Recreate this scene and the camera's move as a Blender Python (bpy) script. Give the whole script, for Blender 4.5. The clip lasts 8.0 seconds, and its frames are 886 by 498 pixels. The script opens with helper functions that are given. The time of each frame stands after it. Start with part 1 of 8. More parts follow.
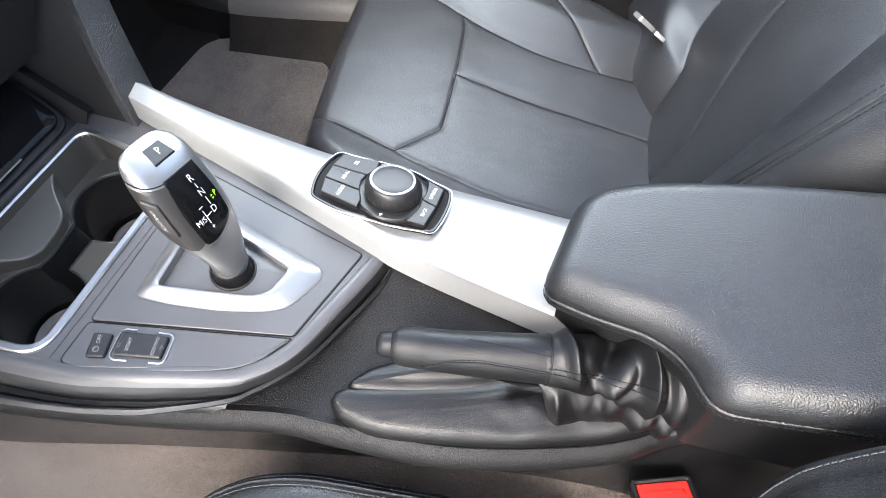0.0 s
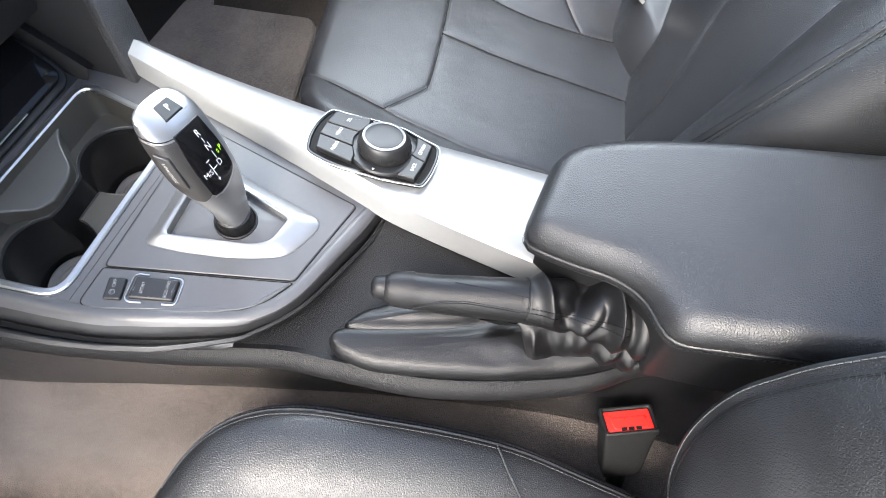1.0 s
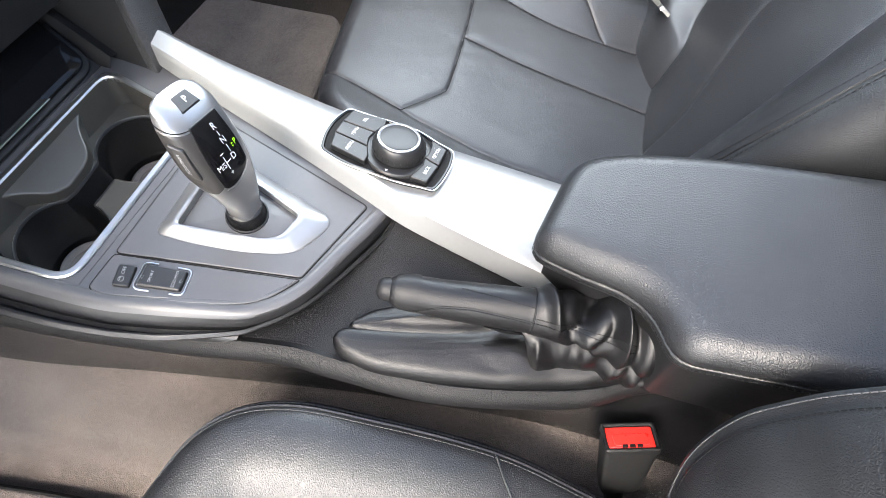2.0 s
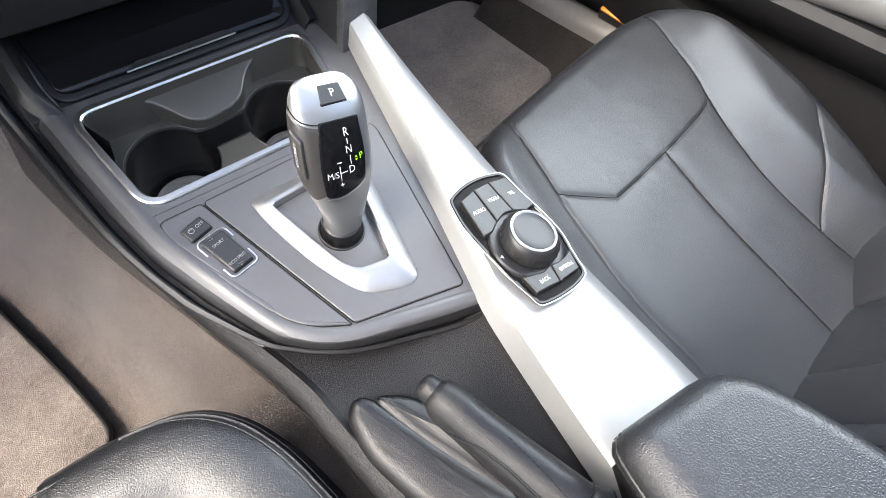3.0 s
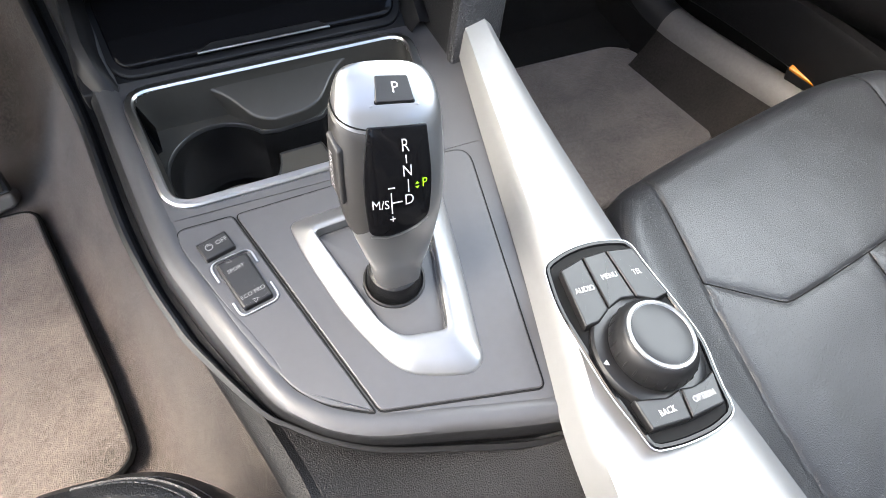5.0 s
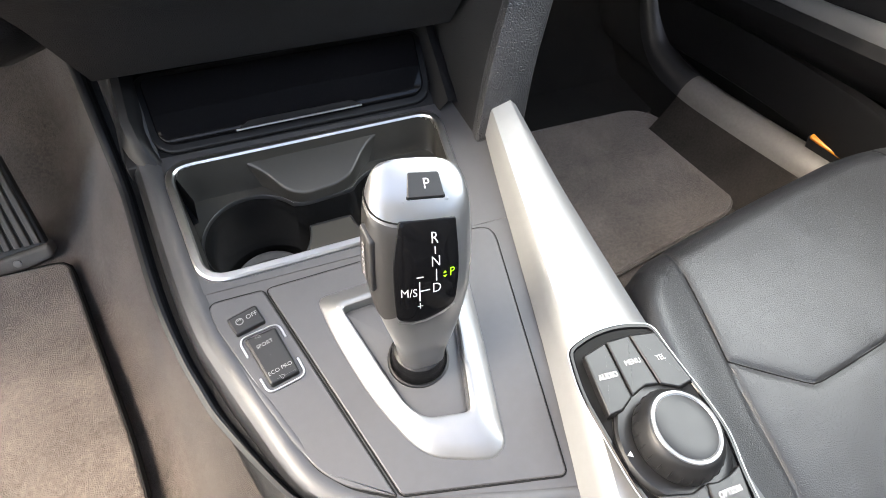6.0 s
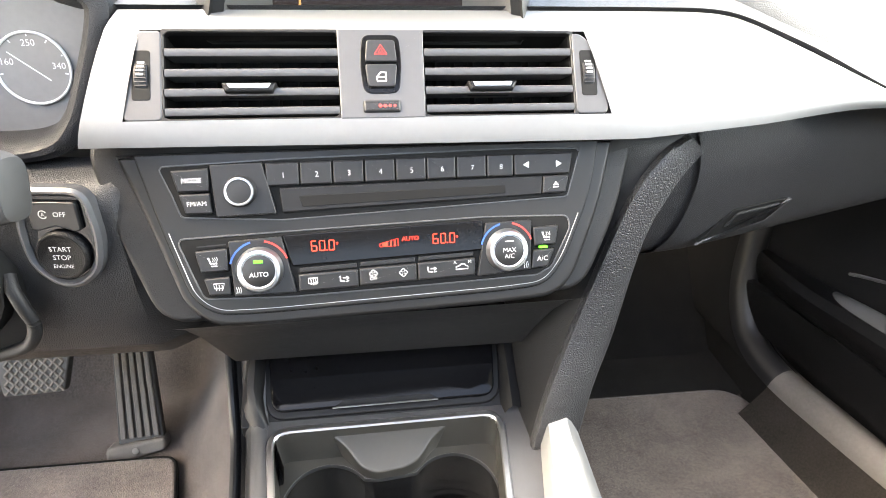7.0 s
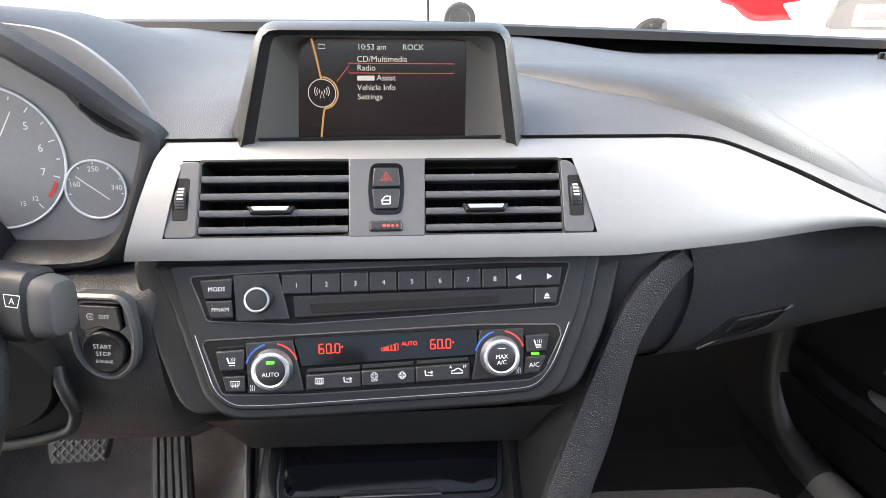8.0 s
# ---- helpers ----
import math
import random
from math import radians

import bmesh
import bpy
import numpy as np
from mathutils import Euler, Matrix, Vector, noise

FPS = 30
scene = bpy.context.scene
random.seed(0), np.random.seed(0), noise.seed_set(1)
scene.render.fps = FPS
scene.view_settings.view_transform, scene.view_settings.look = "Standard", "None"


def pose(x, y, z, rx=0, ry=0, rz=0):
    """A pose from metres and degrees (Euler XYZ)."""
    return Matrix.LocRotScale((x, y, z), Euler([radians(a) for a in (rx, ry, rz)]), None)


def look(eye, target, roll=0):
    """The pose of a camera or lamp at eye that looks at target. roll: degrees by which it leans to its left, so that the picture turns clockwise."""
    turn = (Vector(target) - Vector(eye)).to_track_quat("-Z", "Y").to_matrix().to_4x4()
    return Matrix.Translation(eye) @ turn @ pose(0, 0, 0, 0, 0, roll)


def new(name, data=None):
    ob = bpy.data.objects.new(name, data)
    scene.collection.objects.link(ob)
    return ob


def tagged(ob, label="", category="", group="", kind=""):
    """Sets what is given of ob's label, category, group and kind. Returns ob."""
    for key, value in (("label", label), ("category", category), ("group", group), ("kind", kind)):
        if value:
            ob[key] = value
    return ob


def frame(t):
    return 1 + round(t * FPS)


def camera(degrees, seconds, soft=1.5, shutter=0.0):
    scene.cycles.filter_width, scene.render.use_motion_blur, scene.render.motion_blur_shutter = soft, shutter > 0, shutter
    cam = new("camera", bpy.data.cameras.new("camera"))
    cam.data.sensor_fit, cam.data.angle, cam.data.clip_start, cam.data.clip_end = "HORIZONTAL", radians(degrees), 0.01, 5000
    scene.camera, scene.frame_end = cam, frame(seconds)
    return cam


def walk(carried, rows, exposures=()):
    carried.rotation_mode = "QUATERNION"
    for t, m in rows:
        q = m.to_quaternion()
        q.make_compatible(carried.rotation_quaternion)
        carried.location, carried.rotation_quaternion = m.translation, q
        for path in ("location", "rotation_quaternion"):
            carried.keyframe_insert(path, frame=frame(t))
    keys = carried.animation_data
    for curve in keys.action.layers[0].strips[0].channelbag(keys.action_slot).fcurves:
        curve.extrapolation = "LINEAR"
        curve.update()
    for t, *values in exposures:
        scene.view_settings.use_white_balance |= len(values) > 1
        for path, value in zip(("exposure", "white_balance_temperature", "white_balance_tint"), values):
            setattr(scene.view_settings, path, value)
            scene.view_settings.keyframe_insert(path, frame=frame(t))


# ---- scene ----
# ---------------------------------------------------------------- camera
cam = camera(75.8, 8.0, soft=0.75)
PATH = [
    (0, (-0.144, -0.022, 0.733), (0.905, 0.307, -0.937), 2.1),
    (0.5, (-0.169, -0.022, 0.763), (0.798, 0.265, -0.964), 3.2),
    (1, (-0.17, -0.026, 0.762), (0.782, 0.206, -0.981), 5.4),
    (1.2, (-0.172, -0.031, 0.764), (0.779, 0.205, -0.979), 4.7),
    (2.3, (-0.157, -0.025, 0.757), (0.773, 0.312, -0.982), 8.7),
    (2.5, (-0.141, -0.017, 0.739), (0.775, 0.405, -0.988), 10.6),
    (3, (-0.094, -0.003, 0.719), (0.695, 0.679, -0.988), 13.5),
    (3.5, (-0.039, 0.011, 0.697), (0.609, 0.868, -0.99), 11.8),
    (4, (-0.024, 0.035, 0.657), (0.574, 0.979, -1.002), 9.4),
    (4.5, (-0.026, 0.039, 0.625), (0.515, 1.036, -1.022), 6.6),
    (5.8, (-0.026, 0.045, 0.625), (0.444, 1.142, -0.979), 2.5),
    (6, (-0.026, 0.053, 0.643), (0.453, 1.214, -0.913), 2.9),
    (6.2, (-0.024, 0.059, 0.661), (0.441, 1.348, -0.796), 2.5),
    (6.5, (-0.016, 0.069, 0.707), (0.373, 1.52, -0.613), 2.2),
    (6.8, (-0.007, 0.059, 0.741), (0.275, 1.66, -0.424), 1.6),
    (7, (-0.001, 0.048, 0.756), (0.228, 1.731, -0.299), 1.6),
    (7.5, (0.031, 0.036, 0.784), (0.122, 1.822, -0.111), 0.4),
    (8, (0.034, 0.029, 0.802), (0.102, 1.835, -0.055), 0.1),
]
EXPOSURES = [(0, 3.28, 6350, 8), (4.5, 3.22, 6700, 8), (6, 3.2, 7100, 8), (6.6, 4.2, 7700, 9), (7, 4.1, 7700, 8), (7.5, 3.5, 7300, 8), (8, 3.15, 7200, 9)]
walk(cam, [(t, look(eye, target, roll)) for t, eye, target, roll in PATH], EXPOSURES)

# ---------------------------------------------------------------- daylight
SUN_ELEVATION, SUN_TURN = 50, 85
world = bpy.data.worlds.new("sky")
scene.world = world
world.use_nodes = True
wn = world.node_tree.nodes
sky = wn.new("ShaderNodeTexSky")
sky.sky_type, sky.sun_disc = "NISHITA", False
sky.sun_elevation, sky.sun_rotation = radians(SUN_ELEVATION), radians(-SUN_TURN)
sky.air_density, sky.dust_density, sky.ozone_density = 1.0, 4.0, 1.0
wn["Background"].inputs["Strength"].default_value = 0.15
world.node_tree.links.new(sky.outputs[0], wn["Background"].inputs["Color"])
sun = new("sun", bpy.data.lights.new("sun", "SUN"))
sun.data.energy, sun.data.angle, sun.data.color = 0.60, radians(20.0), (1.0, 0.96, 0.91)
sun_from = Vector((-math.sin(radians(SUN_TURN)) * math.cos(radians(SUN_ELEVATION)), math.cos(radians(SUN_TURN)) * math.cos(radians(SUN_ELEVATION)), math.sin(radians(SUN_ELEVATION))))
sun.matrix_world = look(sun_from * 20, (0, 0, 0))
# area lamp added to boost sky light from the unseen passenger window
pane = new("passenger_window_light", bpy.data.lights.new("passenger_window_light", "AREA"))
pane.data.shape, pane.data.size, pane.data.size_y = "RECTANGLE", 1.0, 0.36
pane.data.energy, pane.data.color = 2.6, (0.90, 0.96, 1.0)
pane.matrix_world = look((0.79, 0.26, 0.95), (0.22, -0.16, 0.42))

# ---------------------------------------------------------------- materials


def material(name, base, rough=0.5, metal=0.0, grain=None, vary=0.12, vary_scale=9.0, coat=0.0, sheen=0.0, emit=None, emit_strength=1.0, spec=0.5, rough_vary=0.06, crease=None):
    """A procedural surface. grain: (kind, cells a metre, depth in metres)."""
    m = bpy.data.materials.new(name)
    m.use_nodes = True
    nt = m.node_tree
    nd, ln = nt.nodes, nt.links
    b = nd["Principled BSDF"]
    b.inputs["Base Color"].default_value = (*base, 1)
    b.inputs["Roughness"].default_value = rough
    b.inputs["Metallic"].default_value = metal
    b.inputs["Coat Weight"].default_value = coat
    b.inputs["Coat Roughness"].default_value = 0.08
    b.inputs["Sheen Weight"].default_value = sheen
    b.inputs["Specular IOR Level"].default_value = spec
    if emit:
        b.inputs["Emission Color"].default_value = (*emit, 1)
        b.inputs["Emission Strength"].default_value = emit_strength
    co = nd.new("ShaderNodeTexCoord")
    if vary:
        n1, n2 = nd.new("ShaderNodeTexNoise"), nd.new("ShaderNodeTexNoise")
        n1.inputs["Scale"].default_value, n1.inputs["Detail"].default_value = vary_scale, 5
        n2.inputs["Scale"].default_value, n2.inputs["Detail"].default_value = vary_scale * 23, 4
        for n in (n1, n2):
            ln.new(co.outputs["Object"], n.inputs["Vector"])
        add = nd.new("ShaderNodeMath")
        add.operation = "ADD"
        ln.new(n1.outputs["Fac"], add.inputs[0])
        ln.new(n2.outputs["Fac"], add.inputs[1])
        rng = nd.new("ShaderNodeMapRange")
        rng.inputs["From Min"].default_value, rng.inputs["From Max"].default_value = 0.6, 1.4
        rng.inputs["To Min"].default_value, rng.inputs["To Max"].default_value = 1 - vary, 1 + vary
        ln.new(add.outputs[0], rng.inputs["Value"])
        mul = nd.new("ShaderNodeMix")
        mul.data_type, mul.blend_type = "RGBA", "MULTIPLY"
        mul.inputs["Factor"].default_value = 1
        mul.inputs[6].default_value = (*base, 1)
        ln.new(rng.outputs["Result"], mul.inputs[7])
        ln.new(mul.outputs[2], b.inputs["Base Color"])
        r2 = nd.new("ShaderNodeMapRange")
        r2.inputs["From Min"].default_value, r2.inputs["From Max"].default_value = 0.6, 1.4
        r2.inputs["To Min"].default_value, r2.inputs["To Max"].default_value = max(0.02, rough - rough_vary), min(1, rough + rough_vary)
        ln.new(add.outputs[0], r2.inputs["Value"])
        ln.new(r2.outputs["Result"], b.inputs["Roughness"])
    if grain:
        kind, scale, depth = grain
        if kind == "cells":
            warp = nd.new("ShaderNodeTexNoise")
            warp.inputs["Scale"].default_value = scale * 0.55
            ln.new(co.outputs["Object"], warp.inputs["Vector"])
            sc = nd.new("ShaderNodeVectorMath")
            sc.operation = "MULTIPLY_ADD"
            sc.inputs[1].default_value = (1.1 / scale,) * 3
            ln.new(warp.outputs["Color"], sc.inputs[0])
            ln.new(co.outputs["Object"], sc.inputs[2])
            t = nd.new("ShaderNodeTexVoronoi")
            t.feature = "SMOOTH_F1"
            t.inputs["Scale"].default_value, t.inputs["Smoothness"].default_value = scale, 0.35
            ln.new(sc.outputs[0], t.inputs["Vector"])
            height = t.outputs["Distance"]
            depth = -depth
        elif kind == "pebble":
            warp = nd.new("ShaderNodeTexNoise")
            warp.inputs["Scale"].default_value, warp.inputs["Detail"].default_value = scale * 0.4, 2
            ln.new(co.outputs["Object"], warp.inputs["Vector"])
            sc = nd.new("ShaderNodeVectorMath")
            sc.operation = "MULTIPLY_ADD"
            sc.inputs[1].default_value = (1.3 / scale,) * 3
            ln.new(warp.outputs["Color"], sc.inputs[0])
            ln.new(co.outputs["Object"], sc.inputs[2])
            t = nd.new("ShaderNodeTexVoronoi")
            t.feature = "DISTANCE_TO_EDGE"
            t.inputs["Scale"].default_value = scale
            ln.new(sc.outputs[0], t.inputs["Vector"])
            dome = nd.new("ShaderNodeMapRange")
            dome.interpolation_type = "SMOOTHERSTEP"
            dome.inputs["From Min"].default_value, dome.inputs["From Max"].default_value = 0.0, 0.34
            ln.new(t.outputs["Distance"], dome.inputs["Value"])
            height = dome.outputs["Result"]
        else:
            t = nd.new("ShaderNodeTexNoise")
            t.inputs["Scale"].default_value, t.inputs["Detail"].default_value = scale, 3
            ln.new(co.outputs["Object"], t.inputs["Vector"])
            height = t.outputs["Fac"]
        bp = nd.new("ShaderNodeBump")
        bp.invert = depth < 0
        bp.inputs["Strength"].default_value, bp.inputs["Distance"].default_value = 1.0, abs(depth)
        ln.new(height, bp.inputs["Height"])
        ln.new(bp.outputs["Normal"], b.inputs["Normal"])
        if crease:
            cn, cb_ = nd.new("ShaderNodeTexNoise"), nd.new("ShaderNodeBump")
            cn.inputs["Scale"].default_value, cn.inputs["Detail"].default_value, cn.inputs["Distortion"].default_value = crease[0], 2, 0.2
            ln.new(co.outputs["Object"], cn.inputs["Vector"])
            cb_.inputs["Strength"].default_value, cb_.inputs["Distance"].default_value = 1.0, crease[1]
            ln.new(cn.outputs["Fac"], cb_.inputs["Height"])
            ln.new(cb_.outputs["Normal"], bp.inputs["Normal"])
    return m


LEATHER = material("black_leather", (0.011, 0.0115, 0.0125), 0.39, grain=("pebble", 520, 0.00013), vary=0.25, rough_vary=0.06, crease=(16, 0.0010), spec=0.45)
LEATHER_SMOOTH = material("worn_black_leather", (0.011, 0.0115, 0.0130), 0.36, grain=("pebble", 560, 0.00009), vary=0.3, rough_vary=0.06, crease=(20, 0.0012), spec=0.42)
LEATHER_BOOT = material("soft_boot_leather", (0.004, 0.004, 0.0044), 0.34, grain=("pebble", 1000, 0.00006), vary=0.2, spec=0.28, rough_vary=0.04)
DASH_GRAIN = material("grained_dash_plastic", (0.018, 0.018, 0.019), 0.46, grain=("pebble", 620, 0.00016), vary=0.12, spec=0.30)
DASH_SOFT = material("soft_dash_plastic", (0.010, 0.010, 0.0104), 0.48, grain=("pebble", 760, 0.00008), vary=0.12, spec=0.26)
# DASH_SOFT's lighter twin: windscreen light on the top pad is in its colour
DASH_TOP = material("lit_grained_dash_top", (0.030, 0.030, 0.032), 0.52, grain=("pebble", 560, 0.00016), vary=0.12, spec=0.34)
# floor carpet copied darker, to put shade on the sill side
SHADED_SIDE_CARPET = material("shaded_sill_carpet", (0.030, 0.026, 0.023), 0.95, grain=("noise", 900, 0.0012), vary=0.5, vary_scale=15, spec=0.15)
DOOR_GREY = material("satin_grey_door_bar", (0.10, 0.10, 0.10), 0.38, 0.3, vary=0.06)
CONSOLE_GRAIN = material("grained_console_plastic", (0.005, 0.005, 0.0054), 0.46, grain=("pebble", 800, 0.00013), vary=0.15, spec=0.18)
CONSOLE_GREY = material("satin_grey_console_plastic", (0.044, 0.044, 0.046), 0.37, grain=("noise", 2600, 0.00006), vary=0.08)
LIP_BLACK = material("satin_black_console_edge", (0.014, 0.014, 0.0147), 0.36, grain=("noise", 2600, 0.00005), vary=0.1, spec=0.38)
RIM_GRAIN = material("grained_cluster_surround", (0.014, 0.014, 0.015), 0.50, grain=("pebble", 700, 0.00016), vary=0.12, spec=0.3)
CONSOLE_DARK = material("dark_grey_tray_plastic", (0.027, 0.026, 0.023), 0.36, vary=0.1, spec=0.42)
DUSTY = material("dusty_rubber", (0.13, 0.12, 0.11), 0.75, vary=0.2)
PLASTIC = material("matt_black_plastic", (0.007, 0.007, 0.0075), 0.45, grain=("noise", 1800, 0.00008), vary=0.12, spec=0.24)
KEYCAP = material("black_keys", (0.010, 0.010, 0.0105), 0.38, grain=("noise", 2200, 0.00004), vary=0.1, spec=0.34)
CUP_BLACK = material("smooth_black_cup_plastic", (0.008, 0.008, 0.008), 0.22, vary=0.1, rough_vary=0.03)
GLOSS = material("gloss_black", (0.004, 0.004, 0.0045), 0.10, vary=0.1, rough_vary=0.03, spec=0.16)
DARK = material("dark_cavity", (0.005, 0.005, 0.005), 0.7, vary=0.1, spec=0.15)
SILVER = material("satin_silver_trim", (0.195, 0.197, 0.197), 0.46, 0.5, grain=("noise", 3500, 0.00002), vary=0.05, rough_vary=0.03)
DASH_SILVER = material("satin_silver_dash_band", (0.165, 0.166, 0.166), 0.46, 0.5, grain=("noise", 3500, 0.00002), vary=0.05, rough_vary=0.03)
CHROME = material("brushed_silver", (0.52, 0.52, 0.52), 0.30, 1.0, vary=0.04, rough_vary=0.01)
BEZEL = material("pearl_silver_bezel", (0.215, 0.217, 0.220), 0.36, 0.75, vary=0.03, rough_vary=0.01)
LEVER_SILVER = material("satin_silver_lever", (0.28, 0.28, 0.28), 0.32, 0.85, vary=0.0)
PILLAR = material("grained_grey_pad", (0.022, 0.022, 0.023), 0.42, grain=("pebble", 430, 0.00040), vary=0.12, spec=0.36)
OUTLINE = material("dull_silver_line", (0.30, 0.30, 0.30), 0.35, 0.6, vary=0.0)
SMOOTH_WALL = material("smooth_black_console_side", (0.006, 0.006, 0.0063), 0.22, grain=("noise", 1500, 0.00003), vary=0.12, spec=0.35)
FASCIA_GREY = material("satin_dark_grey_fascia", (0.011, 0.0108, 0.0108), 0.38, grain=("noise", 2600, 0.00005), vary=0.06, spec=0.32)
COLLAR = material("warm_grey_lever_plastic", (0.016, 0.0148, 0.0138), 0.48, grain=("noise", 2600, 0.00005), vary=0.06)
RUBBER = material("black_rubber", (0.020, 0.020, 0.020), 0.65, vary=0.15)
CARPET = material("brown_grey_carpet", (0.072, 0.059, 0.051), 0.95, grain=("noise", 900, 0.0012), vary=0.6, vary_scale=13, sheen=0.25, spec=0.2)
MAT = material("brown_grey_floor_mat", (0.118, 0.097, 0.084), 0.95, grain=("noise", 700, 0.0016), vary=0.6, vary_scale=14, sheen=0.3, spec=0.2)
THREAD = material("grey_thread", (0.045, 0.045, 0.047), 0.7, vary=0.2)
BLACK_THREAD = material("black_thread", (0.005, 0.005, 0.0052), 0.75, vary=0.2, spec=0.12)
RED = material("red_plastic", (0.62, 0.02, 0.015), 0.3, vary=0.06)
PRINT = material("white_print", (0.52, 0.52, 0.52), 0.5, vary=0.0)
PRINT_DIM = material("grey_print", (0.38, 0.38, 0.38), 0.5, vary=0.0)
LEGEND_DIM = material("dull_grey_print", (0.20, 0.20, 0.20), 0.5, vary=0.0)
RED_PRINT = material("red_print", (0.42, 0.025, 0.02), 0.5, vary=0.0)
BLUE_PRINT = material("blue_print", (0.02, 0.075, 0.32), 0.5, vary=0.0)
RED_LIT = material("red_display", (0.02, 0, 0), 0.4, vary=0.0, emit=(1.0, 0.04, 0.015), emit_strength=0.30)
GREEN_LIT = material("green_lamp", (0.01, 0.03, 0), 0.4, vary=0.0, emit=(0.12, 0.95, 0.05), emit_strength=0.2)
LIME_LIT = material("lime_lamp", (0.01, 0.03, 0), 0.4, vary=0.0, emit=(0.42, 0.95, 0.02), emit_strength=0.2)
SCREEN = material("dark_screen", (0.006, 0.005, 0.005), 0.2, vary=0.0, emit=(0.030, 0.017, 0.016), emit_strength=0.05)
SCREEN_TEXT = material("screen_text", (0.05, 0.05, 0.05), 0.4, vary=0.0, emit=(0.85, 0.82, 0.78), emit_strength=0.085)
SCREEN_RED = material("screen_red_line", (0.05, 0, 0), 0.4, vary=0.0, emit=(0.75, 0.09, 0.05), emit_strength=0.09)
SCREEN_GOLD = material("screen_gold_line", (0.05, 0.03, 0), 0.4, vary=0.0, emit=(0.72, 0.36, 0.13), emit_strength=0.085)
DIAL_FACE = material("grey_dial_face", (0.15, 0.145, 0.14), 0.5, vary=0.1)
SCREEN_BEZEL = material("dark_grey_screen_bezel", (0.060, 0.058, 0.056), 0.5, grain=("noise", 2200, 0.00004), vary=0.1)
COWL = material("matt_black_cowl", (0.008, 0.008, 0.008), 0.55, vary=0.15, spec=0.18)
HOOD_BLACK = material("satin_black_screen_hood", (0.014, 0.014, 0.0145), 0.42, grain=("noise", 2200, 0.00004), vary=0.1, spec=0.3)
# paler than the pads: dust, plus light on the ribs put into the colour
PEDAL_RUBBER = material("lit_dusty_pedal_rubber", (0.085, 0.078, 0.070), 0.7, vary=0.3, vary_scale=30)
HEADLINER = material("grey_headliner", (0.42, 0.40, 0.37), 0.95, grain=("noise", 1500, 0.0004), vary=0.1)
AMBER = material("amber_reflector", (0.60, 0.20, 0.012), 0.25, vary=0.1)
SILL = material("pale_sill_plastic", (0.14, 0.13, 0.118), 0.42, grain=("noise", 900, 0.0002), vary=0.15)
STEEL = material("worn_steel", (0.45, 0.45, 0.45), 0.35, 0.9, vary=0.15)
WHITE_PAINT = material("white_car_paint", (0.80, 0.80, 0.80), 0.25, vary=0.04, coat=0.6)
TAIL_RED = material("red_tail_lamp", (0.30, 0.006, 0.010), 0.25, vary=0.15)
PEARL_LENS = material("clear_lamp_lens", (0.55, 0.55, 0.56), 0.15, vary=0.05)
ASPHALT = material("pale_concrete_yard", (0.68, 0.67, 0.655), 0.9, grain=("noise", 60, 0.004), vary=0.2, vary_scale=1.2)
CAR_GLASS = material("dark_car_glass", (0.02, 0.022, 0.024), 0.05, vary=0.05)


def clear_glass(name):
    m = bpy.data.materials.new(name)
    m.use_nodes = True
    nd, ln = m.node_tree.nodes, m.node_tree.links
    nd.remove(nd["Principled BSDF"])
    mix, tr, gl = nd.new("ShaderNodeMixShader"), nd.new("ShaderNodeBsdfTransparent"), nd.new("ShaderNodeBsdfGlossy")
    tr.inputs[0].default_value = (0.93, 0.95, 0.94, 1)
    gl.inputs["Roughness"].default_value = 0.02
    mix.inputs[0].default_value = 0.06
    ln.new(tr.outputs[0], mix.inputs[1])
    ln.new(gl.outputs[0], mix.inputs[2])
    ln.new(mix.outputs[0], nd["Material Output"].inputs[0])
    return m


# near-black stand-in for the deep shade in the passenger footwell
FOOTWELL_SHADE = material("footwell_shade_black", (0.012, 0.0115, 0.011), 0.95, grain=("noise", 900, 0.001), vary=0.35, vary_scale=30, spec=0.15)
GLASS = clear_glass("window_glass")

# ---------------------------------------------------------------- mesh tools


def part(name, bm, mat, parent=None, label="", sharp=38):
    """One mesh object from a bmesh, under a thing or a part."""
    bmesh.ops.recalc_face_normals(bm, faces=bm.faces[:])
    me = bpy.data.meshes.new(name)
    bm.to_mesh(me)
    bm.free()
    me.shade_smooth()
    me.set_sharp_from_angle(angle=radians(sharp))
    me.materials.append(mat)
    ob = new(name, me)
    ob.parent = parent
    if label:
        ob["label"] = label
    return ob


def thing(name, label, category, group="", at=(0, 0, 0), kind=""):
    """An Empty that carries a thing's parts; the parts keep world coordinates."""
    ob = new(name)
    ob.empty_display_size = 0.02
    return tagged(ob, label, category, group, kind)


def spline(pts, n, closed=False):
    """n points on a smooth curve through pts."""
    p = [Vector(q) for q in pts]
    k = len(p)
    out = []
    segs = k if closed else k - 1
    for i in range(n):
        u = segs * i / (n if closed else n - 1)
        s = min(int(u), segs - 1)
        f = u - s
        if closed:
            a, b, c, d = (p[(s + j) % k] for j in (-1, 0, 1, 2))
        else:
            b, c = p[s], p[s + 1]
            a = p[s - 1] if s else b * 2 - c
            d = p[s + 2] if s + 2 < k else c * 2 - b
        out.append(0.5 * (2 * b + (c - a) * f + (2 * a - 5 * b + 4 * c - d) * f * f + (3 * b - a - 3 * c + d) * f**3))
    return out


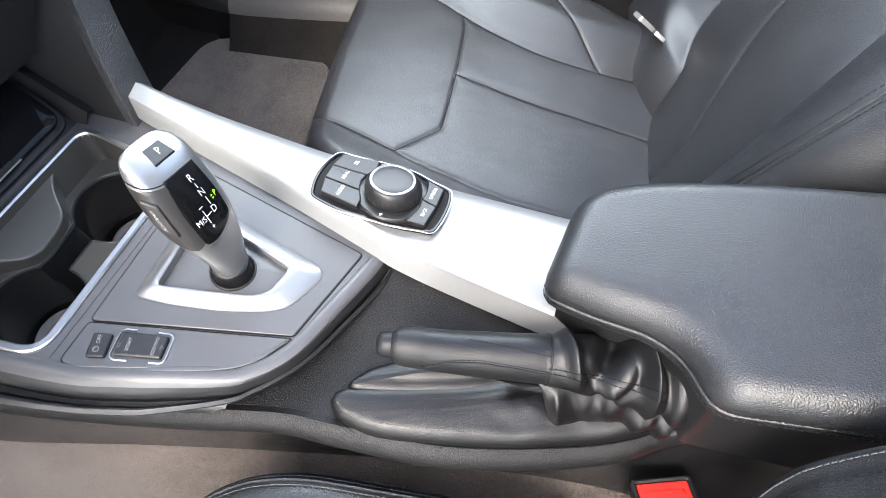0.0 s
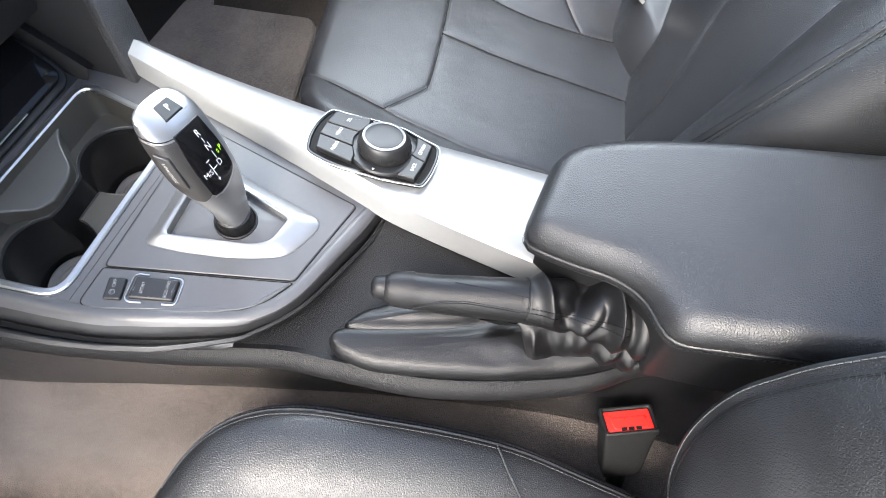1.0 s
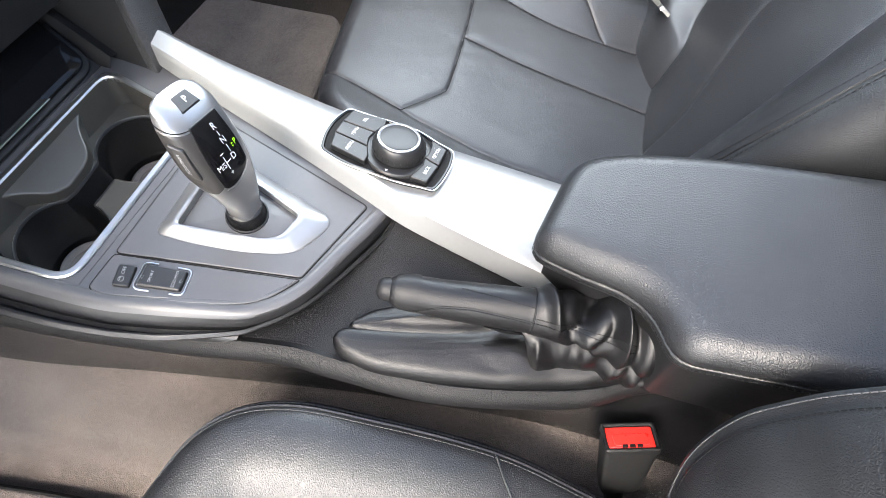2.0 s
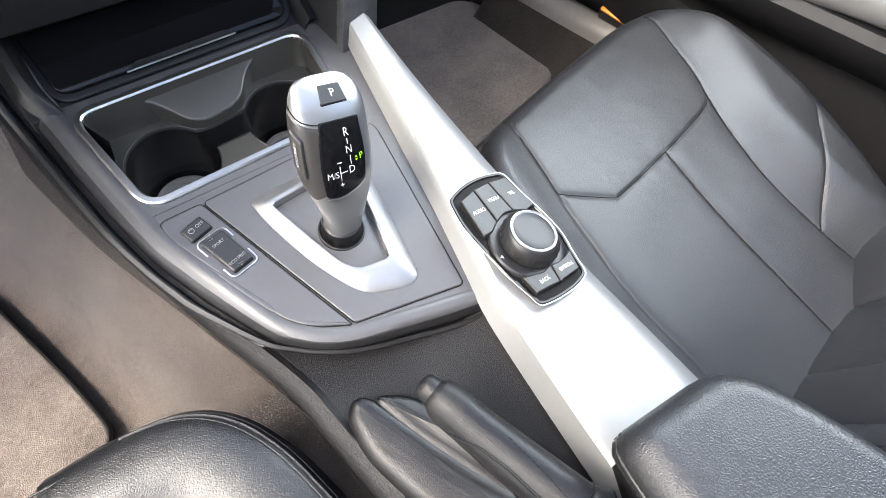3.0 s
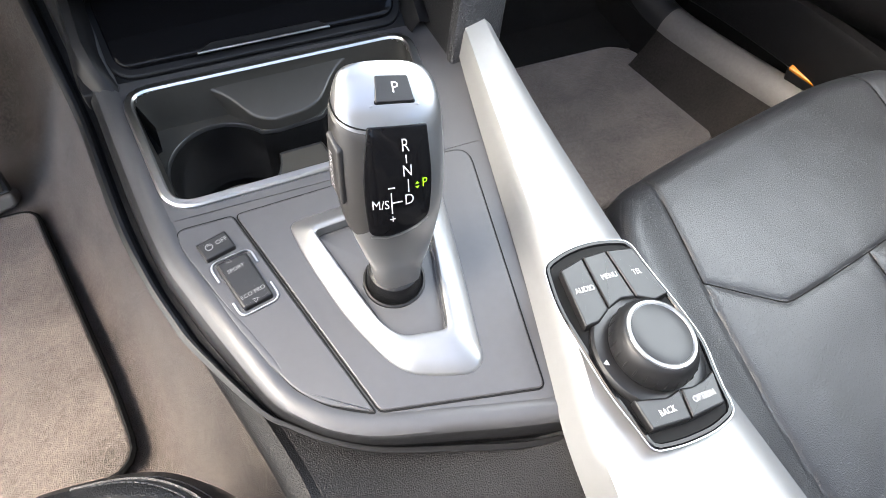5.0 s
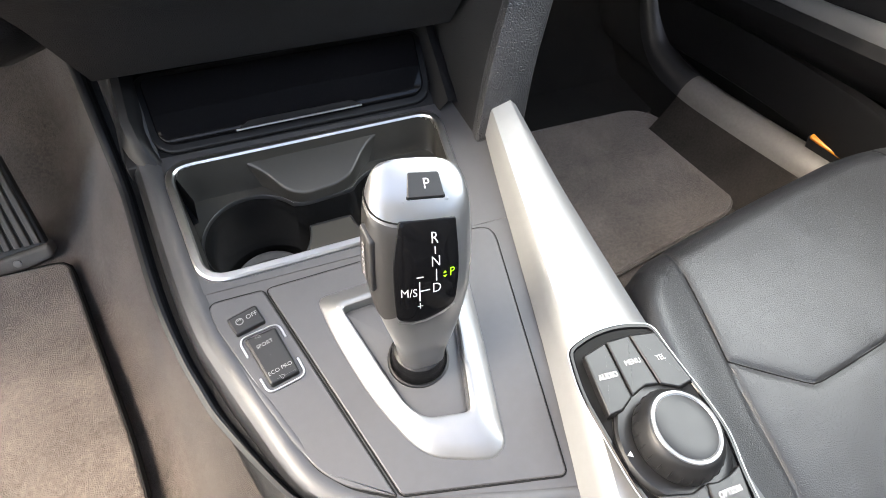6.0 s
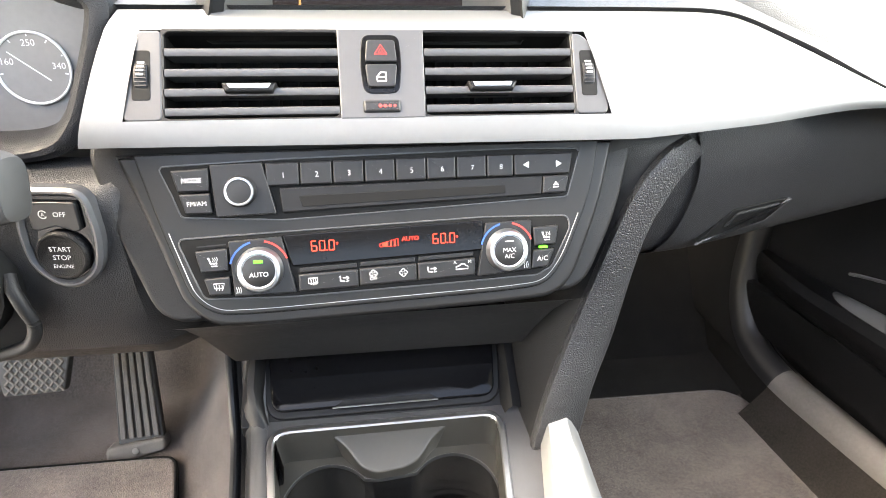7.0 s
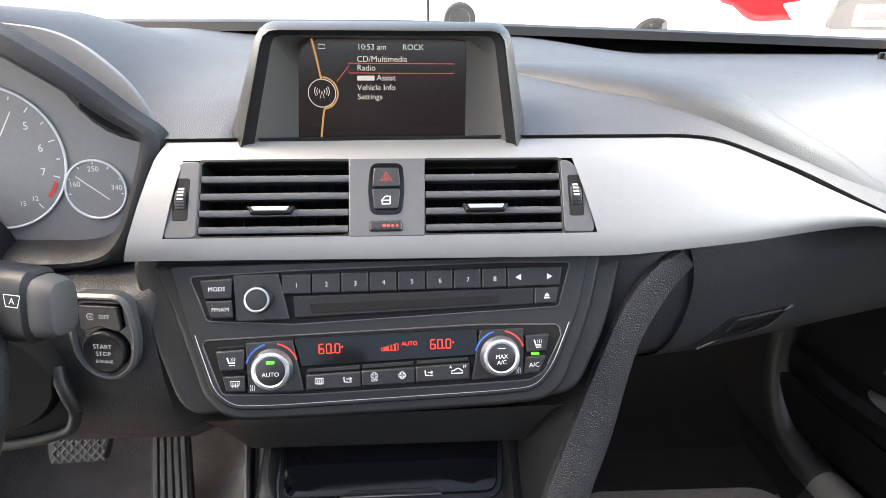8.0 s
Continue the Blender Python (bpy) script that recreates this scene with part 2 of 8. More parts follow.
def resample(pts, n, closed=True):
    """n points evenly along a polyline."""
    p = [Vector(q) for q in pts]
    if closed:
        p = p + [p[0]]
    ln = [0.0]
    for a, b in zip(p, p[1:]):
        ln.append(ln[-1] + (b - a).length)
    out, j = [], 0
    for i in range(n):
        s = ln[-1] * i / (n if closed else n - 1)
        while j < len(p) - 2 and ln[j + 1] < s:
            j += 1
        f = (s - ln[j]) / max(ln[j + 1] - ln[j], 1e-9)
        out.append(p[j].lerp(p[j + 1], min(f, 1)))
    return out


def rounded(pts, r, n=5):
    """A closed outline with rounded corners. r: one radius or one a corner."""
    p = [Vector(q).to_2d() for q in pts]
    k = len(p)
    rs = r if isinstance(r, (list, tuple)) else [r] * k
    out = []
    for i in range(k):
        a, b, c = p[i - 1], p[i], p[(i + 1) % k]
        d0, d1 = (a - b), (c - b)
        q = min(rs[i], d0.length * 0.49, d1.length * 0.49)
        s, e = b + d0.normalized() * q, b + d1.normalized() * q
        for j in range(n + 1):
            f = j / n
            out.append(s * (1 - f) ** 2 + b * 2 * f * (1 - f) + e * f * f)
    return out


def box2(u0, v0, u1, v1, r=0.001, n=4):
    return rounded([(u0, v0), (u1, v0), (u1, v1), (u0, v1)], r, n)


def circle(u, v, r, n=32):
    return [Vector((u + r * math.cos(2 * math.pi * i / n), v + r * math.sin(2 * math.pi * i / n))) for i in range(n)]


def inset(pts, d):
    k = len(pts)
    area = sum(pts[i - 1][0] * pts[i][1] - pts[i][0] * pts[i - 1][1] for i in range(k))
    sg = 1 if area > 0 else -1
    out = []
    for i in range(k):
        t = (pts[(i + 1) % k] - pts[i - 1]).normalized()
        out.append(pts[i] + Vector((-t.y, t.x)) * d * sg)
    for _ in range(6):
        bad = [i for i in range(k) if (out[(i + 1) % k] - out[i]).dot(pts[(i + 1) % k] - pts[i]) < 0]
        if not bad:
            break
        for i in bad:
            m = (out[i] + out[(i + 1) % k]) / 2
            out[i], out[(i + 1) % k] = m.copy(), m.copy()
    return out


def flat(x, y, h):
    return Vector((x, y, h))


def con(x, y, h):
    """A place on the sloping top of the centre console, h above it."""
    return Vector((x, y, 0.336 + 0.1 * (y - 0.14) + h))


def frame_of(origin, across, up):
    ex, ev = Vector(across).normalized(), Vector(up).normalized()
    en = ex.cross(ev).normalized()
    ev = en.cross(ex)
    m = Matrix((ex, ev, en)).transposed().to_4x4()
    m.translation = origin
    return m


FASCIA = frame_of((0, 0.394, 0.557), (1, 0.035, 0), (0, 0.395, 0.919))
TRIM = frame_of((0, 0.411, 0.634), (1, 0.008, 0), (0, 0.573, 0.819))
CAR = pose(0, 0, 0, 0, 0, 7)


def fas(u, v, d):
    return FASCIA @ Vector((u, v, d))


def trm(u, v, d):
    return TRIM @ Vector((u, v, d))


def by(m):
    return lambda u, v, d: m @ Vector((u, v, d))


def add_loft(bm, secs, ring=False, cap=False, wrap=False):
    rows = [[bm.verts.new(p) for p in s] for s in secs]
    n = len(rows[0])
    pairs = list(zip(rows, rows[1:])) + ([(rows[-1], rows[0])] if wrap else [])
    for a, b in pairs:
        for i in range(n if ring else n - 1):
            j = (i + 1) % n
            bm.faces.new((a[i], a[j], b[j], b[i]))
    if cap:
        for r in (rows[0], rows[-1]):
            bm.faces.new(r)
    return rows


def loft(secs, ring=False, cap=False, wrap=False):
    bm = bmesh.new()
    add_loft(bm, secs, ring, cap, wrap)
    return bm


def slab(outline, h0, h1, bevel=0.001, fn=flat, steps=3, crown=0.0, bm=None):
    """A plate with rounded top edges; crown lifts its middle."""
    bm = bm or bmesh.new()
    secs = [[fn(p.x, p.y, h0) for p in outline]]
    for i in range(steps + 1):
        a = math.pi / 2 * i / steps
        o = inset(outline, bevel * (1 - math.cos(a)))
        secs.append([fn(p.x, p.y, h1 - bevel * (1 - math.sin(a))) for p in o])
    if not crown:
        secs.append([fn(p.x, p.y, h1) for p in inset(outline, bevel + 0.00012)])
    base = inset(outline, bevel)
    mid = sum(base, Vector((0, 0))) / len(base)
    if crown:
        for f in (0.82, 0.6, 0.35):
            secs.append([fn(*(mid + (p - mid) * f), h1 + crown * (1 - f * f)) for p in base])
    rows = add_loft(bm, secs, ring=True)
    bm.faces.new(rows[-1])
    bm.faces.new(rows[0])
    return bm


def frame_ring(outer, inner, h0, h1, bevel=0.0008, fn=flat, n=96, h_in=None):
    """A flat ring between two outlines with rounded edges."""
    o, i = resample(outer, n), resample(inner, n)
    k = min(range(n), key=lambda j: (i[j] - o[0]).length)
    i = i[k:] + i[:k]
    h_in = h1 if h_in is None else h_in
    secs = [[fn(*p, h0) for p in o], [fn(*p, h1 - bevel) for p in o], [fn(*p, h1) for p in inset(o, bevel)],
            [fn(*p, h_in) for p in inset(i, -bevel)], [fn(*p, h_in - bevel) for p in i], [fn(*p, h0) for p in i]]
    return loft(secs, ring=True, wrap=True)


def tube(path, r, n=8, closed=False, bm=None, flatten=1.0):
    bm = bm or bmesh.new()
    p = [Vector(q) for q in path]
    k = len(p)
    up = Vector((0, 0, 1))
    secs = []
    for i in range(k):
        t = (p[(i + 1) % k] - p[i - 1]) if closed else (p[min(i + 1, k - 1)] - p[max(i - 1, 0)])
        t.normalize()
        s = t.cross(up)
        s = s.normalized() if s.length > 1e-4 else Vector((1, 0, 0))
        w = s.cross(t).normalized()
        rr = r[i] if isinstance(r, (list, tuple)) else r
        secs.append([p[i] + s * rr * math.cos(2 * math.pi * j / n) + w * rr * flatten * math.sin(2 * math.pi * j / n) for j in range(n)])
    add_loft(bm, secs, ring=True, cap=not closed, wrap=closed)
    return bm


def lathe(profile, n=40, fn=flat, at=(0, 0), bm=None, cap=True):
    """Turned shape: profile of (radius, height)."""
    bm = bm or bmesh.new()
    secs = [[fn(at[0] + r * math.cos(2 * math.pi * j / n), at[1] + r * math.sin(2 * math.pi * j / n), h) for j in range(n)] for r, h in profile]
    add_loft(bm, secs, ring=True, cap=cap)
    return bm


def stitches(path, step, length, r, lift=Vector((0, 0, 0)), bm=None):
    """A row of thread stitches along a path."""
    bm = bm or bmesh.new()
    total = sum((Vector(b) - Vector(a)).length for a, b in zip(path, path[1:]))
    n = max(2, int(total / step))
    pts = resample(path, n, closed=False)
    for a, b in zip(pts, pts[1:]):
        d = (b - a).normalized()
        m = (a + b) / 2 + lift
        tube([m - d * length / 2, m - d * length * 0.3 + Vector((0, 0, r * 0.5)), m + d * length * 0.3 + Vector((0, 0, r * 0.5)), m + d * length / 2], r, 5, bm=bm)
    return bm


def lettering(name, words, size, fn, u, v, h, mat, parent, turn=0, align="CENTER", bold=0.0, squash=1.0):
    """Raised print with the built-in font, laid on a surface."""
    cu = bpy.data.curves.new(name, "FONT")
    cu.body, cu.size, cu.align_x, cu.align_y, cu.offset = words, size, align, "CENTER", bold
    cu.resolution_u = 3
    tmp = bpy.data.objects.new(name, cu)
    scene.collection.objects.link(tmp)
    me = bpy.data.meshes.new_from_object(tmp.evaluated_get(bpy.context.evaluated_depsgraph_get()))
    bpy.data.objects.remove(tmp)
    bpy.data.curves.remove(cu)
    c, s = math.cos(radians(turn)), math.sin(radians(turn))
    for w in me.vertices:
        x, y = w.co.x * squash, w.co.y
        w.co = fn(u + x * c - y * s, v + x * s + y * c, h)
    me.materials.append(mat)
    ob = new(name, me)
    ob.parent = parent
    return ob


def stroke(name, pts, width, fn, h, mat, parent, closed=False):
    """A flat printed line."""
    bm = bmesh.new()
    p = [Vector(q) for q in pts]
    k = len(p)
    a, b = [], []
    for i in range(k):
        t = (p[(i + 1) % k] - p[i - 1]) if closed else (p[min(i + 1, k - 1)] - p[max(i - 1, 0)])
        t.normalize()
        nrm = Vector((-t.y, t.x)) * width / 2
        a.append(bm.verts.new(fn(*(p[i] + nrm), h)))
        b.append(bm.verts.new(fn(*(p[i] - nrm), h)))
    for i in range(k if closed else k - 1):
        j = (i + 1) % k
        bm.faces.new((a[i], a[j], b[j], b[i]))
    return part(name, bm, mat, parent)


def arc(u, v, r, a0, a1, n=16):
    return [(u + r * math.cos(radians(a0 + (a1 - a0) * i / n)), v + r * math.sin(radians(a0 + (a1 - a0) * i / n))) for i in range(n + 1)]


def puff(outline, fn, drop, dome, roll=0.012, skirt=0.02, steps=5):
    """A stuffed upholstery panel. drop(x, y): how far its rim falls below the top; roll: width of the rounded rim."""
    o = [Vector(p) for p in outline]
    falls = [drop(*p) if callable(drop) else drop for p in o]
    deep = [min(0.09, max(roll, f * 0.75)) if f > 0.02 else roll for f in falls]
    k = len(o)
    deep = [sum(deep[(i + j) % k] for j in (-2, -1, 0, 1, 2)) / 5 for i in range(k)]
    falls = [sum(falls[(i + j) % k] for j in (-2, -1, 0, 1, 2)) / 5 for i in range(k)]
    unit = inset(o, 1.0)
    nrm = [u - p for u, p in zip(unit, o)]
    secs = [[fn(p.x, p.y, -f - skirt) for p, f in zip(o, falls)]]
    for i in range(steps + 1):
        a = math.pi / 2 * i / steps
        secs.append([fn(*(p + n * w * (1 - math.cos(a))), -f * (1 - math.sin(a))) for p, n, f, w in zip(o, nrm, falls, deep)])
    ring = [p + n * w for p, n, w in zip(o, nrm, deep)]
    mid = sum(ring, Vector((0, 0))) / k
    for i in range(1, 7):
        g = 1 - i / 7
        secs.append([fn(*(mid + (p - mid) * g), dome * (1 - g * g)) for p in ring])
    bm = bmesh.new()
    rows = add_loft(bm, secs, ring=True)
    bm.faces.new(rows[-1])
    bm.faces.new(rows[0])
    return bm


def filled(outer, holes, fn, h):
    """A flat sheet with holes."""
    bm = bmesh.new()
    edges = []
    for loop in (outer, *holes):
        vs = [bm.verts.new(fn(p[0], p[1], h)) for p in loop]
        edges += [bm.edges.new((vs[i - 1], vs[i])) for i in range(len(vs))]
    bmesh.ops.triangle_fill(bm, use_beauty=True, edges=edges)
    return bm


def solid_sheet(outer, holes, fn, h0, h1):
    """A plate of some thickness with holes through it."""
    bm = bmesh.new()
    edges = []
    for loop in (outer, *holes):
        a = [bm.verts.new(fn(p[0], p[1], h1)) for p in loop]
        b = [bm.verts.new(fn(p[0], p[1], h0)) for p in loop]
        for i in range(len(a)):
            edges.append(bm.edges.new((a[i - 1], a[i])))
            bm.faces.new((a[i - 1], a[i], b[i], b[i - 1]))
    bmesh.ops.triangle_fill(bm, use_beauty=True, edges=edges)
    return bm


def join(*bms):
    out = bmesh.new()
    for b in bms:
        me = bpy.data.meshes.new("tmp")
        b.to_mesh(me)
        b.free()
        out.from_mesh(me)
        bpy.data.meshes.remove(me)
    return out


def smooth01(f):
    f = max(0.0, min(1.0, f))
    return f * f * (3 - 2 * f)


def lerp_table(t, rows):
    """Smooth monotone look-up in rows of (key, value...)."""
    if t <= rows[0][0]:
        return rows[0][1:]
    if t >= rows[-1][0]:
        return rows[-1][1:]
    k = next(i for i in range(len(rows) - 1) if t <= rows[i + 1][0])
    h = rows[k + 1][0] - rows[k][0]
    f = (t - rows[k][0]) / h
    out = []
    for c in range(1, len(rows[0])):
        def slope(i):
            if i < 0 or i >= len(rows) - 1:
                return None
            return (rows[i + 1][c] - rows[i][c]) / (rows[i + 1][0] - rows[i][0])

        def tangent(i):
            a, b = slope(i - 1), slope(i)
            if a is None or b is None:
                return b if a is None else a
            return 0.0 if a * b <= 0 else 2 * a * b / (a + b)
        m0, m1 = tangent(k) * h, tangent(k + 1) * h
        y0, y1 = rows[k][c], rows[k + 1][c]
        out.append(y0 * (2 * f**3 - 3 * f * f + 1) + m0 * (f**3 - 2 * f * f + f) + y1 * (3 * f * f - 2 * f**3) + m1 * (f**3 - f * f))
    return tuple(out)


# ---------------------------------------------------------------- car shell
TUNNEL = [(-1.3, 0.02, -0.14, 0.13, 0.24), (-0.16, 0.0, -0.15, 0.14, 0.25), (0.05, -0.034, -0.17, 0.15, 0.26), (0.17, -0.063, -0.185, 0.15, 0.26), (0.27, -0.093, -0.19, 0.15, 0.26), (0.44, -0.145, -0.225, 0.15, 0.26), (0.70, -0.19, -0.30, 0.16, 0.27), (1.1, -0.22, -0.34, 0.17, 0.28)]


def floor_row(y):
    lt, lf, rt, rf = lerp_table(y, TUNNEL)
    rise = 0.0 if y < 0.82 else (y - 0.82) * 1.25
    z = lambda h: h + rise * max(0.0, 1 - h / 0.6)
    pts = [(-0.80, 0.13), (-0.74, 0.13), (-0.69, 0.02), (-0.60, 0.0), (-0.45, 0.0), (lf - 0.03, 0.0), (lf, 0.012), (lf * 0.66 + lt * 0.34, 0.07), (lf * 0.3 + lt * 0.7, 0.135), (lt, 0.178), (lt + 0.03, 0.20),
           (rt - 0.02, 0.20), (rt, 0.17), (rt * 0.5 + rf * 0.5, 0.09), (rf, 0.012), (rf + 0.03, 0.0), (0.45, 0.0), (0.60, 0.0), (0.66, 0.02), (0.72, 0.09), (0.84, 0.09)]
    return [Vector((x, y, z(h))) for x, h in pts]


tagged(part("floor", loft([floor_row(-1.3 + 2.4 * i / 60) for i in range(61)]), CARPET, sharp=89), "brown-grey carpet over car floor and tunnel", "floor", kind="structure")

# black sheet laid over the floor where the dash shades it
tagged(part("toe_board", loft([[p + Vector((0, 0, 0.007)) for p in floor_row(0.70 + 0.40 * i / 24)[11:20]] for i in range(25)]), FOOTWELL_SHADE), "black sheet on passenger toe board standing for footwell shade", "floor", kind="structure")
shell_label = "plain dark car body wall"


def wall_box(name, pts, thick, mat, label):
    """A wall panel from a four-cornered outline, with thickness."""
    p = [CAR @ Vector(q) for q in pts]
    nrm = (p[1] - p[0]).cross(p[3] - p[0]).normalized() * thick
    bm = bmesh.new()
    a, b = [bm.verts.new(q) for q in p], [bm.verts.new(q + nrm) for q in p]
    bm.faces.new(a)
    bm.faces.new(b)
    for i in range(4):
        j = (i + 1) % 4
        bm.faces.new((a[i], a[j], b[j], b[i]))
    return tagged(part(name, bm, mat), label, "wall", kind="structure")


# unseen roof; its hole is added to let sky light down into the cabin
roof_outer = [(-0.62, -1.3), (0.72, -1.3), (0.66, 0.18), (-0.56, 0.18)]
roof_hole = rounded([(-0.42, -0.46), (0.52, -0.46), (0.50, 0.10), (-0.40, 0.10)], 0.06)
tagged(part("ceiling", solid_sheet([Vector(p) for p in roof_outer], [roof_hole], lambda x, y, h: CAR @ Vector((x, y, 1.17 + h)), 0.0, 0.03), HEADLINER), "grey woven headliner with an added opening for sky light", "ceiling", kind="structure")
# unseen; raised high to cut the light coming in from behind
wall_box("wall_rear", [(-0.85, -1.32, -0.05), (0.95, -1.32, -0.05), (0.95, -1.32, 0.98), (-0.85, -1.32, 0.98)], 0.03, DASH_SOFT, shell_label)
wall_box("wall_firewall", [(-0.9, 1.18, -0.1), (1.0, 1.18, -0.1), (1.0, 1.10, 0.66), (-0.9, 1.10, 0.66)], 0.03, DARK, shell_label)
wall_box("wall_left_rear", [(-0.80, -1.3, 0.0), (-0.80, -0.45, 0.0), (-0.80, -0.45, 0.72), (-0.80, -1.3, 0.72)], 0.03, DASH_SOFT, shell_label)
wall_box("wall_left_front", [(-0.80, 0.62, 0.0), (-0.80, 1.15, 0.0), (-0.80, 1.15, 0.70), (-0.80, 0.62, 0.70)], 0.03, DASH_SOFT, shell_label)
wall_box("wall_right_rear", [(0.84, -1.3, 0.0), (0.84, -0.45, 0.0), (0.84, -0.45, 0.72), (0.84, -1.3, 0.72)], 0.03, DASH_SOFT, shell_label)


def post(name, a, b, w):
    bm = bmesh.new()
    a, b = CAR @ Vector(a), CAR @ Vector(b)
    tube([a, a.lerp(b, 0.5), b], w, 10, bm=bm)
    tagged(part(name, bm, HEADLINER), "grey trimmed window post of the car", "window post", kind="structure")


for sx in (-0.62, 0.72):
    post("trim_windscreen_post", (sx * 1.30, 0.86, 0.72), (sx * 0.98, 0.16, 1.18), 0.035)
    post("trim_door_post", (sx * 1.2, -0.42, 0.70), (sx * 0.98, -0.45, 1.17), 0.045)
    post("trim_rear_post", (sx * 1.15, -1.3, 0.74), (sx * 0.95, -1.1, 1.17), 0.06)

# windscreen
bm = bmesh.new()
secs = []
for i in range(9):
    f = i / 8
    secs.append([CAR @ Vector((-0.02 + (x) * (0.80 - 0.14 * f), 1.02 - 0.84 * f - 0.10 * x * x, 0.72 + 0.47 * f)) for x in [-1 + j / 6 for j in range(13)]])
add_loft(bm, secs)
glass = tagged(part("window_1", bm, GLASS), "clear raked car windscreen", "windscreen", kind="structure")
glass.visible_shadow = False

# floor mats
mat_outline = rounded([(-0.322, 0.665), (-0.278, 0.49), (-0.247, 0.37), (-0.231, 0.282), (-0.62, 0.225), (-0.66, 0.665)], [0.02, 0.1, 0.1, 0.03, 0.05, 0.05])


def mat_surface(x, y, h):
    lt, lf, rt, rf = lerp_table(y, TUNNEL)
    ramp = max(0.0, y - 0.82) * 1.25
    return Vector((x, y, h + ramp))


mat1 = thing("floor_mat", "brown-grey driver's carpet mat with bound edge", "floor mat", "floor mats")
part("carpet_face", slab(mat_outline, 0.004, 0.017, 0.004, mat_surface), MAT, mat1)
part("binding", tube([mat_surface(*p, 0.012) for p in resample(mat_outline, 120)], 0.0045, 7, closed=True), BLACK_THREAD, mat1, "dark stitched edge binding")
mat_outline2 = rounded([(0.30, 0.715), (0.285, 0.383), (0.615, 0.452), (0.652, 0.50), (0.648, 0.60), (0.646, 0.66), (0.61, 0.715)], [0.03, 0.04, 0.05, 0.05, 0.1, 0.05, 0.05])
mat2 = thing("floor_mat", "brown-grey passenger carpet mat with bound edge", "floor mat", "floor mats")
part("carpet_face", slab(mat_outline2, 0.004, 0.017, 0.004, mat_surface), MAT, mat2)
part("binding", tube([mat_surface(*p, 0.012) for p in resample(mat_outline2, 120)], 0.0032, 7, closed=True), CARPET, mat2, "dark stitched edge binding")

# passenger sill and door
sill = thing("door_sill", "pale grey scuffed plastic sill strip beside passenger door", "door sill")
sill_path = spline([(0.800, -0.25, 0.150), (0.756, 0.08, 0.134), (0.717, 0.36, 0.118), (0.706, 0.42, 0.114), (0.675, 0.56, 0.108), (0.654, 0.67, 0.107), (0.648, 0.74, 0.126), (0.652, 0.79, 0.19), (0.664, 0.82, 0.30), (0.679, 0.84, 0.44)], 60)
SILL_PROFILE = [(-0.024, -0.030), (-0.022, -0.018), (-0.016, -0.007), (-0.007, 0.0005), (0.003, 0.003), (0.012, 0.001), (0.017, -0.004), (0.019, -0.007), (0.022, -0.006), (0.030, -0.010), (0.036, -0.03)]
secs = []
for i, c in enumerate(sill_path):
    along = (sill_path[min(i + 1, 59)] - sill_path[max(i - 1, 0)]).normalized()
    across = Vector((1, 0.1, 0))
    up = across.cross(along).normalized()
    secs.append([c + across * dx + up * dz for dx, dz in SILL_PROFILE])
cut = next(i for i, c in enumerate(sill_path) if c.y > 0.645)
part("sill_strip", loft(secs[: cut + 1]), SILL, sill)
# front of the strip turned black where the sill runs into shade
part("front_trim", loft(secs[cut:]), LIP_BLACK, sill, "rising end of the sill, black in place of shade")
part("sill_side", loft([[s[0] + Vector((-0.060, 0, -0.085)), s[0] + Vector((-0.030, 0, -0.055)), s[0] + Vector((-0.010, 0, -0.022)), s[0] + Vector((0.001, 0, 0.001))] for s in secs[: cut + 1]]), SHADED_SIDE_CARPET, sill, "carpeted sill side, floor carpet darkened as if shaded")
# both panels carry the footwell's shade as black colour
tagged(part("kick_panel", loft([[s[0] + Vector((0.001, 0, 0)), s[0].lerp(Vector((0.60, 1.12, s[0].z)), 0.3), s[0].lerp(Vector((0.60, 1.12, s[0].z)), 0.7), Vector((0.58, 1.12, s[0].z))] for s in secs[cut:]]), FOOTWELL_SHADE), "kick panel ahead of door sill, blackened for footwell shade", "trim", kind="structure")
tagged(part("kick_panel", loft([[s[0] + Vector((0.0, 0.3 * f * 2, -0.11 * g)) for f in (0, 0.35, 0.7)] for s, g in ((secs[cut], 0), (secs[cut], 0.5), (secs[cut], 1.0))]), FOOTWELL_SHADE), "kick panel ahead of door sill, blackened for footwell shade", "trim", kind="structure")

door = thing("door_panel", "black passenger door panel with armrest and pocket", "car door")


def door_pt(y, dx, z):
    return CAR @ Vector((0.775 + dx, y, z))


ys = [-0.45 + 1.42 * i / 40 for i in range(41)]


def door_profile(y):
    """Inner face of the door from bottom to window sill."""
    return [(0.015, 0.02), (0.0, 0.06), (-0.012, 0.12), (-0.016, 0.20), (-0.010, 0.285), (0.0, 0.33), (0.004, 0.40), (-0.01, 0.44), (-0.012, 0.52), (0.0, 0.60), (0.02, 0.665), (0.05, 0.69), (0.09, 0.695), (0.10, 0.6)]


part("door_card", loft([[door_pt(y, dx, z) for dx, z in door_profile(y)] for y in ys]), PLASTIC, door)
secs = []
for i in range(33):
    f = i / 32
    y = -0.42 + 1.18 * f
    w = 0.062 * min(1, (1 - f) * 7) ** 0.5 * min(1, f * 9 + 0.3)
    z = 0.362 - 0.13 * f
    secs.append([door_pt(y, dx, zz) for dx, zz in [(0.01, z - 0.07), (-w * 0.55, z - 0.055), (-w * 0.95, z - 0.02), (-w, z), (-w * 0.85, z + 0.012), (-w * 0.4, z + 0.014), (0.01, z + 0.006)]])
part("armrest", loft(secs, cap=False), CONSOLE_GRAIN, door)
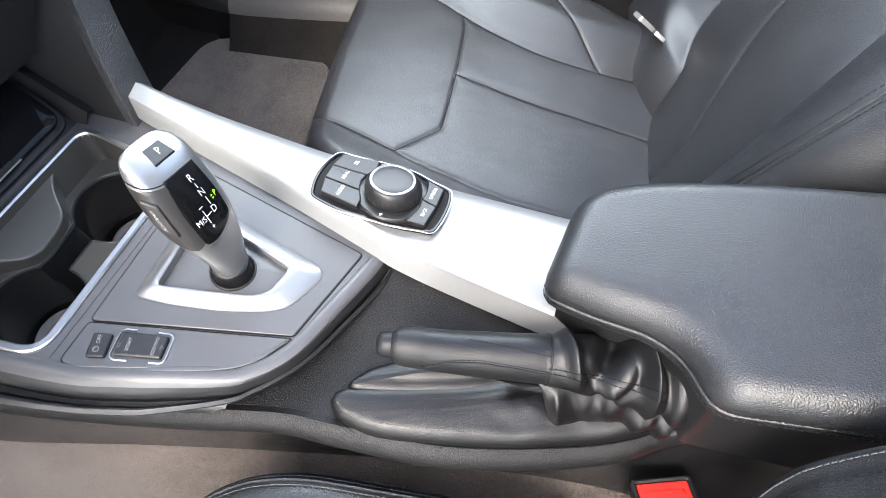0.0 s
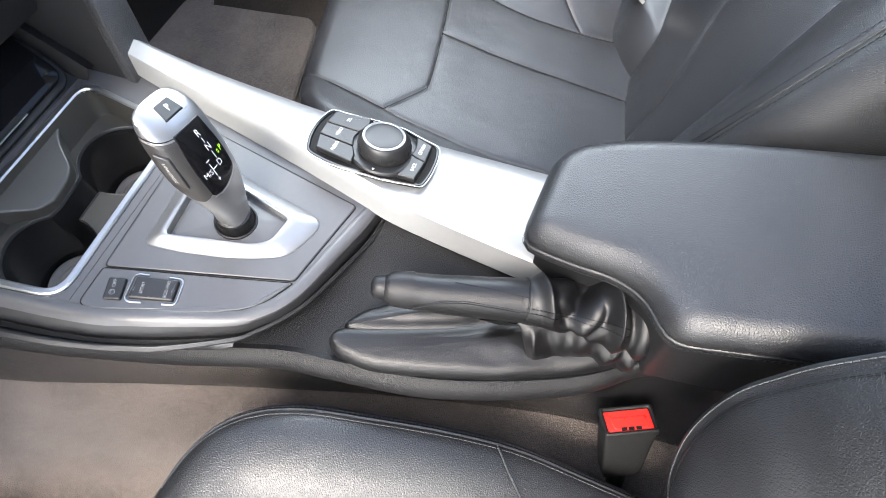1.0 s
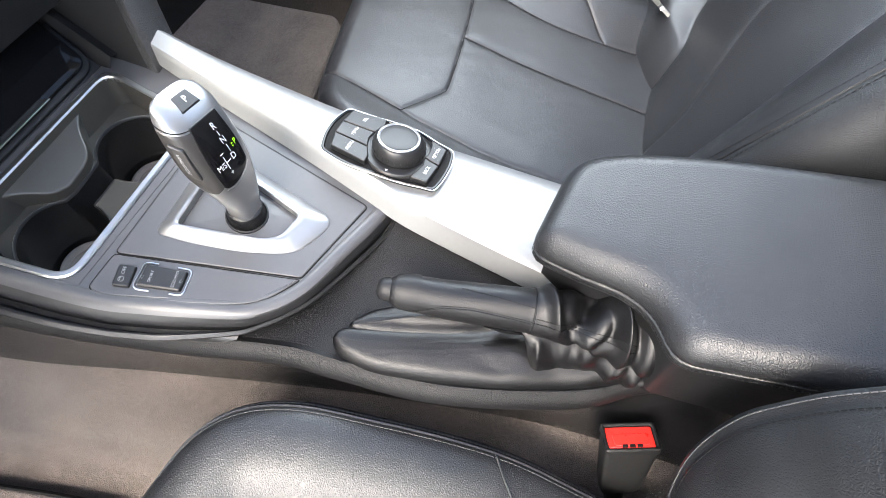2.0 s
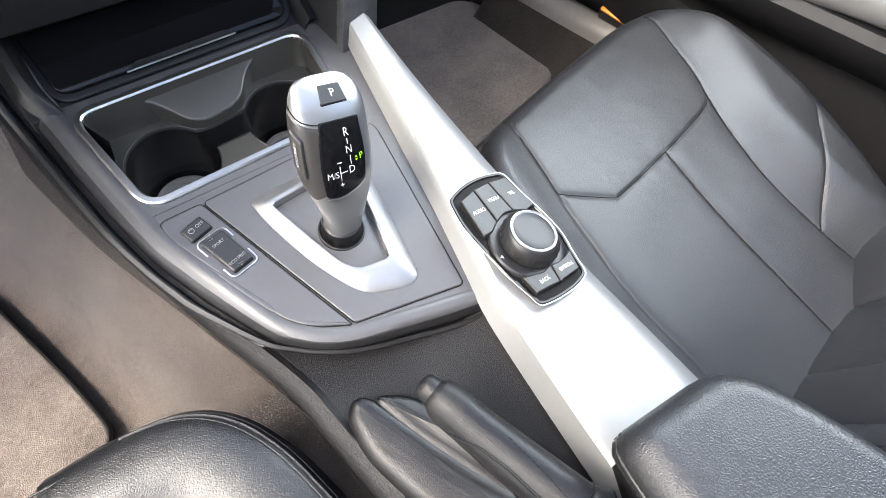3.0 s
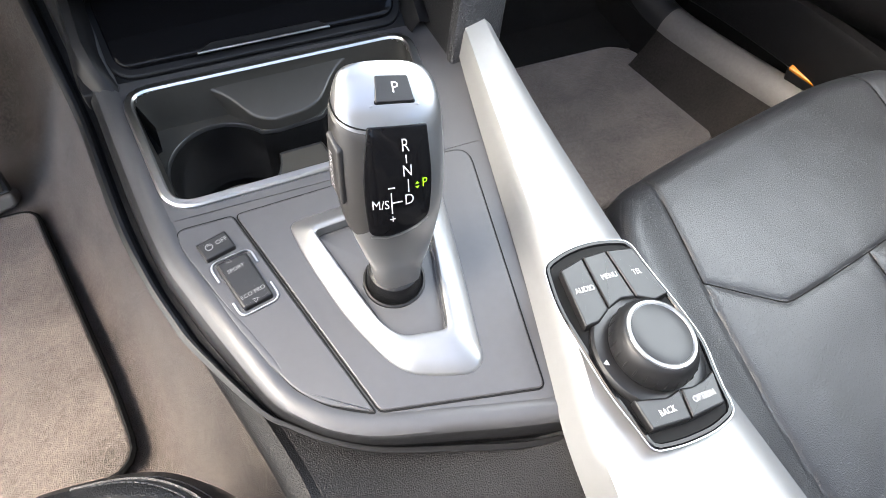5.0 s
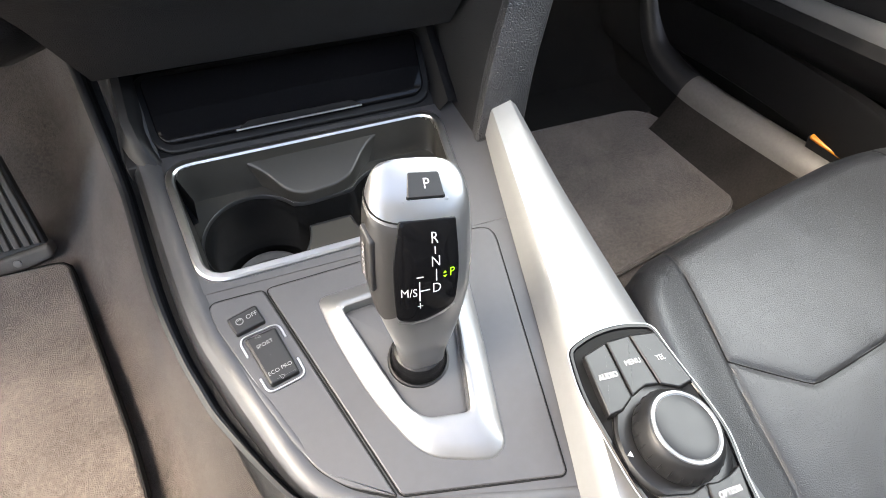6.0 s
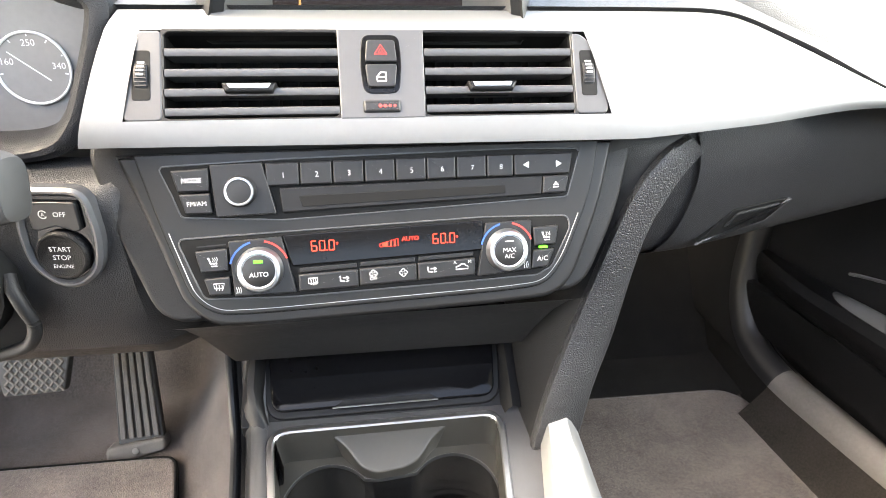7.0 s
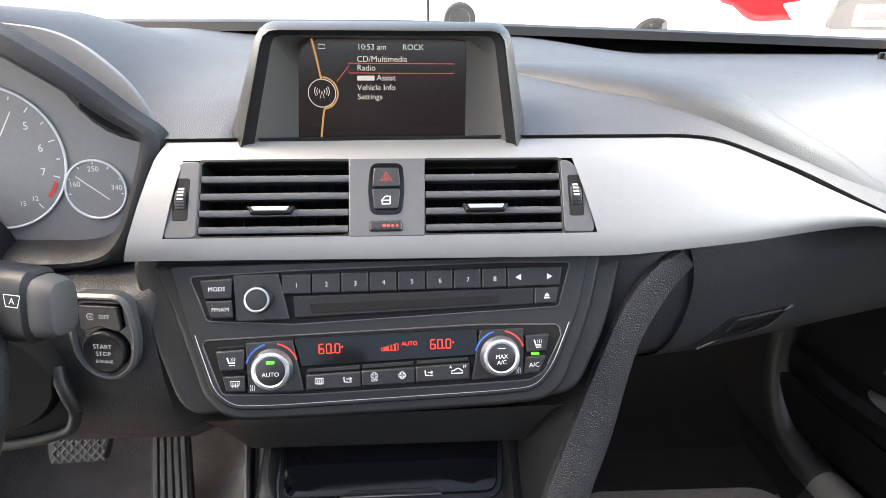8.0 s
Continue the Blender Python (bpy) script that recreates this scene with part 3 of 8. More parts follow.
bar_path = spline([(0.785, -0.42, 0.400), (0.752, -0.10, 0.388), (0.722, 0.15, 0.352), (0.706, 0.28, 0.318), (0.692, 0.40, 0.296), (0.680, 0.50, 0.281), (0.671, 0.58, 0.270), (0.668, 0.63, 0.260), (0.676, 0.665, 0.246), (0.700, 0.680, 0.232)], 56)
secs = []
for i, c in enumerate(bar_path):
    k_ = min(1.0, (55 - i) / 9 + 0.25)
    secs.append([c + Vector((0.014 * k_ * math.cos(t), 0.0, 0.024 * k_ * math.sin(t) - 0.006 + 0.004 * math.cos(t))) for t in [2 * math.pi * j / 20 for j in range(20)]])
part("pull_bar", loft(secs, ring=True, cap=True), DOOR_GREY, door, "satin silver-grey pull bar")
trim_path = spline([(0.745, 0.0, 0.425), (0.722, 0.25, 0.398), (0.700, 0.45, 0.362), (0.690, 0.56, 0.336), (0.684, 0.63, 0.312), (0.686, 0.66, 0.298)], 36)
part("trim_line", tube(trim_path, 0.0025, 8), DOOR_GREY, door, "thin satin line above pull bar")
secs = []
for i in range(29):
    f = i / 28
    y = -0.1 + 0.92 * f
    z = 0.175 + 0.045 * math.sin(f * 3.0)
    w = 0.03 * min(1, (1 - f) * 8)
    secs.append([door_pt(y, dx - 0.01, zz) for dx, zz in [(0.0, z - 0.1), (-w, z - 0.08), (-w * 1.25, z - 0.01), (-w * 1.2, z), (-w * 0.8, z + 0.003), (-w * 0.7, z - 0.02)]])
part("map_pocket", loft(secs), CONSOLE_GRAIN, door)
clip = thing("reflector", "amber plastic reflector at door sill edge", "reflector")
REFL = pose(0.6930, 0.4260, 0.1400, 4, -35, 13)
part("housing", slab(box2(-0.0060, -0.030, 0.0075, 0.030, 0.003), -0.034, 0.0008, 0.001, by(REFL)), PLASTIC, clip, "black holder of the lens")
part("lens", slab(box2(-0.0055, -0.028, 0.0060, 0.028, 0.003), 0, 0.005, 0.002, by(REFL)), AMBER, clip)

# ---------------------------------------------------------------- outside
g = bmesh.new()
bmesh.ops.create_grid(g, x_segments=8, y_segments=8, size=400)
for v in g.verts:
    v.co.z = -0.27
tagged(part("ground", g, ASPHALT), "pale bright concrete parking ground", "ground", kind="structure")


def parked_car(name, label, m, rear=False, tall=1.0):
    """A plain white saloon: body, glasshouse, wheels, lamps."""
    ob = thing(name, label, "car", "parked cars")
    W = 0.9
    top = [(-2.35, 0.62), (-2.3, 0.86), (-1.7, 0.98), (-1.35, 1.0), (-0.75, 1.40), (0.1, 1.46), (0.8, 1.36), (1.45, 1.06), (2.0, 1.04), (2.28, 0.95), (2.35, 0.62)]
    secs = []
    for x, z in spline([(a, 0, b) for a, b in top], 41) and [(p.x, p.z * tall) for p in spline([(a, 0, b) for a, b in top], 41)]:
        w = W * (1 - 0.16 * max(0, (abs(x) - 1.7) / 0.65) ** 2)
        tw = w * (0.72 if z > 1.06 * tall else 0.9)
        secs.append([m @ Vector((x, s * q, h)) for s, q, h in [(-1, w * 0.92, 0.2), (-1, w, 0.45), (-1, w, min(0.8 * tall, z * 0.86)), (-1, w * 0.95, min(0.95 * tall, z - 0.03)), (-1, tw, z - 0.015), (-1, tw * 0.5, z), (1, tw * 0.5, z), (1, tw, z - 0.015), (1, w * 0.95, min(0.95 * tall, z - 0.03)), (1, w, min(0.8 * tall, z * 0.86)), (1, w, 0.45), (1, w * 0.92, 0.2)]])
    part("body", loft(secs, ring=True, cap=True), WHITE_PAINT, ob)
    for s in (-1, 1):
        side = [(-1.28, 1.0), (-0.72, 1.34), (0.1, 1.40), (0.75, 1.31), (1.3, 1.05)]
        q = bmesh.new()
        vs = [q.verts.new(m @ Vector((x, s * W * (0.97 if z < 1.1 else 0.76), z * tall - 0.02))) for x, z in side]
        q.faces.new(vs)
        part("side_window", q, CAR_GLASS, ob)
        for x in (-1.4, 1.35):
            wm = m @ pose(x, s * W * 0.94, 0.32, 90, 0, 0)
            wheel = part("wheel", lathe([(0.21, -0.09), (0.30, -0.10), (0.33, -0.06), (0.33, 0.06), (0.30, 0.10), (0.21, 0.09)], 32, by(wm)), RUBBER, ob)
            rim = join(lathe([(0.02, 0.085), (0.05, 0.09), (0.19, 0.07), (0.215, 0.10), (0.215, -0.1)], 28, by(wm)), lathe([(0.02, -0.085), (0.05, -0.09), (0.19, -0.07), (0.215, -0.10), (0.21, -0.02)], 28, by(wm)))
            part("rim", rim, STEEL, wheel)
        if rear:
            lamp = rounded([(0.36, 0.74), (0.62, 0.72), (0.80, 0.80), (0.84, 0.98), (0.60, 0.93), (0.40, 0.82)], 0.05)
            part("tail_lamp", slab([Vector((s * p.x, p.y)) for p in lamp], 0, 0.09, 0.03, lambda u, v, d: m @ Vector((2.345 + d - 0.20 * abs(u) ** 2, u, v * tall))), TAIL_RED, ob)
            clear = rounded([(0.28, 0.75), (0.44, 0.735), (0.50, 0.80), (0.34, 0.825)], 0.02)
            part("reversing_lamp", slab([Vector((s * p.x, p.y)) for p in clear], 0.02, 0.105, 0.02, lambda u, v, d: m @ Vector((2.345 + d - 0.20 * abs(u) ** 2, u, v * tall))), PEARL_LENS, ob, "clear reversing lamp")
    if rear:
        tail = lambda u, v, d: m @ Vector((2.345 + d - 0.20 * abs(u) ** 2, u, v * tall))
        # grey slab; the recess's shade is put into its colour
        part("plate_recess", slab(rounded([(-0.27, 0.70), (0.27, 0.70), (0.25, 0.83), (-0.25, 0.83)], 0.03), 0.0, 0.035, 0.01, tail), SILL, ob, "grey slab painted as the shaded plate recess")
        part("number_plate", slab(box2(-0.16, 0.715, 0.16, 0.80, 0.01), 0.03, 0.048, 0.004, tail), WHITE_PAINT, ob, "pale number plate")
        part("plate_bar", slab(box2(-0.12, 0.74, 0.12, 0.775, 0.004), 0.04, 0.053, 0.002, tail), DIAL_FACE, ob)
        part("rear_window", slab(rounded([(-0.6, 1.08), (0.6, 1.08), (0.5, 1.34), (-0.5, 1.34)], 0.06), 0, 0.02, 0.005, lambda u, v, d: m @ Vector((1.42 - (v - 1.06) * 2.0 + d, u, v * tall + d))), CAR_GLASS, ob)
        part("bumper_groove", slab(box2(-0.55, 0.55, 0.55, 0.6, 0.02), 0, 0.02, 0.005, lambda u, v, d: m @ Vector((2.33 + d, u, v))), PLASTIC, ob)
    return ob


parked_car("parked_car", "white saloon parked side-on beyond the windscreen", pose(2.3, 13.6, -0.27, 0, 0, -3))
parked_car("parked_car", "white saloon parked side-on across the yard", pose(4.2, 8.6, -0.27, 0, 0, 8))
parked_car("parked_car", "white saloon with red tail lamps parked close ahead", pose(3.20, 5.25, -0.27, 0, 0, -110), rear=True, tall=1.2)
pole = thing("thin_pole", "thin dark upright pole on the parking ground", "pole")
part("shaft", tube([(0.13, 7.5, -0.38), (0.13, 7.5, 1.0), (0.13, 7.5, 2.4)], 0.016, 8), PLASTIC, pole)
# ---------------------------------------------------------------- centre console
console = thing("centre_console", "black and grey moulded centre console between front seats", "console")
EDGE = [(-0.125, 0.50), (-0.113, 0.40), (-0.101, 0.31), (-0.093, 0.262), (-0.083, 0.232), (-0.073, 0.205), (-0.0575, 0.164), (-0.045, 0.147), (-0.030, 0.1345), (-0.0095, 0.1245), (0.028, 0.114), (0.058, 0.1055), (0.0815, 0.0995)]
LIP = [(-0.150, 0.50), (-0.134, 0.40), (-0.121, 0.31), (-0.110, 0.262), (-0.1010, 0.2335), (-0.0921, 0.211), (-0.0665, 0.166), (-0.0527, 0.1515), (-0.037, 0.1383), (-0.0124, 0.1235), (0.0297, 0.108), (0.0585, 0.0983), (0.0839, 0.0933)]
edge_path, lip_path = spline([(x, y, 0) for x, y in EDGE], 80), spline([(x, y, 0) for x, y in LIP], 80)


def lip_lift(y):
    return max(0.0, y - 0.40) * 0.55


def edge_normal(i):
    t = edge_path[min(i + 1, 79)] - edge_path[max(i - 1, 0)]
    return Vector((t.y, -t.x, 0)).normalized()


def along_lip(profile):
    """Sections along the console's edge; profile of (share of the way from edge to lip, further outwards, up)."""
    secs = []
    for i, (e, p) in enumerate(zip(edge_path, lip_path)):
        n = edge_normal(i)
        secs.append([con(*(e.lerp(p, f) + n * o).to_2d(), h + lip_lift(e.y)) for f, o, h in profile])
    return secs


part("edge_band", loft(along_lip([(0, -0.012, -0.0010), (0, -0.009, 0.0010), (0, -0.006, 0.0013), (0, -0.0025, 0.0008), (0, 0, -0.0008), (0.16, 0, -0.0034)])), CONSOLE_GREY, console, "satin grey rounded edge band")
part("edge_moulding", loft(along_lip([(0.16, 0, -0.0034), (0.30, 0, -0.0066), (0.40, 0, -0.0100), (0.44, 0, -0.0140)])), LIP_BLACK, console)
part("edge_groove", loft(along_lip([(0.44, 0, -0.0138), (0.46, 0, -0.0190), (0.66, 0, -0.0200), (0.74, 0, -0.0170)])), CONSOLE_GRAIN, console)
part("edge_ledge", loft(along_lip([(0.74, 0, -0.0175), (0.82, 0, -0.0146), (0.92, 0, -0.0138), (1.0, 0, -0.0146), (1.0, 0.0016, -0.0164), (1.0, 0.0014, -0.0190), (1.0, -0.001, -0.0215), (1.0, -0.005, -0.0250), (1.0, -0.012, -0.034)])), LIP_BLACK, console)
# flank below the moulding
flank = [(-0.150, 0.52), (-0.139, 0.43), (-0.128, 0.36), (-0.112, 0.29), (-0.092, 0.22), (-0.077, 0.165), (-0.068, 0.12), (-0.066, 0.079), (-0.058, 0.008), (-0.039, -0.058), (-0.013, -0.122), (0.012, -0.160), (0.024, -0.20), (0.03, -0.32)]
fl = spline([(x, y, 0) for x, y in flank], 70)
secs = []
for p in fl:
    wall_x = lerp_table(p.y, TUNNEL)[0]
    top = 0.302 + max(0.0, p.y - 0.20) * 0.10 + max(0.0, -0.10 - p.y) * 0.12
    secs.append([Vector((p.x + 0.020, p.y, top - 0.004)), Vector((p.x + 0.008, p.y, top + 0.001)), Vector((p.x + 0.002, p.y, top - 0.001)), Vector((p.x - 0.003, p.y, top - 0.006)), Vector((p.x - 0.004, p.y, top - 0.014)), Vector((p.x * 0.7 + wall_x * 0.3, p.y, top - 0.05)), Vector((wall_x - 0.004, p.y, 0.20)), Vector((wall_x - 0.002, p.y, 0.15))])
part("side_ridge", loft([s[:5] for s in secs]), CONSOLE_GRAIN, console, "grained rounded top edge")
part("side_wall", loft([s[4:] for s in secs]), SMOOTH_WALL, console, "smooth black side panel")
# slope between the moulding and the side wall
def lip_x(y):
    for a, b in zip(LIP, LIP[1:]):
        if b[1] <= y <= a[1]:
            return b[0] + (a[0] - b[0]) * (y - b[1]) / (a[1] - b[1])
    return LIP[-1][0]


slope = []
for i in range(30):
    y = 0.50 - 0.33 * i / 29
    fx = min(fl, key=lambda p: abs(p.y - y)).x
    top = 0.302 + max(0.0, y - 0.20) * 0.10
    a = con(lip_x(y) + 0.006, y, -0.024 + lip_lift(y))
    b = Vector((min(fx + 0.006, a.x + 0.004), y, min(top, a.z - 0.004) - 0.008 * max(0, (i - 22) / 7)))
    a.z -= 0.010 * max(0, (i - 22) / 7)
    slope.append([a + Vector((0.010, 0, 0.0)), a, a.lerp(b, 0.3) + Vector((-0.001, 0, 0.002)), a.lerp(b, 0.7) + Vector((-0.001, 0, 0.002)), b, b + Vector((0.004, 0, -0.012))])
part("side_slope", loft(slope), LIP_BLACK, console)
# lower deck round the hand brake
secs = []
for p in fl:
    if p.y > 0.24:
        continue
    top = 0.302 + max(0.0, -0.10 - p.y) * 0.12
    right = 0.085
    row = []
    for j in range(9):
        f = j / 8
        row.append(Vector((p.x + 0.012 + (right - p.x - 0.012) * f, p.y, top - 0.001 + 0.020 * max(0, f - 0.35) ** 1.3 - 0.003 * math.sin(f * math.pi))))
    secs.append(row)
part("lower_deck", loft(secs), CONSOLE_GRAIN, console)

# top plates
CHROME_OUT = rounded([(-0.0875, 0.2885), (0.0945, 0.2925), (0.1055, 0.3985), (-0.1030, 0.3955)], [0.020, 0.020, 0.022, 0.022], 8)
WELL = inset(CHROME_OUT, 0.0060)
front_outer = [(-0.092, 0.284), (0.124, 0.284), (0.148, 0.38), (0.148, 0.404), (-0.105, 0.404), (-0.107, 0.40)]
part("front_plate", filled(front_outer, [inset(CHROME_OUT, 0.002)], con, 0.0), CONSOLE_GREY, console)
rear_outline = [(e - edge_normal(i) * 0.007).to_2d() for i, e in enumerate(edge_path) if e.y < 0.284]
rear_outline += [Vector((0.0835, 0.1075)), Vector((0.101, 0.14)), Vector((0.124, 0.284)), Vector((-0.088, 0.284))]
part("rear_plate", filled(rear_outline, [], con, -0.0004), CONSOLE_GREY, console)
PANEL = rounded([(-0.0505, 0.2765), (-0.0075, 0.1365), (0.0785, 0.1175), (0.1035, 0.2815)], [0.004, 0.003, 0.004, 0.014], 6)
part("panel_gap", slab(inset(PANEL, -0.0009), -0.002, 0.0003, 0.0002, con), DARK, console)
part("shifter_panel", slab(PANEL, -0.002, 0.0011, 0.0008, con), CONSOLE_GREY, console, "smooth grey plate round gear lever")
SIDE = rounded([(-0.0852, 0.2765), (-0.0840, 0.262), (-0.0590, 0.196), (-0.0480, 0.166), (-0.0350, 0.1505), (-0.0100, 0.1365), (-0.0525, 0.2765)], [0.006, 0.02, 0.05, 0.03, 0.02, 0.002, 0.003], 5)
part("switch_panel_gap", slab(inset(SIDE, -0.0008), -0.002, 0.0002, 0.0002, con), DARK, console)
part("switch_panel", slab(inset(SIDE, 0.0002), -0.002, 0.0010, 0.0008, con), CONSOLE_GREY, console, "smooth grey plate beside gear lever")
part("finger_trough", tube([con(x, y, 0.0004) for x, y in [(-0.0735, 0.232), (-0.062, 0.204), (-0.052, 0.18), (-0.0475, 0.170)]], [0.001, 0.0022, 0.0022, 0.0008], 8, flatten=0.5), CONSOLE_GREY, console)

# cup holder insert
cups = thing("cup_holder", "grey twin cup holder insert with bright metal rim", "cup holder")
part("rim", frame_ring(CHROME_OUT, WELL, -0.004, 0.0030, 0.0012, con, 120), CHROME, cups, "bright satin metal rim")
CUPS = [(-0.0505, 0.3390, 0.0372), (0.0550, 0.3400, 0.0378)]
well = resample(WELL, 160)
floor_line = []
for p in well:
    back = max(0.0, min(1, (p.y - 0.355) / 0.03))
    q = p + (Vector((0.002, 0.342)) - p) * 0.012
    q.y -= 0.006 * back
    floor_line.append(q)
secs = []
for f, h in [(0, 0.0015), (0.10, -0.0010), (0.30, -0.0045), (0.5, -0.010), (0.75, -0.019), (0.92, -0.0245), (1.0, -0.026)]:
    secs.append([con(*a.lerp(b, f ** 1.4), h) for a, b in zip(well, floor_line)])
part("well_wall", loft(secs, ring=True), CONSOLE_DARK, cups)
def cup_arc(k, a0, a1, n):
    x, y, r = CUPS[k]
    return [Vector((x + r * math.cos(radians(a0 + (a1 - a0) * i / n)), y + r * math.sin(radians(a0 + (a1 - a0) * i / n)))) for i in range(n + 1)]


# the two cups open into each other between the far and the near spur
TIP_L, TIP_R = Vector((-0.0095, 0.3590)), Vector((0.0125, 0.3610))
opening = cup_arc(0, 36, 358, 60) + cup_arc(1, 182, 504, 60) + [TIP_R, TIP_L]
part("well_floor", filled(floor_line, [opening], con, -0.026), CONSOLE_DARK, cups)
open_even = resample(opening, 150)
cavity = loft([[con(*p, h) for p in inset(open_even, d)] for d, h in ((-0.0012, -0.0262), (-0.0002, -0.0250), (0.0004, -0.0256), (0.0008, -0.028))], ring=True)
part("cup_lip", cavity, LIP_BLACK, cups, "smooth rounded lip")
cavity = loft([[con(*p, h) for p in inset(open_even, d)] for d, h in ((0.0006, -0.0275), (0.0010, -0.040), (0.0022, -0.075), (0.0045, -0.088))], ring=True)
cavity.faces.new([cavity.verts.new(con(*p, -0.0885)) for p in inset(open_even, 0.0044)])
cup = part("cup_wall", cavity, CUP_BLACK, cups, "smooth black cup wall")
# raised spur on the far side, its top falling towards the tip
SPUR = rounded([(-0.052, 0.3925), (-0.0374, 0.3835), (-0.0225, 0.3640), TIP_L, TIP_R, (0.0255, 0.3655), (0.0415, 0.3845), (0.057, 0.3925)], [0.002, 0.012, 0.010, 0.003, 0.003, 0.010, 0.012, 0.002], 5)


def spur_top(x, y, h):
    k_ = max(0.0, min(1.0, (y - 0.359) / 0.032))
    return con(x, y, (-0.0165 + 0.0085 * k_ + 0.0035 * k_ * abs(x - 0.0015) / 0.05) + h if h > -0.004 else -0.034)


part("spur", slab(resample(SPUR, 110), -0.02, 0.0, 0.0016, spur_top, crown=0.0), CONSOLE_DARK, cups, "satin grey spur between cups")
for cx, cy, r in CUPS:
    part("cup_mat", lathe([(0.003, -0.0835), (0.012, -0.0835), (0.013, -0.0822), (0.014, -0.0835), (0.022, -0.0835), (0.023, -0.0820), (0.0245, -0.0835), (0.0295, -0.0835), (0.0302, -0.0822), (0.0305, -0.089)], 48, con, (cx, cy)), DUSTY, cup, "ribbed dusty rubber mat")

# gear lever surround
surround = thing("lever_bezel", "pearl silver trapezoid bezel round gear lever", "bezel")
BO = rounded([(-0.0232, 0.2600), (-0.0197, 0.2333), (-0.0092, 0.1912), (0.0043, 0.1599), (0.0130, 0.1488), (0.0297, 0.1412), (0.0455, 0.1368), (0.0537, 0.1415), (0.0582, 0.1666), (0.0650, 0.2010), (0.0750, 0.2650)], [0.006, 0.02, 0.02, 0.02, 0.014, 0.02, 0.006, 0.005, 0.03, 0.03, 0.006], 6)
BI = rounded([(-0.0098, 0.2455), (0.0082, 0.1786), (0.0165, 0.1680), (0.0408, 0.1640), (0.0507, 0.2073), (0.0600, 0.2500)], [0.003, 0.010, 0.005, 0.004, 0.02, 0.004], 6)
o_s, i_s = resample(BO, 120), resample(BI, 120)
k0 = min(range(120), key=lambda j: (i_s[j] - o_s[0]).length)
i_s = i_s[k0:] + i_s[:k0]
secs = []
for f, h in [(0, 0.0004), (0.02, 0.0016), (0.07, 0.0026), (0.35, 0.0050), (0.62, 0.0072), (0.72, 0.0078), (0.90, 0.0079), (0.96, 0.0072), (1.0, 0.0016)]:
    secs.append([con(*a.lerp(b, f), h) for a, b in zip(o_s, i_s)])
part("silver_frame", loft(secs, ring=True), BEZEL, surround)
part("inner_plate", slab(inset(BI, 0.0008), -0.002, 0.0014, 0.0008, con, crown=0.0012), CONSOLE_GREY, surround, "smooth dark grey inner plate")

# gear lever
lever = thing("gear_lever", "satin silver and black automatic gear lever", "gear lever")
LB = Vector((0.0241, 0.2035))
part("boot_ring", lathe([(0.0182, 0.0012), (0.0178, 0.0030), (0.0168, 0.0034), (0.0156, 0.0028), (0.0145, 0.001)], 40, con, LB), PLASTIC, lever)
part("boot", lathe([(0.0160, 0.0005), (0.0155, 0.0050), (0.0150, 0.0075), (0.0152, 0.0105), (0.0142, 0.0135), (0.0115, 0.015)], 40, con, LB), LEATHER_BOOT, lever)
STEM = [(0.0247, 0.2030, 0.012, 0.0130, 0.0122), (0.0250, 0.2040, 0.022, 0.0139, 0.0126), (0.0254, 0.2060, 0.036, 0.0178, 0.0148), (0.0260, 0.2098, 0.050, 0.0222, 0.0164), (0.0266, 0.2140, 0.063, 0.0254, 0.0172), (0.0276, 0.2188, 0.077, 0.0264, 0.0168), (0.0286, 0.2232, 0.090, 0.0260, 0.0156), (0.0297, 0.2272, 0.1015, 0.0250, 0.0134), (0.0305, 0.2302, 0.1075, 0.0234, 0.0108), (0.0310, 0.2335, 0.1118, 0.0205, 0.0070), (0.0313, 0.2355, 0.1140, 0.0150, 0.0035)]
lever_rows = [Vector((p.z, p.x, p.y)).to_tuple() + (d.x, d.y) for p, d in zip(spline([r[:3] for r in STEM], 81), spline([(r[3], r[4], 0) for r in STEM], 81))]


def lever_at(h):
    """Centre x, y and half widths of the lever at a height above the console."""
    return lerp_table(min(max(h, 0.012), 0.114), lever_rows)


def lean(h):
    k_ = min(1.0, max(0.0, (h - 0.05) / 0.05))
    return 0.2 * k_ * k_ * (3 - 2 * k_)


def lever_skin(ang, h, d=0.0, power=2.7):
    x, y, a, b = lever_at(h)
    co, si = math.cos(ang), math.sin(ang)
    q = (abs(co) ** power + abs(si) ** power) ** (-1 / power)
    u, w = (a + d) * q * co, (b + d) * q * si
    return con(x + u, y + w, h) + Vector((0, 0, 0.16 * w - lean(h) * u))


def face(u, h, d):
    """Front of the lever: u across, h above the console, d proud of it."""
    x, y, a, b = lever_at(h)
    q = max(0.0, 1 - abs(u / a) ** 2.7) ** (1 / 2.7)
    n = Vector((0.5 * (u / a) ** 3, -1, 0.5)).normalized()
    return con(x + u, y - b * q, h) + Vector((0, 0, -0.16 * b * q - lean(h) * u)) + n * d


def skin_patch(h0, h1, a0, a1, d, nh=26, na=18, round_end=0.0):
    """A thin shell over part of the lever, between two heights and two angles."""
    rows = []
    for i in range(nh + 1):
        f = i / nh
        h = h0 + (h1 - h0) * f
        sq = round_end * (1 - min(1, f / 0.3)) ** 2
        lo, hi = radians(a0 + (a1 - a0) * sq * 0.5), radians(a1 - (a1 - a0) * sq * 0.5)
        row = [lever_skin(lo + (hi - lo) * j / na, h, d if 0 < j < na and 0 < i < nh else -0.0008) for j in range(na + 1)]
        rows.append(row)
    return loft(rows)


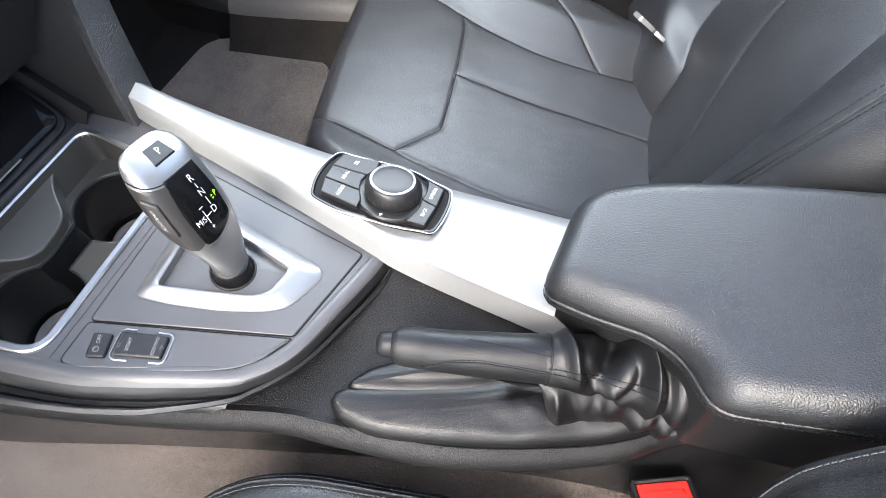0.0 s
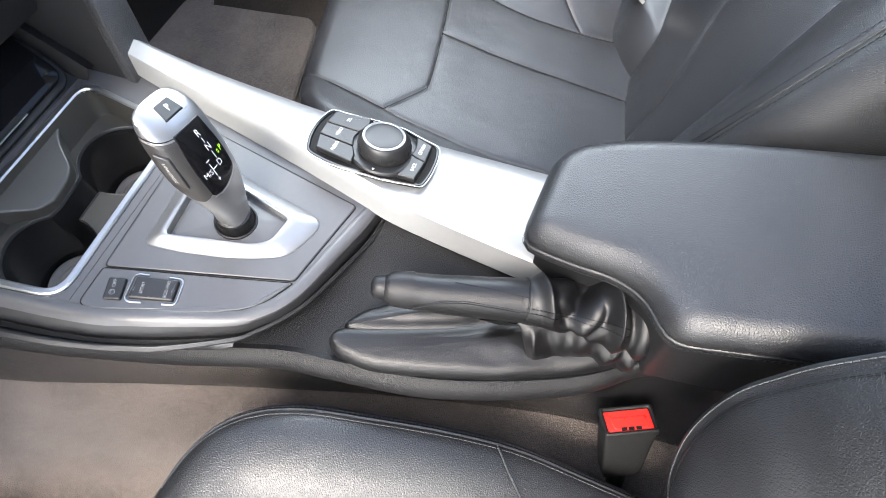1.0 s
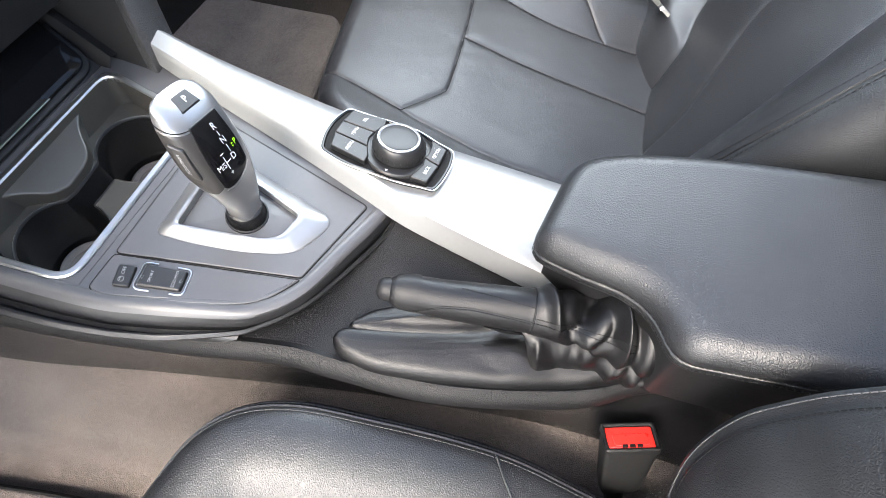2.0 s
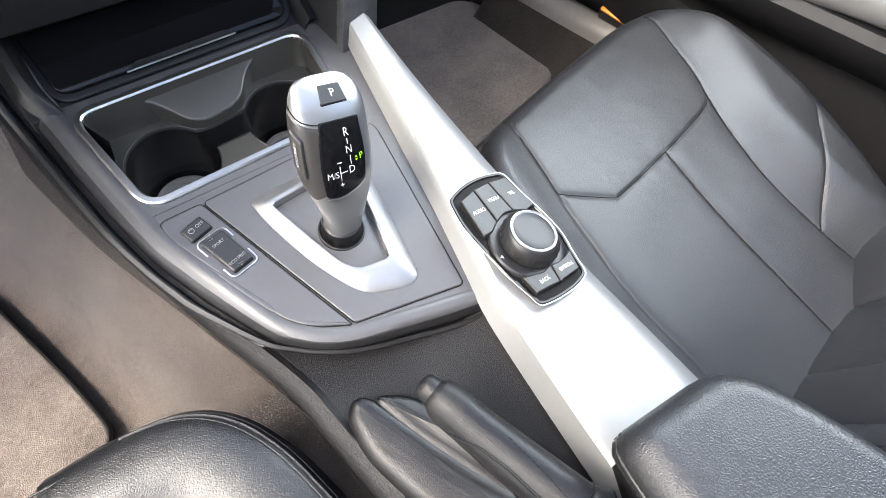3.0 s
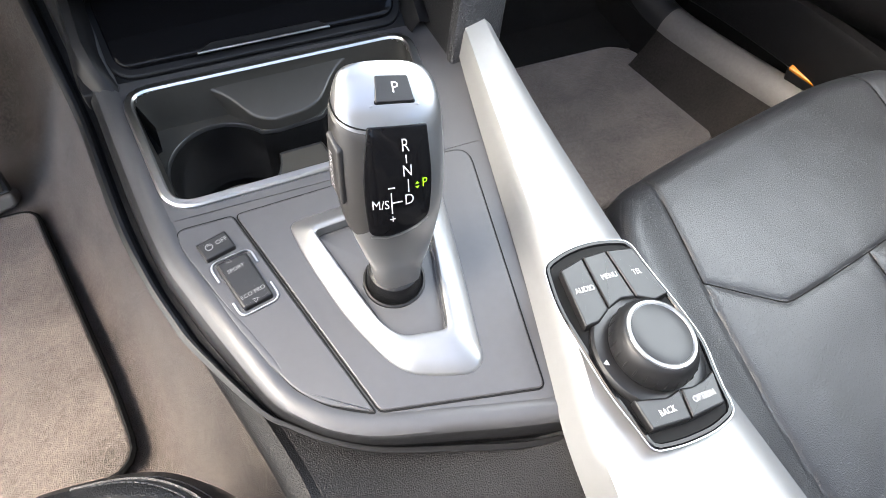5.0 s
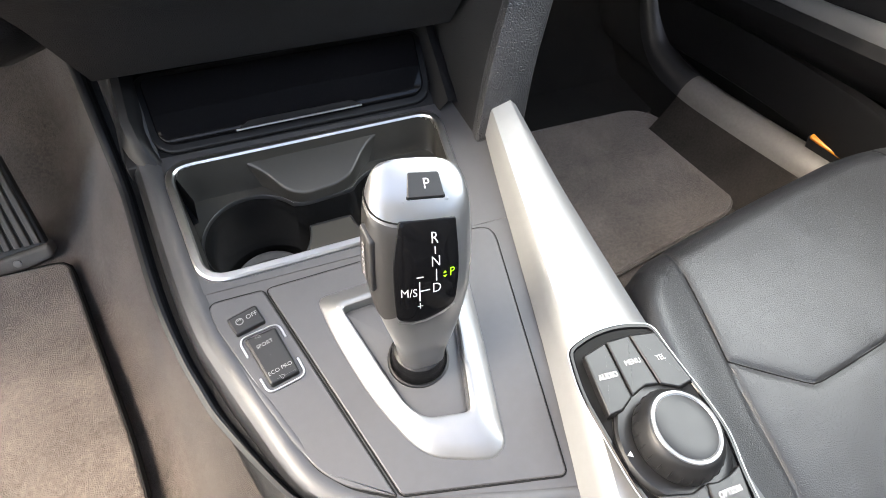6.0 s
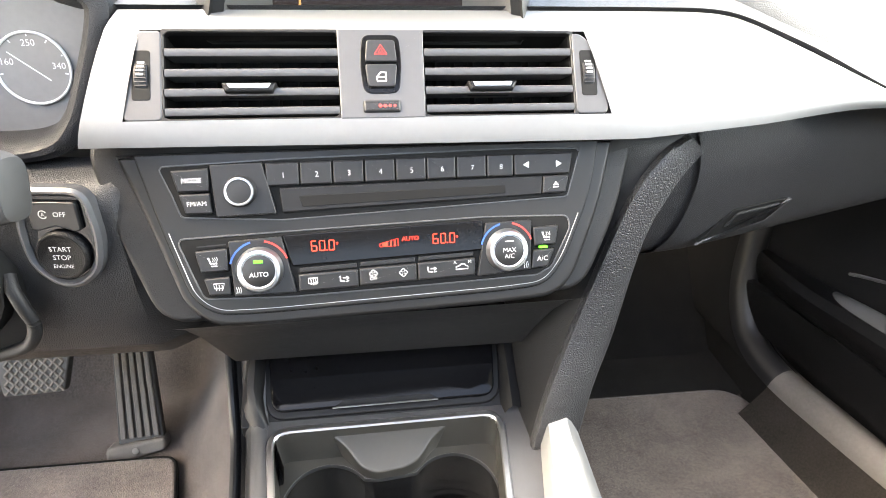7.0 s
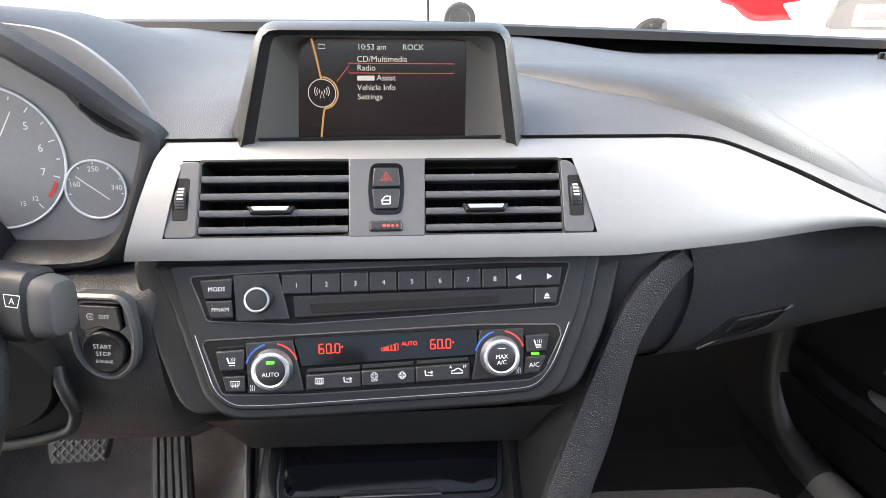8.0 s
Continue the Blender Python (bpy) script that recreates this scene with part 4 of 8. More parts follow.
hs = [0.012 + 0.102 * i / 60 for i in range(61)]
sk = [[lever_skin(2 * math.pi * j / 48, h) for j in range(48)] for h in hs]
part("stem", loft(sk[:29], ring=True, cap=True), LEVER_SILVER, lever, "satin silver stem")
part("head", loft(sk[28:54], ring=True), LEVER_SILVER, lever, "satin silver rounded head")
part("crown", loft(sk[53:], ring=True, cap=True), LEVER_SILVER, lever, "satin silver cap")
part("collar", skin_patch(0.0555, 0.1015, 152, 252, 0.0007, round_end=0.9), COLLAR, lever, "warm grey side grip")
part("crown_seam", tube([lever_skin(radians(a), 0.1022, 0.0003) for a in range(150, 256, 8)], 0.0004, 5), DARK, lever)
disp_o = rounded([(-0.0136, 0.1030), (-0.0172, 0.0880), (-0.0176, 0.0740), (-0.0166, 0.0590), (-0.0090, 0.0578), (-0.0020, 0.0582), (0.0070, 0.0602), (0.0136, 0.0630), (0.0160, 0.0805), (0.0142, 0.1030)], [0.0012, 0.02, 0.02, 0.003, 0.01, 0.012, 0.012, 0.004, 0.02, 0.0012], 5)
disp = part("display", slab(disp_o, -0.003, 0.0010, 0.0006, face, crown=0.0004), GLOSS, lever, "gloss black selector display")
part("display_edge", tube([face(u, h, 0.0009) for u, h in [(-0.0160, 0.0578), (-0.0090, 0.0570), (-0.0020, 0.0574), (0.0070, 0.0594), (0.0130, 0.0618)]], 0.0004, 6), CHROME, lever, "bright lower edge")
for ch, u, v, sz in [("R", 0.0025, 0.0968, 0.0066), ("N", 0.0029, 0.0868, 0.0066), ("D", 0.0031, 0.0743, 0.0066), ("M/S", -0.0108, 0.0735, 0.0054), ("+", -0.0055, 0.0665, 0.0058)]:
    lettering("legend", ch, sz, face, u, v, 0.0019, PRINT, disp)
for a, b in [((0.0026, 0.0934), (0.0027, 0.0901)), ((0.0030, 0.0834), (0.0030, 0.0778)), ((-0.0056, 0.0786), (-0.0056, 0.0694)), ((-0.0056, 0.0741), (-0.0004, 0.0742)), ((-0.0070, 0.0806), (-0.0036, 0.0806))]:
    stroke("legend_line", [a, b], 0.0006, face, 0.0019, PRINT, disp)
lettering("lit_legend", "P", 0.0058, face, 0.0112, 0.0803, 0.0019, LIME_LIT, disp)
for s_ in (1, -1):
    q = bmesh.new()
    q.faces.new([q.verts.new(face(0.0074 + dx, 0.0801 + s_ * dy, 0.0019)) for dx, dy in [(-0.0011, 0.0005), (0.0011, 0.0005), (0, 0.0017)]])
    part("lit_arrow", q, LIME_LIT, disp)
TOP = frame_of((0.0318, 0.2272, 0.4538), (1, 0.0, -0.2), (0.06, 0.86, 0.50))
ltop = by(TOP)
pad_o = rounded([(-0.0135, -0.0085), (0.0130, -0.0085), (0.0118, 0.0088), (-0.0112, 0.0090)], 0.003)
part("button_frame", slab(pad_o, -0.006, 0.0006, 0.0020, ltop), LEVER_SILVER, lever)
part("button_recess", slab(rounded([(-0.0097, -0.0064), (0.0097, -0.0064), (0.0085, 0.0064), (-0.0080, 0.0066)], 0.0012), -0.004, 0.0009, 0.0002, ltop), DARK, lever)
pb = part("park_button", slab(rounded([(-0.0092, -0.0059), (0.0092, -0.0059), (0.0080, 0.0059), (-0.0075, 0.0061)], 0.0012), -0.004, 0.0018, 0.0006, ltop), KEYCAP, lever, "black park button")
lettering("legend", "P", 0.0070, ltop, 0.0008, 0.0002, 0.00205, PRINT, pb)
part("cap_stitching", stitches([lever_skin(radians(a), h, 0.0004) for a, h in [(150, 0.096), (140, 0.102), (125, 0.1065), (105, 0.1095), (90, 0.1103), (70, 0.1095)]], 0.0016, 0.0011, 0.0002), THREAD, lever, "fine stitched edge of cap")


def side(w, v, d):
    return lever_skin(radians(196) + w / 0.021, v, d)


ub = part("release_button", slab(rounded([(-0.0052, 0.0735), (0.0058, 0.0715), (0.0062, 0.0930), (-0.0046, 0.0945)], 0.0012), -0.002, 0.0030, 0.0010, side), COLLAR, lever, "warm grey side release button")
lettering("legend", "UNLOCK", 0.0034, lambda u, v, d: side(v, 0.0832 - u, d), 0.0, 0.0006, 0.0033, PRINT_DIM, ub)

# drive switches
sw = thing("traction_switch", "small black traction off switch key", "switch")
k = rounded([(-0.0760, 0.2610), (-0.0720, 0.2490), (-0.0545, 0.2535), (-0.0585, 0.2660)], 0.0015)
part("key", slab(k, 0.0, 0.0040, 0.0012, con), KEYCAP, sw)
lettering("legend", "OFF", 0.0040, con, -0.0615, 0.2592, 0.0043, LEGEND_DIM, sw, 16)
stroke("car_symbol", arc(-0.0688, 0.2570, 0.0021, 0, 360), 0.0004, con, 0.0043, LEGEND_DIM, sw)
stroke("car_symbol", [(-0.0698, 0.2573), (-0.0694, 0.2581), (-0.0682, 0.2583), (-0.0678, 0.2575)], 0.0004, con, 0.0043, LEGEND_DIM, sw)
sw2 = thing("drive_mode_switch", "black drive mode rocker with bright outline", "switch")
k = rounded([(-0.0685, 0.2450), (-0.0590, 0.2130), (-0.0420, 0.2165), (-0.0500, 0.2480)], 0.0018)
part("key", slab(k, 0.0, 0.0042, 0.0016, con), KEYCAP, sw2)
ko = inset(k, -0.0026)
kc = Vector((-0.0549, 0.2306))
for sg in (1, -1):
    along = Vector((-0.27, 0.96)) * sg
    clip_ = [p for p in resample(ko, 90) if (p - kc).dot(along) > 0.0068]
    clip_.sort(key=lambda p: math.atan2((p - kc).dot(Vector((-along.y, along.x))), (p - kc).dot(along)))
    part("bright_clip", tube([con(*p, 0.0014) for p in clip_], 0.0007, 6), CHROME, sw2, "thin bright metal clip")
lettering("legend", "SPORT", 0.0034, con, -0.0575, 0.2385, 0.0045, LEGEND_DIM, sw2, 14)
lettering("legend", "ECO PRO", 0.0034, con, -0.0520, 0.2210, 0.0045, LEGEND_DIM, sw2, 14)
for yy, s in ((0.2445, 1), (0.2160, -1)):
    stroke("arrow_mark", [(-0.0605 + (0.2445 - yy) * 0.31 - 0.0016, yy - s * 0.001), (-0.0605 + (0.2445 - yy) * 0.31 + 0.0016, yy - s * 0.001), (-0.0605 + (0.2445 - yy) * 0.31, yy + s * 0.0015)], 0.0004, con, 0.0045, LEGEND_DIM, sw2, True)

# silver strip along the console
strip = thing("console_trim_strip", "satin silver trim strip along console beside passenger", "trim strip")
#        y, left x, left z, shoulder x, shoulder z, crest x, crest z, right x, right z
STRIP = [(0.372, 0.1330, 0.372, 0.1365, 0.381, 0.152, 0.382, 0.1690, 0.352), (0.36, 0.1300, 0.362, 0.1345, 0.379, 0.152, 0.380, 0.1700, 0.350), (0.29, 0.1170, 0.352, 0.1240, 0.369, 0.150, 0.364, 0.1715, 0.341), (0.19, 0.0985, 0.342, 0.1075, 0.360, 0.150, 0.350, 0.1735, 0.331), (0.12, 0.0835, 0.335, 0.0940, 0.3555, 0.152, 0.344, 0.1760, 0.326), (0.085, 0.0755, 0.331, 0.0860, 0.3535, 0.153, 0.342, 0.1775, 0.324), (0.02, 0.0690, 0.326, 0.0780, 0.3505, 0.156, 0.340, 0.1810, 0.322), (-0.055, 0.0620, 0.324, 0.0710, 0.3480, 0.158, 0.339, 0.1850, 0.320), (-0.12, 0.0580, 0.322, 0.0670, 0.3460, 0.16, 0.338, 0.1870, 0.320)]
cols = [spline([(r[0], r[i], r[i + 1]) for r in STRIP], 41) for i in (1, 3, 5, 7)]
secs = []
for a, b, c, d in zip(*cols):
    def P(q):
        return Vector((q.y, q.x, q.z))
    A, B, C, D_ = P(a), P(b), P(c), P(d)
    secs.append([A + Vector((0.004, 0, -0.008)), A, A.lerp(B, 0.55), A.lerp(B, 0.86), B.lerp(C, 0.05), B.lerp(C, 0.35), B.lerp(C, 0.7), C, C.lerp(D_, 0.25) + Vector((0.001, 0, 0.0022)), C.lerp(D_, 0.7) + Vector((0.001, 0, 0.002)), D_, D_ + Vector((-0.006, 0, -0.02))])
bmS = loft(secs)
part("silver_face", bmS, SILVER, strip)

# controller
ctl = thing("media_controller", "black media controller with turning knob and keys", "controller")


def strip_top(x, y, h):
    b, c = lerp_table(-y, [(-r[0], r[4], r[6]) for r in STRIP])
    return Vector((x, y, b * 0.42 + c * 0.58 + h + 0.0031 - (x - 0.1285) * 0.195))


CO = rounded([(0.1015, 0.1715), (0.0958, 0.1465), (0.0980, 0.1149), (0.0992, 0.096), (0.1033, 0.0772), (0.1050, 0.0655), (0.1209, 0.0630), (0.144, 0.0633), (0.1602, 0.0678), (0.1638, 0.0872), (0.1699, 0.1059), (0.1680, 0.1322), (0.1646, 0.1534), (0.1628, 0.1755), (0.1416, 0.1800), (0.12, 0.1782)], [0.005, 0.02, 0.01, 0.01, 0.01, 0.004, 0.01, 0.01, 0.005, 0.01, 0.01, 0.02, 0.02, 0.005, 0.02, 0.02], 4)
part("bezel_ring", frame_ring(inset(CO, -0.0006), inset(CO, 0.0024), 0.0003, 0.0022, 0.0007, strip_top), GLOSS, ctl, "gloss black bezel with bright edge")
part("base", slab(inset(CO, 0.0012), -0.004, 0.0009, 0.0005, strip_top), DARK, ctl)
part("chrome_line", tube([strip_top(*p, 0.0012) for p in inset(CO, -0.0010)], 0.0004, 6, closed=True), CHROME, ctl, "hair-thin bright outline")
KC = Vector((0.1325, 0.1100))
part("knob_collar", lathe([(0.0326, 0.0005), (0.0322, 0.0034), (0.0308, 0.0050), (0.0262, 0.0060), (0.0240, 0.0056)], 64, strip_top, KC), KEYCAP, ctl)
knob = part("knob", lathe([(0.0232, 0.0050), (0.0240, 0.0078), (0.0238, 0.0130), (0.0226, 0.0180), (0.0208, 0.0212), (0.0190, 0.0226), (0.0160, 0.0228)], 72, strip_top, KC), KEYCAP, ctl, "black turning knob with notched rim")
flutes = bmesh.new()
for j in range(26):
    a = 2 * math.pi * j / 26
    d = Vector((math.cos(a), math.sin(a)))
    tube([strip_top(*(KC + d * r), h) for r, h in ((0.0239, 0.0085), (0.0237, 0.0125), (0.0229, 0.0160))], [0.0003, 0.0007, 0.0003], 6, bm=flutes)
part("flutes", flutes, KEYCAP, knob)
part("bright_ring", lathe([(0.0192, 0.0222), (0.0187, 0.0233), (0.0172, 0.0236), (0.0164, 0.0230)], 64, strip_top, KC), LEVER_SILVER, knob, "thin bright ring")
part("cap", lathe([(0.0166, 0.0230), (0.0150, 0.0235), (0.0100, 0.0237), (0.0010, 0.0238)], 56, strip_top, KC), KEYCAP, knob, "smooth black cap")
for pts, words, lu, lv in [
    ([(0.1065, 0.1645), (0.1030, 0.1300), (0.1120, 0.1305), (0.1215, 0.1360), (0.1234, 0.1690)], "AUDIO", 0.1142, 0.1500),
    ([(0.1241, 0.1692), (0.1222, 0.1363), (0.1330, 0.1400), (0.1418, 0.1388), (0.1404, 0.1702)], "MENU", 0.1334, 0.1543),
    ([(0.1411, 0.1702), (0.1425, 0.1387), (0.1530, 0.1340), (0.1640, 0.1360), (0.1590, 0.1685)], "TEL", 0.1521, 0.1528),
    ([(0.1060, 0.0885), (0.1072, 0.0728), (0.1310, 0.0712), (0.1340, 0.0862), (0.1240, 0.0845), (0.1140, 0.0870)], "BACK", 0.1203, 0.0783),
    ([(0.1347, 0.0862), (0.1317, 0.0712), (0.1545, 0.0722), (0.1595, 0.0890), (0.1500, 0.0860), (0.1420, 0.0850)], "OPTION", 0.1449, 0.0788)]:
    kk = part("key", slab(rounded(pts, 0.0010, 3), 0.0005, 0.0068, 0.0012, strip_top), KEYCAP, ctl)
    lettering("legend", words, 0.0046, strip_top, lu, lv, 0.0071, PRINT, kk, squash=0.86)
q = bmesh.new()
q.faces.new([q.verts.new(strip_top(0.1033 + dx, 0.1096 + dy, 0.0062)) for dx, dy in [(-0.0018, 0), (0.0012, -0.0016), (0.0012, 0.0016)]])
part("arrow_mark", q, PRINT, ctl)

# armrest
arm = thing("armrest", "black leather centre armrest lid with stitched edge", "armrest")
ARM = rounded([(0.047, -0.036), (0.036, -0.075), (0.031, -0.108), (0.018, -0.130), (-0.012, -0.148), (-0.006, -0.215), (0.004, -0.33), (0.012, -0.46), (0.165, -0.46), (0.158, -0.25), (0.154, -0.15), (0.146, -0.088), (0.130, -0.046)], [0.012, 0.03, 0.03, 0.025, 0.014, 0.03, 0.03, 0.03, 0.03, 0.03, 0.03, 0.03, 0.022], 6)


def armf(x, y, h):
    return Vector((x, y, 0.415 + 0.2 * (-0.04 - y) + h))


arm_o = resample(ARM, 150)
secs = []
for d, h in [(0.006, -0.040), (0.002, -0.038), (0.0, -0.034), (0.0006, -0.0288), (0.0032, -0.0272), (0.0004, -0.0256), (-0.0012, -0.0200), (-0.0008, -0.0140), (0.0020, -0.0070), (0.0080, -0.0022), (0.0130, -0.0003), (0.0170, 0.0)]:
    secs.append([armf(*p, h) for p in inset(arm_o, d)])
bm = bmesh.new()
rows = add_loft(bm, secs, ring=True)
bm.faces.new(rows[-1])
bm.faces.new(rows[0])
part("pad", bm, LEATHER, arm)
edge_line = [armf(*p, -0.0232) for p in inset(arm_o, -0.0008)]
edge_line = edge_line[-40:] + edge_line[:75]
part("stitching", stitches(edge_line, 0.0042, 0.0030, 0.00035), BLACK_THREAD, arm, "fine black edge stitching")
base_o = inset(arm_o, 0.010)
part("stitching", stitches([q - Vector((0, 0, 0.0078)) for q in edge_line], 0.0042, 0.0030, 0.00035), BLACK_THREAD, arm)
part("base", loft([[armf(*p, -0.038) for p in base_o], [armf(*p, -0.05) for p in inset(arm_o, 0.012)], [Vector((p.x, p.y, 0.318)) for p in inset(arm_o, 0.014)]], ring=True), PLASTIC, arm, "black plastic armrest base")
part("rear_console_block", slab(rounded([(0.012, -0.152), (0.03, -0.175), (0.028, -0.46), (0.16, -0.46), (0.16, -0.10), (0.07, -0.10)], 0.01), 0.15, 0.372, 0.006), PLASTIC, console)
part("rear_shoulder", tube([(0.008, -0.150, 0.316), (0.022, -0.168, 0.330), (0.026, -0.20, 0.338), (0.030, -0.26, 0.345), (0.032, -0.40, 0.352)], [0.004, 0.007, 0.007, 0.007, 0.006], 10), CONSOLE_GRAIN, console)

# hand brake
hb = thing("hand_brake", "black leather hand brake lever with gathered boot", "hand brake")
GA, GB = Vector((-0.009, 0.052, 0.362)), Vector((0.019, -0.052, 0.352))
gd = (GB - GA).normalized()
gs = gd.cross(Vector((0, 0, 1))).normalized()
gu = gs.cross(gd).normalized()
prof = [(-0.002, 0.0090, 0.0100, 0), (0.002, 0.0120, 0.0130, 0), (0.010, 0.0135, 0.0146, -0.0005), (0.022, 0.0143, 0.0154, -0.0010), (0.040, 0.0150, 0.0160, -0.0020), (0.060, 0.0160, 0.0168, -0.0015), (0.085, 0.0168, 0.0178, -0.0005), (0.100, 0.0175, 0.0185, 0), (0.108, 0.0178, 0.0190, 0)]
secs = []
for s, a, b, dz in prof:
    c = GA + gd * s + gu * dz
    secs.append([c + gs * a * math.cos(2 * math.pi * j / 32) + gu * b * math.sin(2 * math.pi * j / 32) for j in range(32)])
part("grip", loft(secs, ring=True, cap=True), LEATHER_BOOT, hb)
part("collar", loft([[GA + gd * s + gs * a * math.cos(2 * math.pi * j / 32) + gu * a * 1.08 * math.sin(2 * math.pi * j / 32) for j in range(32)] for s, a in [(0.002, 0.0124), (0.006, 0.0137), (0.014, 0.0144), (0.020, 0.0147)]], ring=True), PLASTIC, hb, "smooth black plastic nose")
tip = []
for s, a in [(-0.0125, 0.001), (-0.0120, 0.005), (-0.0100, 0.0076), (-0.0070, 0.0088), (-0.001, 0.0092), (0.003, 0.0090)]:
    tip.append([GA + gd * s + gs * a * math.cos(2 * math.pi * j / 24) + gu * a * 1.1 * math.sin(2 * math.pi * j / 24) for j in range(24)])
part("release_button", loft(tip, ring=True, cap=True), PLASTIC, hb, "dark grey push button")


def on_grip(s, ang, lift=0.0003):
    for (s0, a0, b0, z0), (s1, a1, b1, z1) in zip(prof, prof[1:]):
        if s <= s1:
            f = (s - s0) / (s1 - s0)
            a, b, dz = a0 + (a1 - a0) * f, b0 + (b1 - b0) * f, z0 + (z1 - z0) * f
            break
    else:
        a, b, dz = prof[-1][1:]
    return GA + gd * s + gu * dz + gs * (a + lift) * math.cos(radians(ang)) + gu * (b + lift) * math.sin(radians(ang))


seam_bm = stitches([on_grip(s, a) for s, a in [(0.020, 2), (0.028, 22), (0.040, 42), (0.060, 49), (0.085, 42), (0.107, 35)]], 0.0034, 0.0024, 0.0003)
stitches([on_grip(s, a) for s, a in [(0.050, 102), (0.08, 86), (0.107, 70)]], 0.0034, 0.0024, 0.0003, bm=seam_bm)
part("stitching", seam_bm, BLACK_THREAD, hb, "black stitching")
part("grip_seam", tube([on_grip(s, a, 0.0001) for s, a in [(0.020, -4), (0.028, 16), (0.040, 36), (0.060, 43), (0.085, 36), (0.107, 29)]], 0.0006, 6), LEATHER_BOOT, hb)
part("collar_seam", tube([on_grip(0.1075, a, 0.0004) for a in range(0, 360, 12)], 0.0007, 6, closed=True), LEATHER_BOOT, hb)
# gathered leather boot
def bump(x, c, w):
    return math.exp(-(((x - c) / w) ** 2))


def crest_(x, c, w):
    """A fold with a narrow crest."""
    return max(0.0, 1 - abs(x - c) / w) ** 1.4 * 0.5 + 0.5 * bump(x, c, w * 0.6)


secs = []
NB, MB = 190, 96
g0, g1 = GA + gd * 0.103, Vector((0.044, -0.168, 0.336))


for i in range(NB):
    f = i / (NB - 1)
    c = g0.lerp(g1, f) + Vector((0, 0, 0.004 * math.sin(f * math.pi)))
    bag = max(0.0, min(1.0, (f - 0.60) / 0.12))
    a, b = 0.0172 + 0.0125 * min(1, f * 1.3) + 0.005 * bag, 0.0186 + 0.0075 * min(1, f * 1.5) + 0.003 * bag
    a *= 1 - 0.38 * smooth01((f - 0.72) / 0.28)
    row = []
    for j in range(MB):
        t = 2 * math.pi * j / MB
        ct, st_ = math.cos(t), math.sin(t)
        up_ = smooth01((st_ + 0.15) / 0.9)
        side_ = smooth01((ct + 0.1) / 0.7)
        shown = max(up_, side_)
        # a ridge behind the collar, a pocket, a tall folded ridge running down the side, then the slack bag
        fold = 0.0060 * up_ * crest_(f, 0.15 + 0.05 * ct, 0.075) - 0.0120 * up_ * bump(f, 0.36 - 0.05 * ct, 0.070)
        fold += (0.0120 * up_ + 0.0065 * side_ * (1 - up_)) * crest_(f, 0.555 + 0.05 * ct, 0.075) - 0.0055 * shown * bump(f, 0.665 + 0.03 * ct, 0.038)
        fold -= 0.0036 * side_ * bump(f, 0.20 + 0.22 * (1 - st_) * 0.5, 0.035) + 0.0030 * side_ * bump(f, 0.43 + 0.10 * st_, 0.030)
        fold += 0.0022 * side_ * bump(f, 0.30 + 0.12 * (1 - st_), 0.04) + 0.0030 * shown * bump(f, 0.86, 0.10)
        fold += 0.0008 * noise.noise(Vector((f * 9, 1.1 * ct, 1.1 * st_ + f * 2)))
        fold *= min(1, f * 16)
        row.append(c + gs * (a + fold * 0.8) * math.cos(t) + gu * (b + fold * 1.35) * math.sin(t))
    secs.append(row)
part("boot_sleeve", loft(secs, ring=True, cap=True), LEATHER_BOOT, hb, "bunched soft leather sleeve", sharp=80)
skirt = []
for i in range(0, int(NB * 0.78), 2):
    f = i / (NB - 1)
    p0 = secs[i][92]
    foot = Vector((min(p0.x - 0.002, -0.020 + (-0.055 - p0.y) * 0.44), p0.y + 0.003, 0.3105))
    foot = p0.lerp(foot, smooth01(0.10 + f * 4.5))
    row = []
    for k_ in range(17):
        g = k_ / 16
        q = p0.lerp(foot, g) + Vector((-0.004, 0, 0.003)) * math.sin(g * math.pi) * min(1.0, f * 7)
        w = math.sin(g * math.pi) ** 0.7
        row.append(q + Vector((-0.0020, 0, 0.0022)) * w * min(1.0, f * 7) * (1.3 * bump(f, 0.10 + 0.10 * g, 0.035) - 1.3 * bump(f, 0.19 + 0.14 * g, 0.040) + 0.8 * bump(f, 0.33 + 0.16 * g, 0.04) - 0.7 * bump(f, 0.47 + 0.10 * g, 0.05) + 0.9 * bump(f, 0.66, 0.03) + 0.35 * noise.noise(Vector((f * 8, g * 1.6, 2.2)))))
    skirt.append(row)
part("boot_skirt", loft(skirt), LEATHER_BOOT, hb, "draped leather skirt of boot", sharp=80)
# double seam down the side of the sleeve
for k_ in (9, 12):
    part("sleeve_stitching", stitches([secs[i][k_] + (secs[i][k_] - sum(secs[i], Vector()) / MB).normalized() * 0.0005 for i in range(4, 128)], 0.0032, 0.0022, 0.0004), BLACK_THREAD, hb)


def slotf(x, y, h):
    ridge = 0.3035 + max(0.0, -0.10 - y) * 0.14
    wr = 0.0
    if h > -0.006:
        back = max(0.0, min(1, (0.02 - y) / 0.06))
        wr = back * (0.0016 * noise.noise(Vector((x * 45, y * 26, 1.7))) + 0.0006 * noise.noise(Vector((x * 110, y * 60, 4.1)))) + 0.0008 * noise.noise(Vector((x * 60, y * 60, 8)))
    return Vector((x, y, ridge + h + wr))


